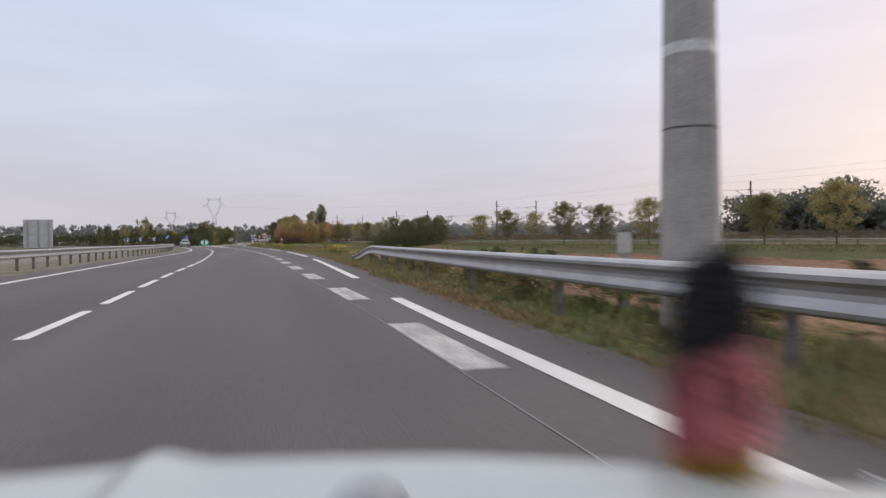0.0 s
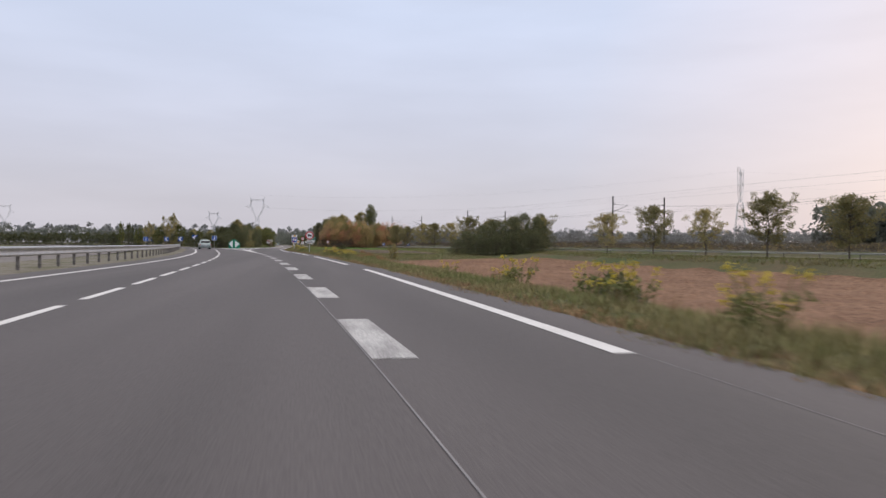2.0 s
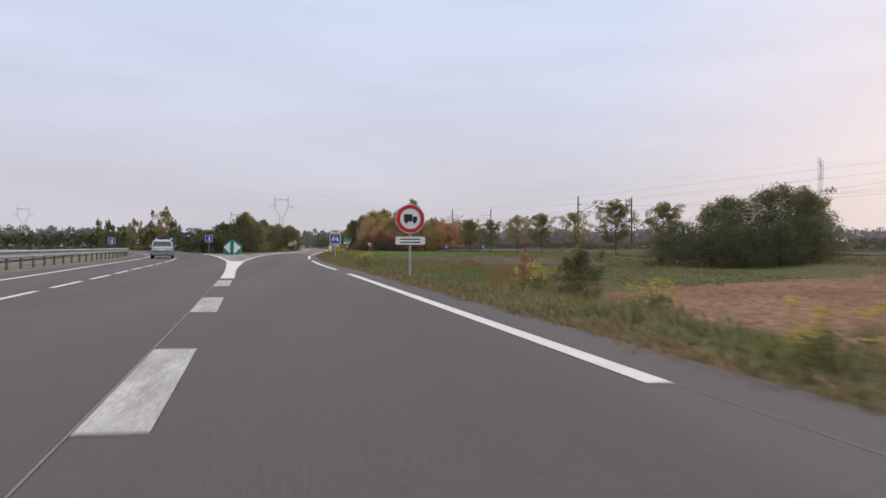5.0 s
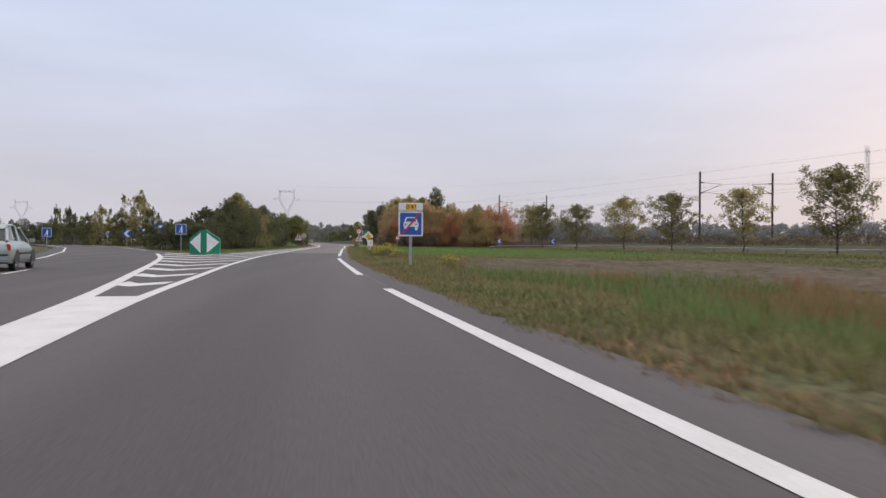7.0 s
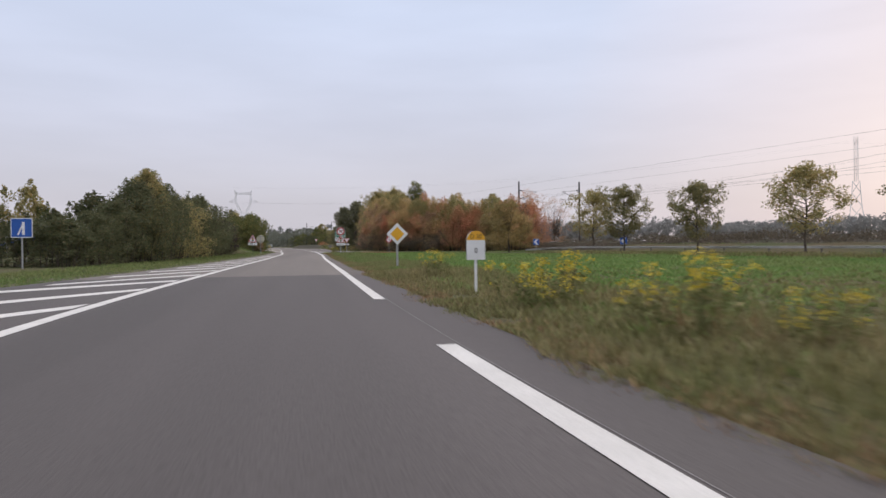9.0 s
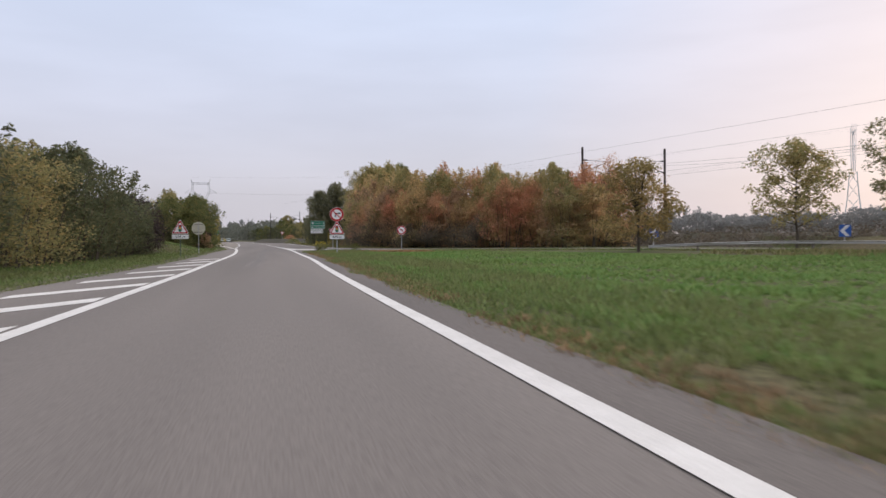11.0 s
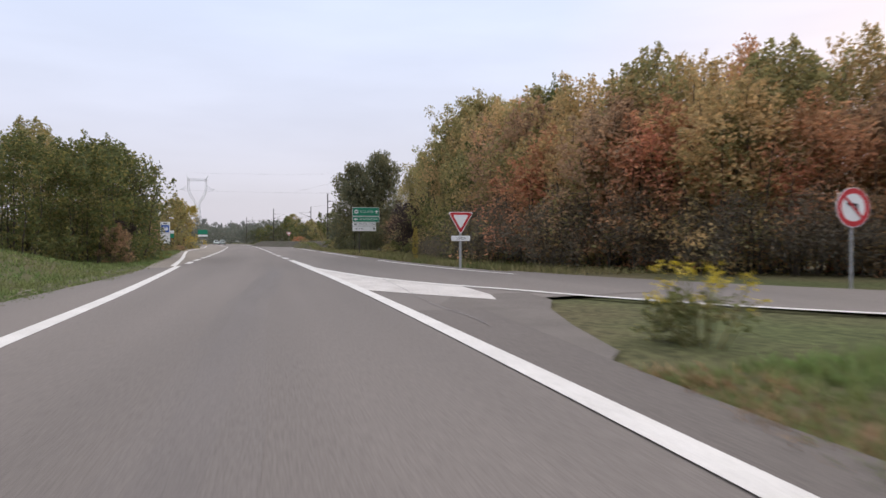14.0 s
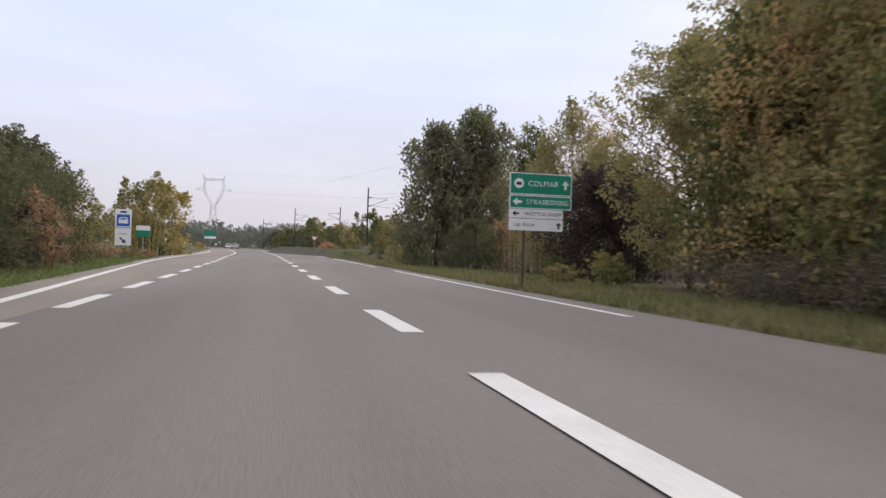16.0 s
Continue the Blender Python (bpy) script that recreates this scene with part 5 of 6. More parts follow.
def bar(cx, cz, ln, w, ang):
    c, s = math.cos(radians(ang)), math.sin(radians(ang))
    return [(cx + c * a - s * b, cz + s * a + c * b) for a, b in ((-ln / 2, -w / 2), (ln / 2, -w / 2), (ln / 2, w / 2), (-ln / 2, w / 2))]


def triangle_face(ob, z, side, flip=False):
    part("panel_back", prism(round_tri(0, z, side, flip), -0.0285, -0.012), SIGN_BACK, ob)
    layer(ob, "panel", round_tri(0, z, side, flip), 1, WHITE)
    layer(ob, "red_border", round_tri(0, z, side * 0.93, flip), 2, RED)
    layer(ob, "field", round_tri(0, z, side * (0.62 if flip else 0.70), flip, 0.04), 3, WHITE)


def signal_symbol(ob, z, h):
    layer(ob, "lamp_body", round_rect(-h * 0.21, h * 0.21, z - h / 2, z + h / 2, h * 0.2), 4, BLACK)
    for k, (m, n) in enumerate(((RED, "red_lamp"), (AMBER, "amber_lamp"), (GREEN, "green_lamp"))):
        layer(ob, n, circle_pts(0, z + h * (0.29 - 0.29 * k), h * 0.145, 16), 5, m)


def plate(ob, z0, z1, w, text="", size=0.15, mat=None, ink=None):
    part("plate_back", prism(round_rect(-w / 2, w / 2, z0, z1, 0.03), -0.0285, -0.012), SIGN_BACK, ob)
    layer(ob, "plate", round_rect(-w / 2, w / 2, z0, z1, 0.03), 1, mat or WHITE)
    if text:
        lettering(text, size, (0, -0.037, (z0 + z1) / 2), ink or BLACK, ob, "black figures")


# no lorries
s, g = sign(7.12, 152.75, "round red-ringed no-lorries sign with a small plate")
post(s, g + 2.1)
disc_face(s, g + 1.76, 0.44)
layer(s, "lorry_symbol", round_rect(-0.20, 0.06, g + 1.68, g + 1.90, 0.02), 4, BLACK)
layer(s, "lorry_cab", round_rect(0.075, 0.21, g + 1.68, g + 1.83, 0.03), 4, BLACK)
for wx in (-0.12, 0.13):
    layer(s, "lorry_wheel", circle_pts(wx, g + 1.665, 0.045, 14), 5, BLACK)
plate(s, g + 0.98, g + 1.22, 0.9)
for k in range(2):
    layer(s, "illegible_bar", bar(0, g + 1.14 - 0.09 * k, 0.62, 0.035, 0), 2, BLACK)

# end of motor road
s, g = sign(5.07, 188.8, "square blue end-of-motor-road sign with a red slash under a white panel")
post(s, g + 2.1, w=0.1)
part("panel_back", prism(round_rect(-0.42, 0.42, g + 1.10, g + 1.95, 0.04), -0.0285, -0.008), SIGN_BACK, s)
layer(s, "panel", round_rect(-0.42, 0.42, g + 1.10, g + 1.95, 0.04), 1, WHITE)
layer(s, "blue_field", round_rect(-0.37, 0.37, g + 1.15, g + 1.90, 0.01), 2, BLUE)
layer(s, "car_symbol", [(-0.25, g + 1.42), (0.27, g + 1.42), (0.27, g + 1.53), (0.23, g + 1.60), (0.19, g + 1.72), (0.16, g + 1.755), (-0.15, g + 1.755), (-0.18, g + 1.72), (-0.22, g + 1.60), (-0.25, g + 1.53)], 3, WHITE)
layer(s, "car_wheel", round_rect(0.14, 0.235, g + 1.31, g + 1.43, 0.01), 3, WHITE)
layer(s, "car_wheel", round_rect(-0.23, -0.14, g + 1.36, g + 1.43, 0.01), 3, WHITE)
layer(s, "car_window", [(-0.165, g + 1.60), (0.175, g + 1.60), (0.14, g + 1.72), (-0.13, g + 1.72)], 4, BLUE)
for wx in (-0.18, 0.19):
    layer(s, "car_lamp", round_rect(wx - 0.03, wx + 0.03, g + 1.48, g + 1.53, 0.01), 4, BLUE)
layer(s, "red_slash", [(-0.35, g + 1.15), (-0.27, g + 1.15), (0.365, g + 1.90), (0.285, g + 1.90)], 5, RED)
part("top_box", box_bm(-0.42, 0.42, -0.04, 0.01, g + 1.965, g + 2.24, 0.02), WHITE, s)
part("number_field", prism(round_rect(-0.17, 0.19, g + 2.01, g + 2.20, 0.015), -0.045, -0.039), YELLOW, s)
lettering("D 83", 0.17, (0.01, -0.048, g + 2.105), BLACK, s, "black figures", wide=0.95)

# kilometre marker
s, g = sign(4.66, 209.9, "white kilometre marker with a rounded yellow top", name="kilometre_marker")
post(s, g + 0.7, w=0.05, mat=WHITE)
top = [(0.175, g + 0.99)] + [(0.175 * math.cos(radians(a)), g + 0.99 + 0.175 * math.sin(radians(a))) for a in range(10, 180, 10)] + [(-0.175, g + 0.99)]
part("panel_edge", prism([(-0.175, g + 0.62), (0.175, g + 0.62)] + top, -0.028, 0.03), SIGN_BACK, s)
layer(s, "panel", [(-0.175, g + 0.62), (0.175, g + 0.62), (0.175, g + 0.99), (-0.175, g + 0.99)], 1, WHITE)
layer(s, "yellow_top", top, 1, YELLOW)
lettering("D 30", 0.115, (0, -0.036, g + 1.055), BLACK, s, "black figures", wide=0.9)
lettering("0", 0.13, (0, -0.036, g + 0.79), BLACK, s, "black figure")

# priority road
s, g = sign(5.18, 224.4, "white and yellow priority-road diamond sign")
post(s, g + 1.5)
dia = lambda r: [(0, g + 1.33 + r), (-r, g + 1.33), (0, g + 1.33 - r), (r, g + 1.33)]
part("panel_back", prism(dia(0.42), -0.0285, -0.012), SIGN_BACK, s)
layer(s, "panel", dia(0.42), 1, WHITE)
layer(s, "yellow_diamond", dia(0.27), 3, YELLOW)

# no right turn, traffic lights ahead
s, g = sign(5.90, 272.4, "no-right-turn sign over a traffic-lights warning triangle and a 400 m plate")
post(s, g + 2.6)
disc_face(s, g + 2.34, 0.42)
layer(s, "arrow_stem", bar(-0.09, g + 2.30, 0.24, 0.05, 90), 4, BLACK)
layer(s, "arrow_arm", bar(0.04, g + 2.405, 0.31, 0.05, 0), 4, BLACK)
layer(s, "arrow_head", [(0.13, g + 2.48), (0.13, g + 2.33), (0.24, g + 2.405)], 4, BLACK)
layer(s, "red_slash", bar(0, g + 2.34, 0.64, 0.055, -45), 5, RED)
triangle_face(s, g + 1.44, 0.94)
signal_symbol(s, g + 1.48, 0.40)
plate(s, g + 0.88, g + 1.12, 0.87, "400 m", 0.2)

# no left turn
s, g = sign(12.98, 288.65, "small round no-left-turn sign on a thin post")
post(s, g + 1.8, w=0.06)
disc_face(s, g + 1.54, 0.38)
layer(s, "arrow_stem", bar(0.08, g + 1.52, 0.16, 0.045, 100), 4, BLACK)
layer(s, "arrow_arm", bar(0.0, g + 1.60, 0.2, 0.045, -10), 4, BLACK)
layer(s, "arrow_head", [(-0.06, g + 1.67), (-0.08, g + 1.55), (-0.17, g + 1.62)], 4, BLACK)
layer(s, "red_slash", bar(0, g + 1.54, 0.55, 0.05, -45), 5, RED)

# give way
s, g = sign(8.41, 300.1, "give-way triangle sign with a distance plate on a grey post")
post(s, g + 1.6)
triangle_face(s, g + 1.62, 0.86, True)
plate(s, g + 0.92, g + 1.09, 0.64, "150m", 0.13)

# direction signs
s, g = sign(9.1, 326.8, "stack of green and white direction panels on a post", name="direction_sign")
post(s, g + 2.9, x=-0.48, w=0.07, mat=MAST)
x0 = -0.95
for z0, z1, w, m, nm in ((2.64, 3.25, 1.86, GREEN, "green_panel"), (2.24, 2.62, 1.86, GREEN, "green_panel"), (1.97, 2.22, 1.62, WHITE, "white_panel"), (1.62, 1.95, 1.62, WHITE, "white_panel")):
    part("panel_back", prism(round_rect(x0, x0 + w, g + z0, g + z1, 0.03), -0.0285, -0.008), SIGN_BACK, s)
    layer(s, "panel_rim", round_rect(x0, x0 + w, g + z0, g + z1, 0.03), 1, WHITE)
    if m is GREEN:
        layer(s, nm, round_rect(x0 + 0.025, x0 + w - 0.025, g + z0 + 0.025, g + z1 - 0.025, 0.02), 2, GREEN)


def arrow(ob, cx, cz, size, up, mat, k=3):
    a = [(-0.5, 0), (0, 0.42), (0, 0.14), (0.5, 0.14), (0.5, -0.14), (0, -0.14), (0, -0.42)]
    pts = [(cx - b * size, cz + -a_ * size) if up else (cx + a_ * size, cz + b * size) for a_, b in a]
    layer(ob, "arrow", pts, k, mat)


lettering("COLMAR", 0.21, (0.05, -0.04, g + 2.95), WHITE, s, "white letters")
lettering("STRASBOURG", 0.19, (0.18, -0.04, g + 2.43), WHITE, s, "white letters")
lettering("WETTOLSHEIM", 0.155, (0.07, -0.04, g + 2.095), BLACK, s, "black letters")
lettering("Les Erlen", 0.15, (-0.5, -0.04, g + 1.785), BLACK, s, "black letters")
arrow(s, 0.72, g + 2.95, 0.26, True, WHITE)
arrow(s, -0.72, g + 2.43, 0.26, False, WHITE)
arrow(s, -0.76, g + 2.095, 0.2, False, BLACK)
arrow(s, 0.54, g + 1.785, 0.2, True, BLACK)
layer(s, "round_badge", circle_pts(-0.68, g + 2.95, 0.14, 24), 3, WHITE)
layer(s, "badge_mark", round_rect(-0.76, -0.60, g + 2.90, g + 2.99, 0.03), 4, BLACK)

# far give-way sign and green board
s, g = sign(7.5, 424, "far give-way triangle sign on a post")
post(s, g + 2.4)
triangle_face(s, g + 2.5, 1.05, True)
s, g = sign(-11.2, 457, "far green direction board with a white plate", name="direction_sign")
post(s, g + 3.0)
plate(s, g + 2.6, g + 3.7, 2.2, mat=GREEN)
plate(s, g + 2.1, g + 2.55, 2.2)

# left side
s, g = sign(-3.03, 273.7, "traffic-lights warning triangle over a 400 m plate on a green post")
post(s, g + 1.6, w=0.06, mat=POST_GREEN)
triangle_face(s, g + 1.58, 0.97)
signal_symbol(s, g + 1.62, 0.42)
plate(s, g + 1.00, g + 1.25, 0.92, "400 m", 0.2)

s, g = sign(-2.56, 280.8, "round sign seen from behind, bare grey metal")
post(s, g + 2.05, w=0.06)
part("panel", prism(circle_pts(0, g + 1.71, 0.44), 0.04, 0.06), CREAM, s)
for dz in (-0.26, 0.26):
    part("bracket", box_bm(-0.3, 0.3, 0.02, 0.038, g + 1.71 + dz - 0.02, g + 1.71 + dz + 0.02), POST_STEEL, s)

s, g = sign(-7.1, 353.3, "tall white panel with a blue car-park field and an arrow", name="layby_sign")
post(s, g + 1.0, x=-0.25)
post(s, g + 1.0, x=0.25)
part("panel_back", prism(round_rect(-0.45, 0.45, g + 0.72, g + 2.86, 0.03), -0.0285, -0.005), SIGN_BACK, s)
layer(s, "panel", round_rect(-0.45, 0.45, g + 0.72, g + 2.86, 0.03), 1, WHITE)
layer(s, "blue_field", round_rect(-0.37, 0.37, g + 1.85, g + 2.55, 0.02), 2, BLUE)
layer(s, "car_symbol", [(-0.25, g + 2.02), (0.25, g + 2.02), (0.27, g + 2.2), (0.2, g + 2.38), (-0.2, g + 2.38), (-0.27, g + 2.2)], 3, WHITE)
layer(s, "car_window", [(-0.17, g + 2.24), (0.17, g + 2.24), (0.14, g + 2.33), (-0.14, g + 2.33)], 4, BLUE)
layer(s, "illegible_bar", bar(0, g + 2.70, 0.36, 0.1, 0), 2, BLACK)
layer(s, "panel_joint", bar(0, g + 1.77, 0.88, 0.03, 0), 2, BLACK)
layer(s, "illegible_bar", bar(0, g + 1.40, 0.5, 0.07, 0), 2, SIGN_BACK)
layer(s, "arrow", [(-0.2, g + 1.17), (-0.12, g + 1.21), (0.06, g + 1.02), (0.12, g + 1.09), (0.17, g + 0.85), (-0.07, g + 0.90), (-0.01, g + 0.96)], 2, BLACK)
s, g = sign(-8.15, 366, "low green and white direction panel beside the lay-by", name="direction_sign")
post(s, g + 1.5)
plate(s, g + 1.85, g + 2.2, 1.0)
plate(s, g + 1.35, g + 1.83, 1.0, mat=GREEN)

# blue lane signs
for x, y, z, w in ((-12.3, 237, 1.99, 1.0), (-28, 246.6, 1.7, 0.95)):
    s, g = sign(x, y, "square blue lane sign with a white symbol", 4, "blue lane signs")
    post(s, g + z)
    part("panel_back", prism(round_rect(-w / 2, w / 2, g + z - w / 2, g + z + w / 2, 0.04), -0.0285, -0.008), SIGN_BACK, s)
    layer(s, "panel", round_rect(-w / 2, w / 2, g + z - w / 2, g + z + w / 2, 0.04), 1, WHITE)
    layer(s, "blue_field", round_rect(-w * 0.46, w * 0.46, g + z - w * 0.46, g + z + w * 0.46, 0.03), 2, BLUE)
    layer(s, "white_symbol", [(0.02 * w, g + z - 0.36 * w), (0.14 * w, g + z - 0.36 * w), (0.14 * w, g + z + 0.30 * w), (0.02 * w, g + z + 0.30 * w)], 3, WHITE)
    layer(s, "white_symbol", [(-0.22 * w, g + z - 0.36 * w), (-0.13 * w, g + z - 0.36 * w), (0.02 * w, g + z + 0.02 * w), (0.02 * w, g + z + 0.18 * w)], 3, WHITE)

# chevron boards
for x, y, z, w, t in ((-19.5, 259.2, 2.2, 1.25, 5), (-25.0, 273, 1.95, 1.1, 12), (-31, 287.5, 1.95, 1.15, 18), (-38.2, 301.7, 1.95, 1.15, 22), (27.5, 273.4, 1.0, 0.66, 0), (32.6, 262.2, 1.0, 0.66, -15)):
    s, g = sign(x, y, "blue board with a white chevron pointing sideways", t, "chevron boards", "chevron_board")
    post(s, g + z)
    part("panel_back", prism(round_rect(-w / 2, w / 2, g + z - w / 2, g + z + w / 2, 0.04), -0.0285, -0.008), SIGN_BACK, s)
    layer(s, "blue_field", round_rect(-w / 2, w / 2, g + z - w / 2, g + z + w / 2, 0.04), 1, BLUE)
    layer(s, "chevron", [(-0.42 * w, g + z), (0.05 * w, g + z + 0.45 * w), (0.40 * w, g + z + 0.45 * w), (-0.06 * w, g + z), (0.40 * w, g + z - 0.45 * w), (0.05 * w, g + z - 0.45 * w)], 2, WHITE)

# the divide marker: a convex green shield with two white arrowheads
s = thing("divide_marker", (-6.08, 213.5, 0), "green plastic divide marker with two white arrowheads", "road sign")
H = 1.62
v, f = [], []
xs = [-0.97, -0.16, 0.16, 0.97]
for x in xs:
    yy = 0.42 * (abs(x) - 0.16) / 0.84 * 0.9
    zt = H - max(0, abs(x) - 0.16) / 0.84 * 0.62
    v += [(x, yy, 0), (x, yy, zt), (x, yy + 0.35, 0), (x, yy + 0.35, zt)]
for i in range(3):
    a, b = 4 * i, 4 * i + 4
    f += [(a, b, b + 1, a + 1), (a + 1, b + 1, b + 3, a + 3), (a + 3, b + 3, b + 2, a + 2)]
f += [(0, 1, 3, 2), (12, 14, 15, 13)]
part("shield", mesh_of("shield", v, f, GREEN), GREEN, s)
for sg in (-1, 1):
    pt = lambda x, z: (sg * x, 0.45 * (x - 0.16) - 0.012, z)
    tri = [pt(0.2, 0.10), pt(0.94, 0.80), pt(0.2, 1.42)]
    bk = [(x, y + 0.008, z) for x, y, z in tri]
    part("arrowhead", mesh_of("arrowhead", tri + bk, [(0, 1, 2), (3, 5, 4), (0, 3, 4, 1), (1, 4, 5, 2), (2, 5, 3, 0)], WHITE), WHITE, s, "white arrowhead")

# big sign seen from behind, on the other carriageway
s = thing("large_sign", (-20.4, 140, -0.1), "large road sign seen from behind, grey metal", "road sign")
part("panel", box_bm(-1.7, 1.7, -0.06, 0.0, 0.5, 4.05, 0.03), SIGN_BACK, s)
for px in (-1.2, 0, 1.2):
    part("post", box_bm(px - 0.08, px + 0.08, -0.22, -0.07, -0.3, 3.9), SIGN_POST, s)
for pz in (1.0, 2.1, 3.2):
    part("stiffener", box_bm(-1.6, 1.6, -0.08, -0.062, pz, pz + 0.06), SIGN_POST, s)


# ---- crash barriers ----
WAVE = [(0.0, 0.31), (-0.03, 0.308), (-0.065, 0.295), (-0.085, 0.27), (-0.083, 0.235), (-0.062, 0.205), (-0.05, 0.165), (-0.05, 0.125), (-0.058, 0.09), (-0.066, 0.055), (-0.06, 0.025), (-0.03, 0.005), (0.0, 0.0)]


def barrier(name, pts, label, side=1, step=4.0, tall=1.0):
    """A corrugated beam along (x, y, z of the beam's foot), on posts. side: 1 when its face looks to -x."""
    ob = thing(name, (*pts[0][:2], 0), label, "crash barrier")
    o = Vector((*pts[0][:2], 0))
    bm = bmesh.new()
    rings = []
    for i, p in enumerate(pts):
        a, b = Vector(pts[max(0, i - 1)]), Vector(pts[min(len(pts) - 1, i + 1)])
        d = (b - a).normalized()
        nrm = Vector((d.y, -d.x, 0)) * side
        front = [bm.verts.new(Vector(p) - o + nrm * (-u if side < 0 else u) * (1 if side > 0 else -1) + Vector((0, 0, w * tall))) for u, w in WAVE]
        back = [bm.verts.new(v.co + nrm * 0.006) for v in front]
        rings.append(front + back[::-1])
    k = len(rings[0])
    for r0, r1 in zip(rings, rings[1:]):
        for j in range(k):
            bm.faces.new((r0[j], r0[(j + 1) % k], r1[(j + 1) % k], r1[j]))
    for r in (rings[0], rings[-1]):
        for j in range(len(WAVE) - 1):
            bm.faces.new((r[j], r[j + 1], r[k - 2 - j], r[k - 1 - j]))
    part("beam", bm, STEEL, ob, "galvanised corrugated steel beam")
    pm = None
    run, last = 0.0, Vector(pts[0])
    for p in pts:
        p = Vector(p)
        run += (p - last).length
        last = p
        if run >= step:
            run = 0.0
            if pm is None:
                pm = bm_mesh("post", box_bm(-0.05, 0.05, -0.03, 0.03, -0.9, 0.28 * tall, 0.006), POST_STEEL)
            q = new("post", pm)
            q.parent = ob
            q.location = p - o + Vector((0.07 * side, 0, 0))
    return ob


def right_beam(y):
    x = paved_right(y) + 0.62
    if y > 58:
        x += 0.4 * smooth01((y - 58) / 17)
    return (x, y, 0.42 - 0.56 * smooth01((y - 66) / 10.5))


barrier("crash_barrier", [right_beam(y) for y in span(12, 75, 1.0)], "galvanised crash barrier whose end slopes into the grass", 1, 4.0)
barrier("crash_barrier", [(EDGE_L(y) - 2.0, y, 0.42) for y in span(20, 204, 1.0)], "long galvanised crash barrier along the median", -1, 2.0)
barrier("crash_barrier", [(rail_line(y), y, 0.36) for y in span(60, 262, 2.0)] + [(25.9, 266, 0.25), (25.2, 270, 0.1)], "low weathered crash barrier behind the row of trees", 1, 4.0, tall=0.48)

# gantry post beside the road
s = thing("gantry_post", (10.96, 46.23, -0.2), "tall eight-sided grey steel post beside the barrier", "post", turn=20)
bm = bmesh.new()
tube(bm, (0, 0, 0), (0, 0, 9.5), 0.305, 0.16, 8)
part("shaft", bm, CONCRETE, s)
bm = bmesh.new()
tube(bm, (0, 0, 2.91), (0, 0, 3.02), 0.264, 0.262, 8)
part("band", bm, SIGN_BACK, s, "pale metal band")
bm = bmesh.new()
tube(bm, (0, 0, 2.185), (0, 0, 2.2), 0.2745, 0.2745, 8)
part("joint", bm, MAST, s, "thin dark joint")
part("base_plate", box_bm(-0.4, 0.4, -0.4, 0.4, 0.0, 0.12, 0.02), CONCRETE, s)
s = thing("roadside_cabinet", (11.78, 49.13, ground_z(11.78, 49.13)), "small grey roadside cabinet on a post", "cabinet")
part("case", box_bm(-0.085, 0.085, -0.06, 0.06, 0.85, 1.15, 0.015), SIGN_BACK, s)
part("post", box_bm(-0.05, 0.05, -0.05, 0.05, -0.3, 0.85), SIGN_POST, s)


# ---- railway ----
bed_pts = [(railway(y) + 4.4, y) for y in span(-20, 420, 8)]
v, f = [], []
for i, (x, y) in enumerate(bed_pts):
    v += [(x - 6.4, y, -0.25), (x - 3.9, y, 0.95), (x + 3.9, y, 0.95), (x + 6.4, y, -0.25)]
    if i:
        a = 4 * i
        f += [(a - 4 + k, a - 3 + k, a + 1 + k, a + k) for k in range(3)]
tagged(new("railway_bed", mesh_of("railway_bed", v, f, BALLAST)), "dark ballast bed of a double-track railway", "railway", kind="structure")
for off in (-2.6, -1.16, 1.16, 2.6):
    part("track_rail", ribbon("track_rail", [(x + off, y) for x, y in bed_pts], 0.035, 1.08, MAST), MAST, bpy.data.objects["railway_bed"])


def mast(flip):
    ob = thing("catenary_mast", (0, 0, 0), "dark steel railway mast with a bracket arm", "mast", "railway masts")
    d = -1 if flip else 1
    bm = box_bm(-0.085, 0.085, -0.02, 0.02, -0.5, 8.6)
    for fx in (-0.085, 0.065):
        bmesh.ops.create_cube(bm, size=1, matrix=Matrix.LocRotScale((fx + 0.01, 0, 4.05), None, (0.022, 0.15, 9.1)))
    part("pole", bm, MAST, ob)
    arm = bmesh.new()
    tube(arm, (0, 0, 6.1), (d * 2.6, 0, 7.15), 0.035, 0.03, 6)
    tube(arm, (0, 0, 7.35), (d * 2.6, 0, 7.2), 0.02, 0.02, 6)
    part("bracket", arm, MAST, ob)
    arm = bmesh.new()
    tube(arm, (d * 0.4, 0, 6.25), (d * 2.9, 0, 6.05), 0.02, 0.02, 6)
    part("steady_arm", arm, MAST, ob)
    for a, b in (((d * 0.12, 0, 7.35), (d * 0.5, 0, 7.33)), ((d * 0.12, 0, 6.15), (d * 0.45, 0, 6.29))):
        ins = bmesh.new()
        tube(ins, a, b, 0.07, 0.07, 8)
        part("insulator", ins, MAST, ob)
    return ob


masts = [mast(False), mast(True)]
mast_y = [24.6, 79.0, 133.4, 187.6, 241.8, 293.4, 345.0, 396.6]
spots = [(railway(y) + 9.0 * k + (1.7 if 130 < y < 135 else 0), y, k) for y in mast_y if y < 250 for k in range(2)]
spots += [(32.2, 294.4, 0), (41.2, 294.4, 1), (28.3, 345, 1)]
spots += [(13.2, 402, 0), (13.5, 449, 1), (5.2, 462, 0), (-2.5, 530, 0)]
for n, (x, y, k) in enumerate(spots):
    if n < 2:
        masts[k].matrix_basis = pose(x, y, 0.95 if 290 < y < 300 else 0.45)
    else:
        copy_thing(masts[k], pose(x, y, 0.95 if 290 < y < 300 else 0.45))


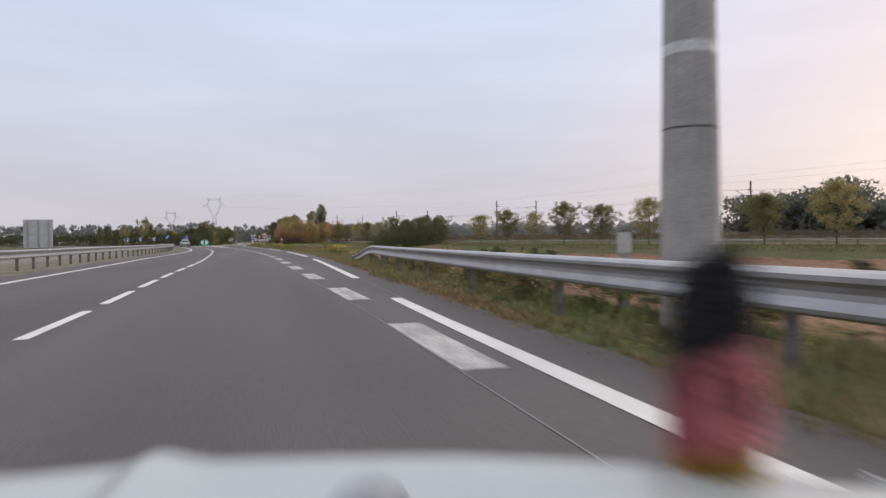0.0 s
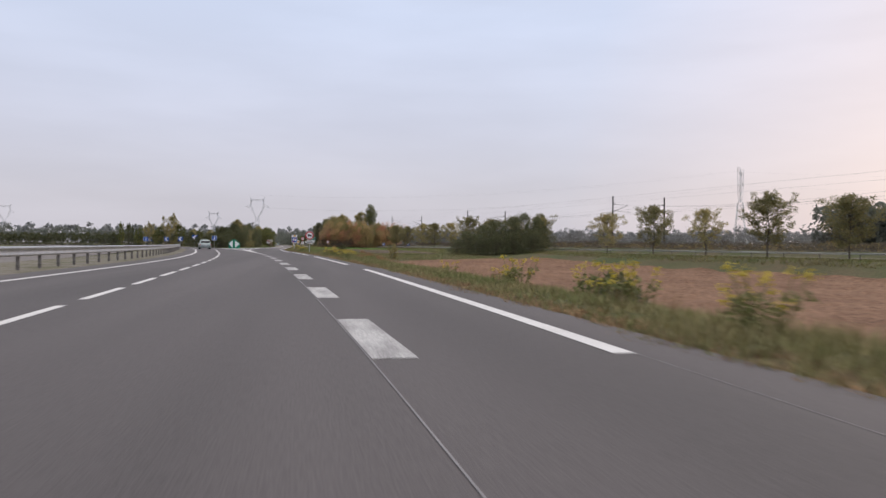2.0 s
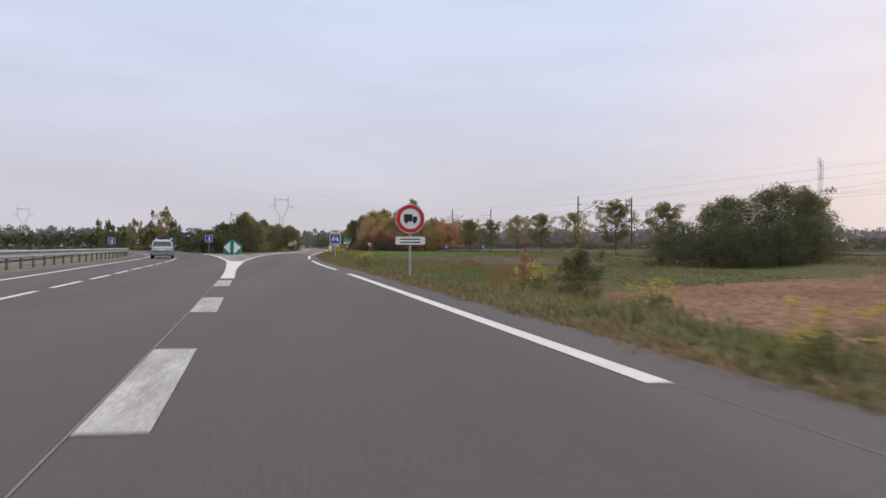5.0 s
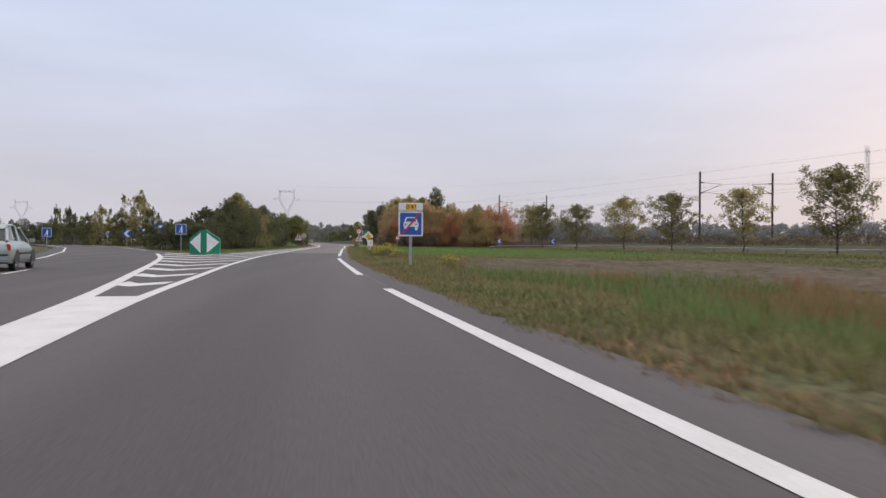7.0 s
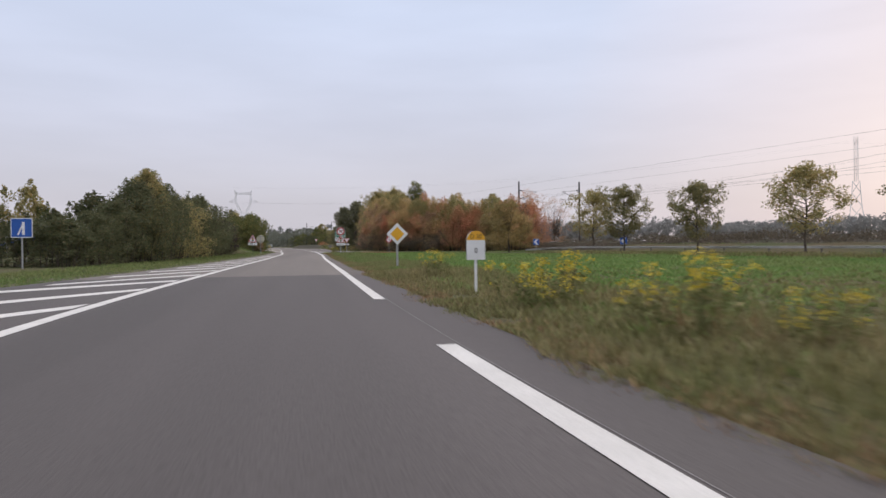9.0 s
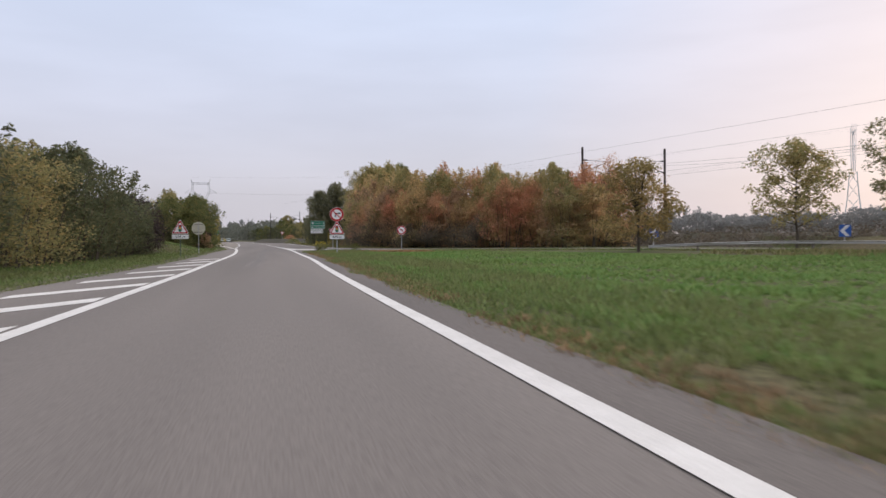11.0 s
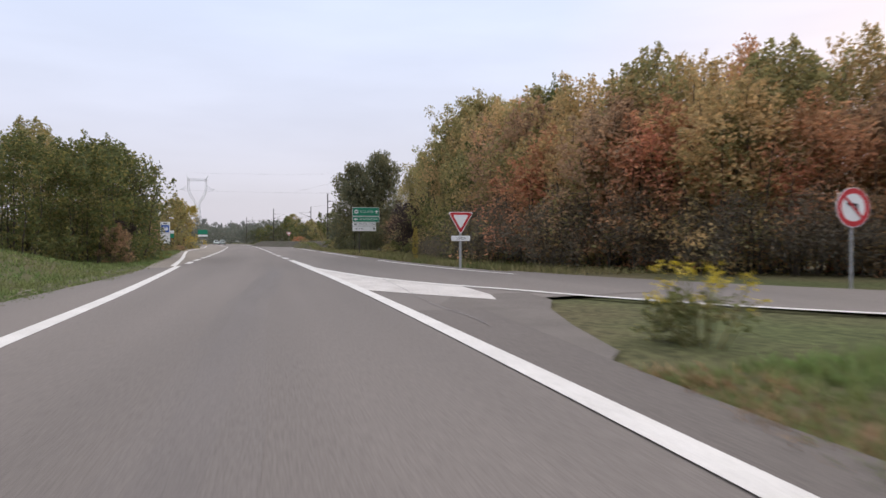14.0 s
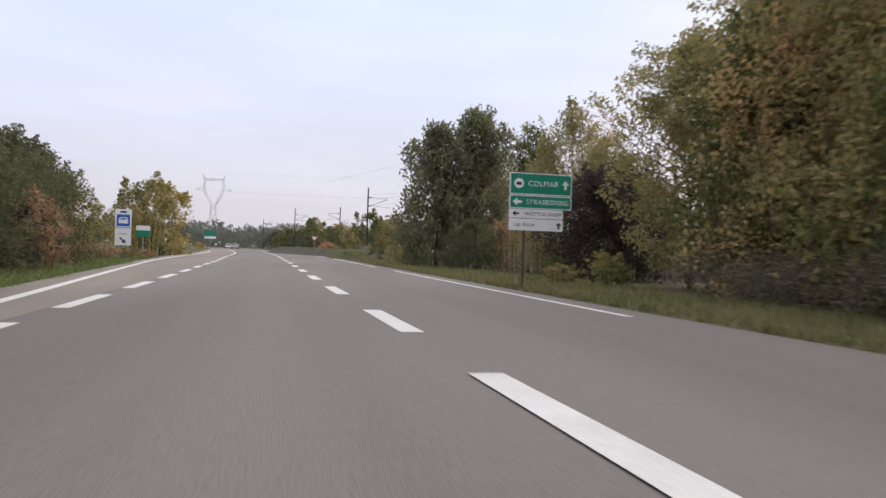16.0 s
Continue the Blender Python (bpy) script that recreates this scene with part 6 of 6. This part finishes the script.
def cable(name, pts, r, label, group=""):
    cu = bpy.data.curves.new(name, "CURVE")
    cu.dimensions, cu.bevel_depth, cu.bevel_resolution = "3D", r, 0
    sp = cu.splines.new("POLY")
    sp.points.add(len(pts) - 1)
    for q, p in zip(sp.points, pts):
        q.co = (*p, 1)
    cu.materials.append(WIRE)
    return tagged(new(name, cu), label, "wire", group)


for k, dx in ((0, 2.6), (1, -2.6)):
    pts = []
    for a, b in zip(mast_y, mast_y[1:]):
        for i in range(6):
            u = i / 6
            y = a + (b - a) * u
            pts.append((railway(y) + 9 * k + dx, y, 7.6 - 1.2 * 4 * u * (1 - u) * 0.8))
    cable("catenary_wire", pts, 0.009, "thin sagging railway catenary wire", "railway wires")
    cable("contact_wire", [(railway(y) + 9 * k + dx, y, 6.45) for y in mast_y], 0.008, "thin straight railway contact wire", "railway wires")
    cable("feeder_wire", [(railway(y) + 9 * k, y, 8.9) for y in mast_y], 0.008, "thin feeder wire along the mast tops", "railway wires")


# ---- power pylons ----
def pylon(x, y, h, turn, label, fat=1.0):
    ob = thing("power_pylon", (x, y, -0.2), label, "pylon", "power pylons", turn)
    k = h / 45.0
    r = 0.13 * fat

    def bars(name, lines, rad=r):
        bm = bmesh.new()
        for a, b in lines:
            tube(bm, [c * k for c in a], [c * k for c in b], rad, rad, 4, False)
        tagged(part(name, bm, PYLON, ob), kind="stuff")

    legs, brace = [], []
    lv = [(0, 4.0), (8, 3.0), (15, 2.2), (21, 1.7), (26, 1.4)]
    for (z0, w0), (z1, w1) in zip(lv, lv[1:]):
        c0 = [(-w0, -w0, z0), (w0, -w0, z0), (w0, w0, z0), (-w0, w0, z0)]
        c1 = [(-w1, -w1, z1), (w1, -w1, z1), (w1, w1, z1), (-w1, w1, z1)]
        for i in range(4):
            j = (i + 1) % 4
            legs.append((c0[i], c1[i]))
            brace += [(c0[i], c1[j]), (c0[j], c1[i])]
    bars("legs", legs, r * 1.4)
    bars("bracing", brace, r * 0.7)
    horn, hb = [], []
    for sg in (-1, 1):
        prof = [(sg * 1.4, 26), (sg * 4.6, 31), (sg * 6.2, 36), (sg * 6.0, 42), (sg * 6.6, 45)]
        prof2 = [(sg * 0.2, 26), (sg * 3.4, 31.6), (sg * 5.0, 36), (sg * 5.0, 42), (sg * 6.2, 44)]
        for (a0, z0), (a1, z1) in zip(prof, prof[1:]):
            for yy in (-0.7, 0.7):
                horn.append(((a0, yy, z0), (a1, yy, z1)))
        for (a0, z0), (a1, z1) in zip(prof2, prof2[1:]):
            horn.append(((a0, 0, z0), (a1, 0, z1)))
        for (a0, z0), (b0, w0), (a1, z1) in zip(prof, prof2[1:], prof[1:]):
            hb += [((a0, 0, z0), (b0, 0, w0)), ((b0, 0, w0), (a1, 0, z1))]
        hb += [((sg * 5.8, 0, 36.4), (sg * 11.0, 0, 35.5)), ((sg * 6.0, 0, 34.5), (sg * 11.0, 0, 35.5)), ((sg * 5.8, 0, 38.2), (sg * 11.0, 0, 35.5))]
    bars("horns", horn, r * 1.15)
    bars("arms", hb, r * 0.8)
    bars("crossbeam", [((-6.2, -0.6, 42.6), (6.2, -0.6, 42.6)), ((-6.2, 0.6, 42.6), (6.2, 0.6, 42.6)), ((-6, 0, 41.4), (6, 0, 41.4))] + [((-6 + 1.5 * i, 0, 42.6 if i % 2 else 41.4), (-4.5 + 1.5 * i, 0, 41.4 if i % 2 else 42.6)) for i in range(8)], r)
    return ob


pylon(-39.8, 800, 46.5, 0, "grey lattice power pylon with a horned head", 1.15)
pylon(-92.5, 900, 36, 15, "far grey lattice power pylon with a horned head", 1.3)
pylon(-422, 1223, 56, 25, "grey lattice power pylon on the plain", 1.3)
pylon(322.6, 563, 60, 49, "tall grey lattice power pylon beyond the railway", 1.2)
pylon(490, 640, 46, 78, "far grey lattice power pylon", 1.3)


def sagged(a, b, sag, n=14):
    a, b = Vector(a), Vector(b)
    return [tuple(a.lerp(b, i / n) - Vector((0, 0, sag * 4 * (i / n) * (1 - i / n)))) for i in range(n + 1)]


for dz, dx in ((46, -11), (46, 0), (46, 11), (58, -8), (58, 8)):
    cable("power_line", sagged((322.6 + dx * 0.2, 563 + dx, dz), (-39.8 + dx, 800, dz - 10), 9), 0.012, "long sagging power line", "power lines")
    if dx in (-11, 8):
        cable("power_line", sagged((322.6 + dx * 0.2, 563 + dx, dz), (690, 330 + dx, dz), 9), 0.012, "long sagging power line", "power lines")


# ---- the silver car on the through lane ----
def hull(sections, mat_name="hull"):
    """A body skin through cross-sections: each (y, [(x, z), ...] from the left sill over the top to the right)."""
    bm = bmesh.new()
    rings = [[bm.verts.new((x, y, z)) for x, z in pts] for y, pts in sections]
    for a, b in zip(rings, rings[1:]):
        for i in range(len(a)):
            j = (i + 1) % len(a)
            bm.faces.new((a[i], a[j], b[j], b[i]))
    bm.faces.new(rings[0])
    bm.faces.new(rings[-1][::-1])
    return bm


def half(pts):
    return [(-x, z) for x, z in pts] + [(x, z) for x, z in reversed(pts)]


def wheel_bm(r, w, seg=28):
    bm = bmesh.new()
    prof = [(r * 0.62, -w / 2), (r * 0.93, -w / 2), (r, -w / 2 + 0.03), (r, w / 2 - 0.03), (r * 0.93, w / 2), (r * 0.62, w / 2)]
    rings = [[bm.verts.new((p[1], p[0] * math.cos(2 * math.pi * i / seg), p[0] * math.sin(2 * math.pi * i / seg))) for p in prof] for i in range(seg)]
    for i in range(seg):
        a, b = rings[i], rings[(i + 1) % seg]
        for k in range(len(prof)):
            bm.faces.new((a[k], a[(k + 1) % len(prof)], b[(k + 1) % len(prof)], b[k]))
    return bm


def rim_bm(r, w):
    bm = bmesh.new()
    tube(bm, (-w / 2 + 0.02, 0, 0), (w / 2 - 0.02, 0, 0), r * 0.64, r * 0.64, 20)
    for i in range(5):
        a = 2 * math.pi * i / 5
        tube(bm, (-w / 2 + 0.005, 0, 0), (-w / 2 + 0.012, math.cos(a) * r * 0.6, math.sin(a) * r * 0.6), 0.04, 0.03, 5)
    return bm


car = thing("hatchback_car", (-7.84, 188.2, 0.0), "silver-green hatchback driving on the through lane", "car")
car.matrix_basis = pose(-7.84, 188.2, 0, 0, 0, 11.4) @ Matrix.Scale(0.95, 4)
low = lambda w, z: [(w, 0.30), (w, z)]
secs = [
    (-2.08, half([(0.62, 0.36), (0.74, 0.42), (0.76, 0.60), (0.72, 0.78), (0.60, 0.84)])),
    (-1.98, half([(0.74, 0.26), (0.82, 0.40), (0.84, 0.62), (0.80, 0.88), (0.66, 0.94)])),
    (-1.5, half([(0.80, 0.22), (0.85, 0.42), (0.86, 0.64), (0.82, 0.90), (0.66, 0.96)])),
    (0.4, half([(0.82, 0.22), (0.85, 0.42), (0.86, 0.64), (0.82, 0.88), (0.66, 0.93)])),
    (1.0, half([(0.82, 0.22), (0.85, 0.42), (0.85, 0.62), (0.78, 0.82), (0.62, 0.88)])),
    (1.8, half([(0.76, 0.24), (0.80, 0.40), (0.80, 0.56), (0.72, 0.68), (0.5, 0.73)])),
    (2.05, half([(0.60, 0.30), (0.66, 0.40), (0.66, 0.50), (0.60, 0.58), (0.4, 0.60)])),
]
part("body", hull(secs), CAR_SILVER, car, smooth=True)
cab = [
    (-1.98, half([(0.70, 0.90), (0.66, 0.96)])),
    (-1.62, half([(0.70, 0.92), (0.58, 1.30)])),
    (-1.2, half([(0.70, 0.92), (0.56, 1.41)])),
    (-0.2, half([(0.70, 0.92), (0.57, 1.43)])),
    (0.35, half([(0.70, 0.90), (0.56, 1.36)])),
    (1.15, half([(0.66, 0.84), (0.60, 0.88)])),
]
part("cabin_glass", hull(cab), GLASS_DARK, car)
part("roof", hull([(-1.66, half([(0.60, 1.29), (0.50, 1.32)])), (-1.2, half([(0.60, 1.40), (0.5, 1.455)])), (-0.2, half([(0.61, 1.42), (0.5, 1.475)])), (0.38, half([(0.60, 1.345), (0.5, 1.385)]))]), CAR_SILVER, car, smooth=True)
for sg in (-1, 1):
    for pts in ([(0.73, -2.0, 0.92), (0.63, -1.62, 1.30)], [(0.735, -0.45, 0.9), (0.615, -0.42, 1.41)], [(0.72, 1.1, 0.87), (0.60, 0.36, 1.36)]):
        bm = bmesh.new()
        tube(bm, *[(sg * x, y, z) for x, y, z in pts], 0.05, 0.045, 6)
        part("pillar", bm, CAR_SILVER, car)
    part("tail_lamp", box_bm(min(sg * 0.56, sg * 0.83), max(sg * 0.56, sg * 0.83), -2.075, -1.95, 0.62, 0.84, 0.03), TAIL, car, "red tail lamp")
    part("door_mirror", box_bm(min(sg * 0.86, sg * 1.0), max(sg * 0.86, sg * 1.0), 0.72, 0.86, 0.88, 1.02, 0.03), CAR_SILVER, car)
    part("side_strip", box_bm(min(sg * 0.85, sg * 0.875), max(sg * 0.85, sg * 0.875), -1.0, 0.85, 0.50, 0.57, 0.008), PLASTIC, car, "dark side strip")
part("rear_bumper", box_bm(-0.80, 0.80, -2.14, -1.9, 0.30, 0.56, 0.05), CAR_SILVER, car)
part("bumper_strip", box_bm(-0.78, 0.78, -2.155, -2.1, 0.47, 0.53, 0.01), PLASTIC, car)
part("number_plate", box_bm(-0.26, 0.26, -2.12, -2.075, 0.62, 0.73, 0.005), WHITE, car)
tyre = bm_mesh("tyre", wheel_bm(0.30, 0.185), RUBBER, True)
rim = bm_mesh("rim", rim_bm(0.30, 0.185), RIM)
for x, y in ((-0.74, -1.25), (0.74, -1.25), (-0.74, 1.3), (0.74, 1.3)):
    w = new("wheel")
    w.parent = car
    w.matrix_basis = pose(x, y, 0.30, 0, 0, 0 if x < 0 else 180)
    part("tyre", tyre, RUBBER, w)
    part("rim", rim, RIM, w)
    part("wheel_arch", prism([(0.37 * math.cos(radians(a)), 0.37 * math.sin(radians(a)) + 0.30) for a in range(-10, 191, 10)], -0.01, 0.01), PLASTIC, car).matrix_basis = pose(x * 1.155, y, 0.0, 0, 0, 90)


# far cars on the country road
for x, y, a in ((-9.2, 505, 6), (-11.6, 518, 187), (-10.4, 532, 7)):
    tagged(copy_thing(car, pose(x, y, 0, 0, 0, a)), "small far car on the pale country road", "car")


# ---- the white car's front with its furry sleeve ----
FUR_BLACK = material("fur_black", (0.02, 0.02, 0.024), 0.7, second=(0.035, 0.033, 0.036), scale=20, island=0.5, fine_amount=0, trans=0.1)
FUR_RED = material("fur_dark_red", (0.44, 0.12, 0.16), 0.7, second=(0.52, 0.18, 0.21), scale=14, island=0.3, fine_amount=0, trans=0.2)
FUR_PINK = material("fur_pink", (0.72, 0.26, 0.30), 0.7, second=(0.80, 0.38, 0.40), scale=14, island=0.3, fine_amount=0, trans=0.2)
FUR_GOLD = material("fur_gold", (0.55, 0.36, 0.05), 0.7, second=(0.45, 0.28, 0.04), scale=14, island=0.3, fine_amount=0, trans=0.2)
CAP_GREY = material("cap_grey_plastic", (0.22, 0.225, 0.25), 0.45, second=(0.19, 0.195, 0.215), scale=8)
CX, CY = 6.84, 39.87
front = thing("car_front", (CX, CY, 0), "front of a white car with a long rounded bonnet", "car", turn=-14)


def bonnet_z(x, y):
    """Height of the bonnet: rounded ends, a crest across, and a raised crease at one side."""
    top = float(np.interp(x, [-0.95, -0.77, -0.57, -0.35, -0.18, 0.02, 0.21, 0.36, 0.46, 0.56, 0.70, 0.80, 0.95], [0.525, 0.534, 0.551, 0.560, 0.562, 0.562, 0.553, 0.543, 0.524, 0.517, 0.502, 0.494, 0.44]))
    d = x + 0.497 - 0.2 * (1.25 - y)
    top += 0.025 * math.exp(-(d / (0.045 if d < 0 else 0.06)) ** 2) * smooth01((1.5 - y) / 0.3)
    return top + 0.05 * (1.25 - y) * (1 if y < 1.25 else 0) - (0.0 if y < 1.23 else 0.6 * (y - 1.23) ** 1.4)


xs, ys = np.linspace(-0.95, 0.95, 76), np.linspace(0.62, 1.75, 30)
v = [(x, y, bonnet_z(x, y)) for y in ys for x in xs] + [(x, y, bonnet_z(x, y) - 0.02) for y in ys for x in xs]
n1, nn = len(xs), len(xs) * len(ys)
f = []
for j in range(len(ys) - 1):
    for i in range(n1 - 1):
        a = j * n1 + i
        f += [(a, a + 1, a + 1 + n1, a + n1), (nn + a, nn + a + n1, nn + a + 1 + n1, nn + a + 1)]
me = mesh_of("bonnet", v, f, CAR_WHITE)
me.polygons.foreach_set("use_smooth", [True] * len(me.polygons))
part("bonnet", me, CAR_WHITE, front)
part("bumper", box_bm(-0.92, 0.92, 1.62, 1.86, 0.2, 0.33, 0.05), CAR_WHITE, front)
for sx in (-1.03, 1.03):
    part("wing", box_bm(min(sx, sx * 0.97), max(sx, sx * 0.97), 0.62, 1.7, 0.2, 0.37, 0.01), CAR_WHITE, front)
for sx in (-0.8, 0.8):
    w = new("wheel")
    w.parent = front
    w.matrix_basis = pose(sx * 0.9, 1.0, 0.2, 0, 0, 0 if sx < 0 else 180) @ Matrix.Scale(0.66, 4)
    part("tyre", tyre, RUBBER, w)
    part("rim", rim, RIM, w)
bm = bmesh.new()
bmesh.ops.create_uvsphere(bm, u_segments=20, v_segments=10, radius=1)
for q in bm.verts:
    q.co = (q.co.x * 0.055 - 0.09 + q.co.y * 0.02, 0.86 + q.co.y * 0.08, bonnet_z(-0.09, 0.86) + max(-0.01, q.co.z * 0.065))
part("wiper_cap", bm, CAP_GREY, front, "rounded grey wiper cap", smooth=True)

sleeve = thing("furry_sleeve", (CX + 0.775, CY + 1.12, 0.505), "furry black, red and gold sleeve standing on the bonnet", "ornament", turn=0)
bm = bmesh.new()
prof = [(0.0, 0.055), (0.1, 0.058), (0.25, 0.056), (0.34, 0.05), (0.385, 0.036), (0.405, 0.012)]
for (z0, r0), (z1, r1) in zip(prof, prof[1:]):
    tube(bm, (0, 0, z0), (0, 0, z1), r0, r1, 16, False)
part("core", bm, FUR_BLACK, sleeve)
rng = np.random.default_rng(77)
# pink sector turned to the camera's right, darker red round the rest
for nm, z0, z1, mat in (("black_fur", 0.19, 0.40, FUR_BLACK), ("red_fur", 0.055, 0.235, FUR_RED), ("pink_fur", 0.055, 0.235, FUR_PINK), ("dark_fur_spot", 0.12, 0.17, FUR_BLACK), ("gold_fur", 0.0, 0.075, FUR_GOLD)):
    n = int(26000 * (z1 - z0))
    a = rng.random(n) * 2 * math.pi
    if nm == "pink_fur":
        a = math.radians(-75) + math.radians(68) * (2 * rng.random(n) - 1)
    elif nm == "red_fur":
        a = math.radians(105) + math.radians(114) * (2 * rng.random(n) - 1)
    elif nm == "dark_fur_spot":
        a = math.radians(-92) + math.radians(11) * (2 * rng.random(n) - 1)
    wob = 0.025 * np.sin(a - 0.6) if nm != "gold_fur" else 0.014 * np.sin(a - 0.6)
    zz = z0 + (z1 - z0) * rng.random(n) - wob
    zz = np.clip(zz, 0.003, 0.404)
    r = np.interp(zz, [p[0] for p in prof], [p[1] for p in prof])
    up = np.clip((zz - 0.33) / 0.08, 0, 1)
    out = np.stack([np.cos(a) * (1 - 0.7 * up), np.sin(a) * (1 - 0.7 * up), 0.8 * up - 0.25], 1) + rng.normal(size=(n, 3)) * 0.35
    out /= np.linalg.norm(out, axis=1, keepdims=True)
    base = np.stack([np.cos(a) * r, np.sin(a) * r, zz], 1)
    side = np.cross(out, rng.normal(size=(n, 3)))
    side /= np.linalg.norm(side, axis=1, keepdims=True)
    ln = (0.022 + 0.016 * rng.random((n, 1)))
    vv = np.stack([base - side * 0.0013, base + side * 0.0013, base + out * ln + [0, 0, -0.006]], 1).reshape(-1, 3)
    tagged(part(nm, mesh_arrays(nm, vv, np.arange(3 * n).reshape(-1, 3), mat), mat, sleeve), kind="stuff")
